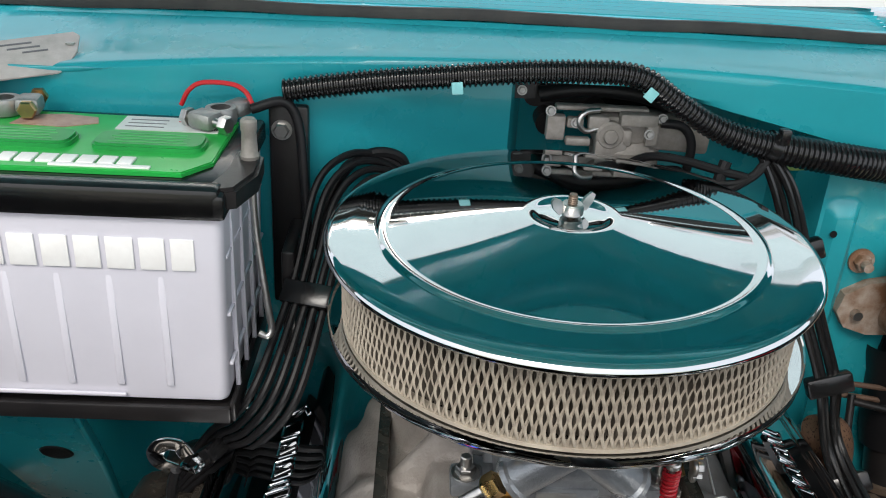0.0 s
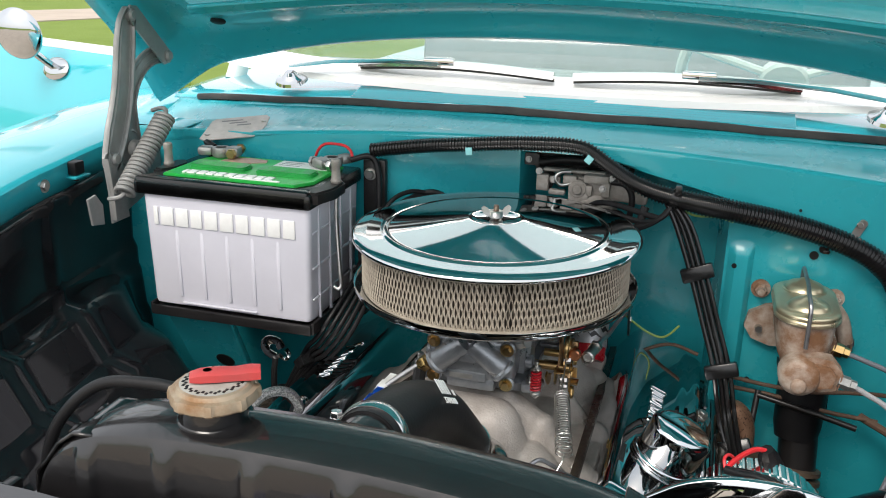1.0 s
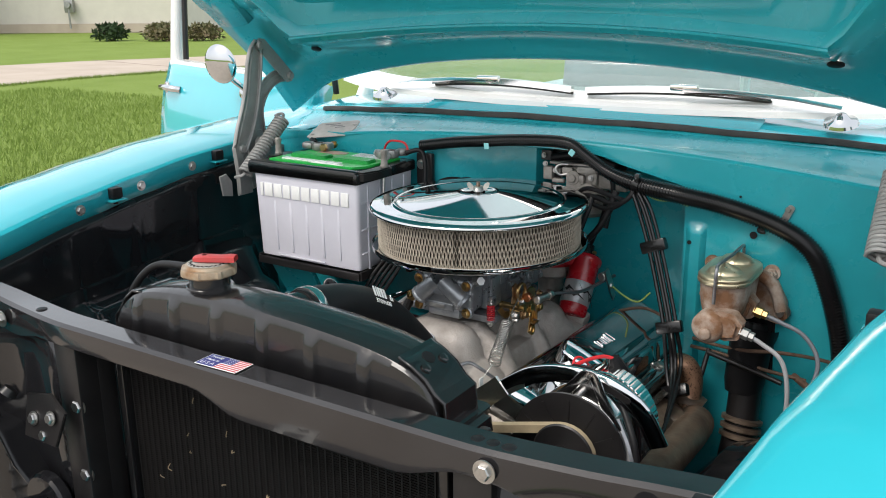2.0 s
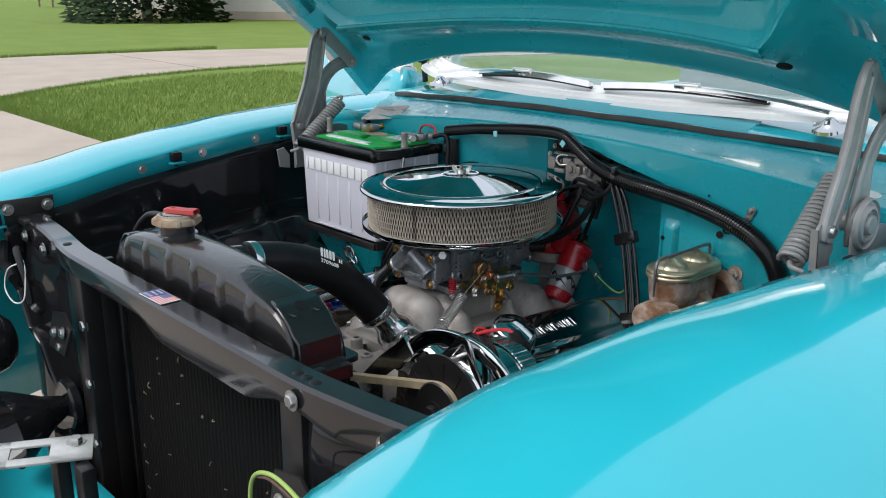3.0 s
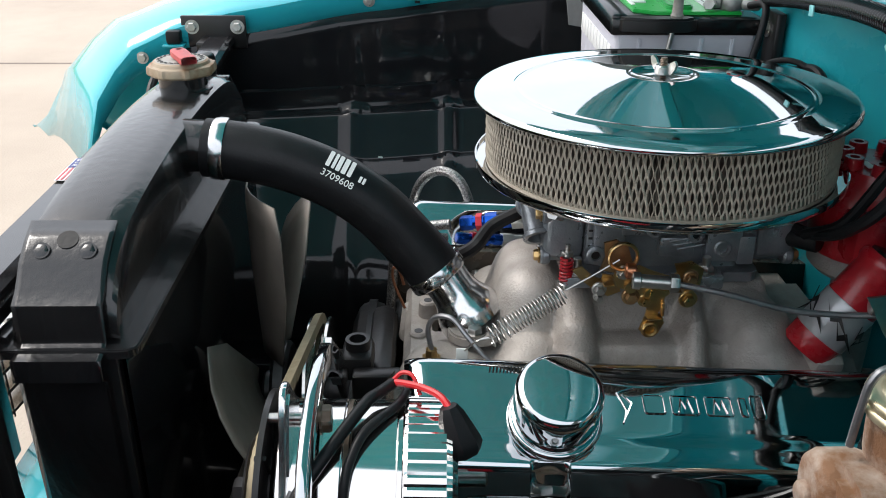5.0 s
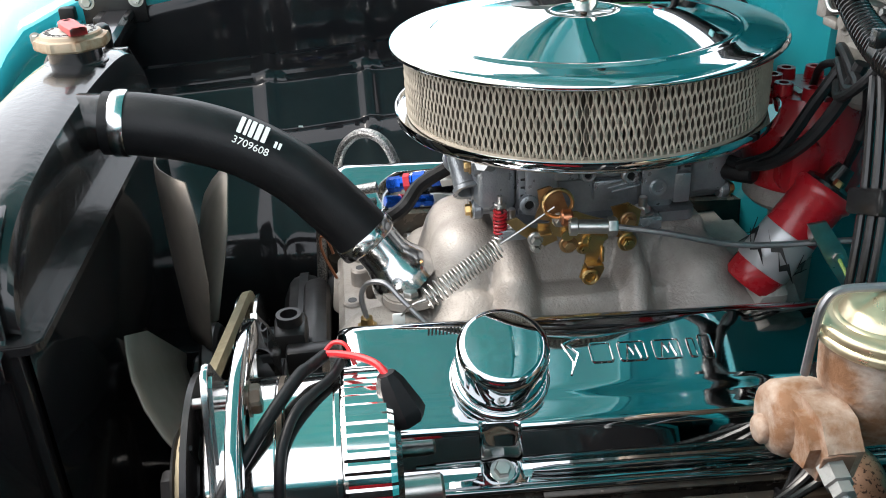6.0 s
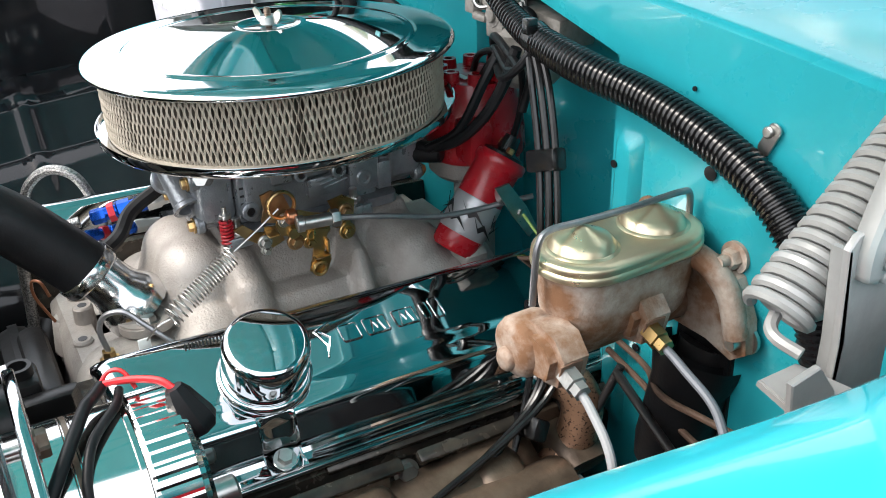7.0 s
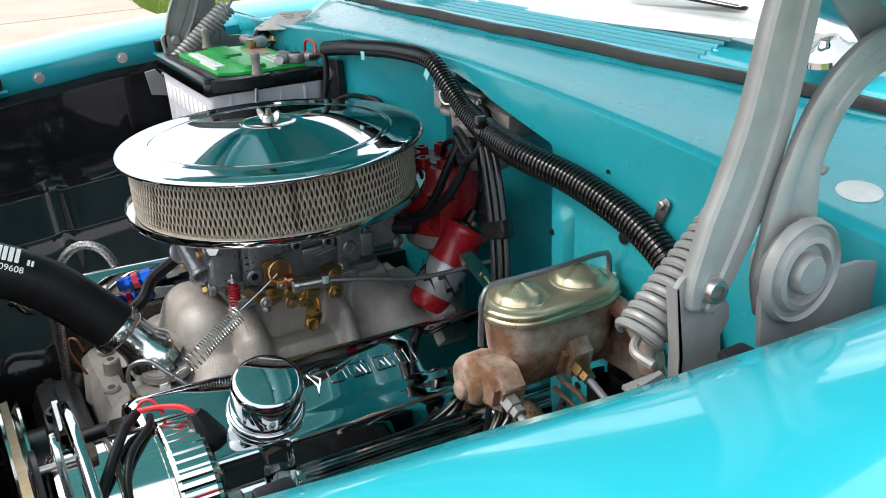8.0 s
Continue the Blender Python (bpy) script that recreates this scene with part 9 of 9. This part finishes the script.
for sgn in (-1, 1):
    hl = thing("headlamp_bucket", (CX + sgn * 0.46, -0.66, 0.70), "gloss black headlamp bucket behind the nose", "headlamp bucket", "headlamp buckets")
    bm = B()
    lathe(bm, [(0.0, 0.0), (0.018, 0.0), (0.034, 0.006), (0.049, 0.022), (0.055, 0.040), (0.057, 0.070)], axm((CX + sgn * 0.458, -0.640, 0.712), (sgn * 0.05, -1, 0)), 40)
    part("shell", bm, BLACK, hl)
    bm = B()
    lathe(bm, [(0, 0.012), (0.010, 0.010), (0.012, 0.0)], axm((CX + sgn * 0.40, -0.618, 0.772), (-sgn * 0.3, 0.6, 0.7)), 16)
    part("adjuster", bm, SATIN, hl)
    bm = B()
    prism(bm, [(-0.04, -0.03), (0.03, -0.03), (0.045, 0.02), (0.01, 0.04), (-0.04, 0.03)], 0.004, axm((CX + sgn * 0.345, -0.60, 0.74), (0, -1, 0.2)), 0.001)
    br = part("bracket", bm, SATIN, hl)
    for dx, dz in ((-0.02, 0.0), (0.02, 0.01), (0.0, -0.02)):
        bm = B()
        hexbolt(bm, (CX + sgn * 0.345 + dx, -0.605, 0.74 + dz), (0, -1, 0.2), 0.007, 0.006, 0.01)
        part("bolt", bm, STEEL, br)
hn = thing("horn", (-0.36, -0.63, 0.58), "gloss black trumpet horn low in the nose", "horn")
bm = B()
lathe(bm, [(0.07, 0.10), (0.062, 0.08), (0.03, 0.03), (0.018, 0.0), (0.0, 0.0)], axm((-0.36, -0.60, 0.60), (0.1, -1, -0.1)), 32)
cyl(bm, (-0.36, -0.60, 0.60), (0, 1, 0), 0.045, 0.02, 28, 0.004)
part("trumpet", bm, BLACK, hn)
lead("lamp_wire", [(-0.49, -0.60, 0.85), (-0.46, -0.615, 0.86), (-0.43, -0.62, 0.845), (-0.41, -0.62, 0.82), (-0.40, -0.62, 0.78)], 0.006, "black lamp harness by the support bar")
lead("twist_wire", [(-0.43, -0.62, 0.845), (-0.47, -0.63, 0.825), (-0.48, -0.635, 0.79), (-0.44, -0.635, 0.775), (-0.40, -0.63, 0.79), (-0.41, -0.62, 0.83), (-0.43, -0.615, 0.848)], 0.0013, "thin loop of pale wire on the harness", LABELWHITE)
lead("nose_wire", [(0.34, -0.64, 0.70), (0.355, -0.645, 0.785), (0.40, -0.65, 0.818), (0.46, -0.655, 0.82), (0.52, -0.66, 0.80)], 0.0024, "yellow-green wire in the nose", YELLOWGREEN)
lead("nose_wire", [(0.37, -0.645, 0.80), (0.41, -0.652, 0.815), (0.47, -0.657, 0.812), (0.52, -0.665, 0.79)], 0.0018, "thin orange-brown wire in the nose", BROWNWIRE)
bm = B()
box(bm, (0, 0, 0), (0.03, 0.02, 0.04), pose(0.335, -0.645, 0.705, 0, 20), 0.003)
solo("wire_connector", bm, GREYPLASTIC, (0.335, -0.645, 0.69), "grey plastic wire connector in the nose", "connector")
lead("drain_hose", [(0.29, -0.540, 0.845), (0.305, -0.535, 0.80), (0.302, -0.53, 0.70), (0.30, -0.53, 0.60), (0.30, -0.53, 0.5)], 0.0065, "black hose hanging beside the radiator")
lead("fender_hose", [(-0.575, -0.60, 0.845), (-0.54, -0.615, 0.82), (-0.50, -0.62, 0.815), (-0.46, -0.625, 0.81)], 0.009, "grey-black hose through the inner fender")

# ---- the open passenger door and its mirror ----
H0, H1 = Vector((-0.86, 0.615, 0)), Vector((-1.83, 0.985, 0))
dd = (H1 - H0).normalized()
dn = Vector((dd.y, -dd.x, 0))
if dn.y > 0:
    dn = -dn
DL = (H1 - H0).length


def dpt(u, w, z):
    """u along the door from its hinge, w out of its outer skin."""
    return H0 + dd * u + dn * w + Vector((0, 0, z))


bm = B()
rows = []
for u in [0, 0.02] + [DL * k / 14 for k in range(1, 14)] + [DL - 0.02, DL]:
    e = 0.012 if u in (0, DL) else 0.0
    rows.append([dpt(u, 0.05 * math.sin(math.pi * min(1, t * 1.05)) ** 0.7 - e - (0.10 * max(0, t - 0.9)), 0.36 + 0.70 * t) for t in [k / 16 for k in range(17)]])
loft(bm, rows)
door = thick(part("door", bm, TEAL, car, "open turquoise door with a white window frame"), 0.09, 0.0)
bm = B()
sweep(bm, [dpt(0.0, 0.01, 1.066), dpt(DL - 0.02, 0.01, 1.066)], rrect(0.05, 0.022, 0.006, 3), up=(0, 0, 1))
part("belt_rail", bm, WHITEPAINT, door, "white belt rail")
bm = B()
for pts_ in ([dpt(DL - 0.03, 0.015, 1.06), dpt(DL - 0.05, 0.0, 1.28), dpt(DL - 0.06, -0.02, 1.48)], [dpt(DL - 0.06, -0.02, 1.48), dpt(0.5, -0.02, 1.50), dpt(0.30, -0.02, 1.49)], [dpt(0.30, -0.02, 1.49), dpt(0.12, 0.0, 1.25), dpt(0.02, 0.01, 1.07)]):
    tube(bm, pts_, 0.022, 10, 6)
part("window_frame", bm, WHITEPAINT, door, "white window frame")
bm = B()
tube(bm, [dpt(DL - 0.085, 0.0, 1.08), dpt(DL - 0.09, -0.01, 1.28), dpt(DL - 0.10, -0.02, 1.46)], 0.010, 8, 5)
part("run_channel", bm, SATIN, door, "dark window channel")
bm = B()
tube(bm, [dpt(DL - 0.17, 0.062, 0.985), dpt(DL - 0.15, 0.085, 0.99), dpt(DL - 0.10, 0.088, 0.99), dpt(DL - 0.03, 0.078, 0.985)], 0.011, 10, 5)
cyl(bm, dpt(DL - 0.045, 0.055, 0.985), dn, 0.02, 0.012, 20, 0.003)
part("door_handle", bm, CHROME, door, "chrome door handle")
bm = B()
cyl(bm, dpt(DL - 0.035, 0.055, 0.905), dn, 0.012, 0.012, 18, 0.003)
part("lock_button", bm, CHROME, door, "chrome key lock")
bm = B()
sweep(bm, [dpt(0.02, 0.055, 0.80), dpt(DL * 0.30, 0.062, 0.772)], rrect(0.012, 0.02, 0.004, 2), up=(0, 0, 1))
part("side_trim", bm, CHROME, door, "chrome side trim")
bm = B()
box(bm, (H1.x, H1.y, 0.68), (0.02, 0.02, 0.05))
part("latch", bm, STEEL, door)
mr = thing("door_mirror", (-1.26, 0.755, 1.03), "round chrome door mirror on a slim stalk", "door mirror")
mb = dpt(0.345, 0.052, 1.022)
bm = B()
lathe(bm, [(0, 0.010), (0.02, 0.008), (0.032, 0.003), (0.034, 0)], axm(mb, dn + Vector((0, 0, 0.5))) @ Matrix.Diagonal((1.5, 0.8, 1, 1)), 28)
part("base", bm, CHROME, mr)
mt = mb + dn * 0.070 + dd * 0.012 + Vector((0, 0, 0.080))
bm = B()
tube(bm, [mb, mb.lerp(mt, 0.5) + dn * 0.01, mt], 0.0085, 10, 6)
part("stalk", bm, CHROME, mr)
bm = B()
lathe(bm, [(0, 0.022), (0.02, 0.020), (0.042, 0.013), (0.055, 0.004), (0.057, 0.0), (0.054, -0.003), (0.0, -0.003)], axm(mt, Vector((0.10, -0.98, -0.12))), 40)
part("head", bm, CHROME, mr, "", 60)
# dark side mirror seen on the far edge of the cowl
sm_ = thing("cowl_mirror", (-0.95, 0.62, 1.1), "small black mirror beside the windshield pillar", "door mirror")
bm = B()
lathe(bm, [(0, 0.018), (0.02, 0.016), (0.035, 0.008), (0.038, 0.0), (0, 0.0)], axm((-0.80, 0.60, 1.13), (0.3, -0.95, 0)), 28)
tube(bm, [(-0.80, 0.605, 1.13), (-0.80, 0.61, 1.08), (-0.80, 0.615, 1.04)], 0.008, 8, 4)
part("shell", bm, SATIN, sm_)
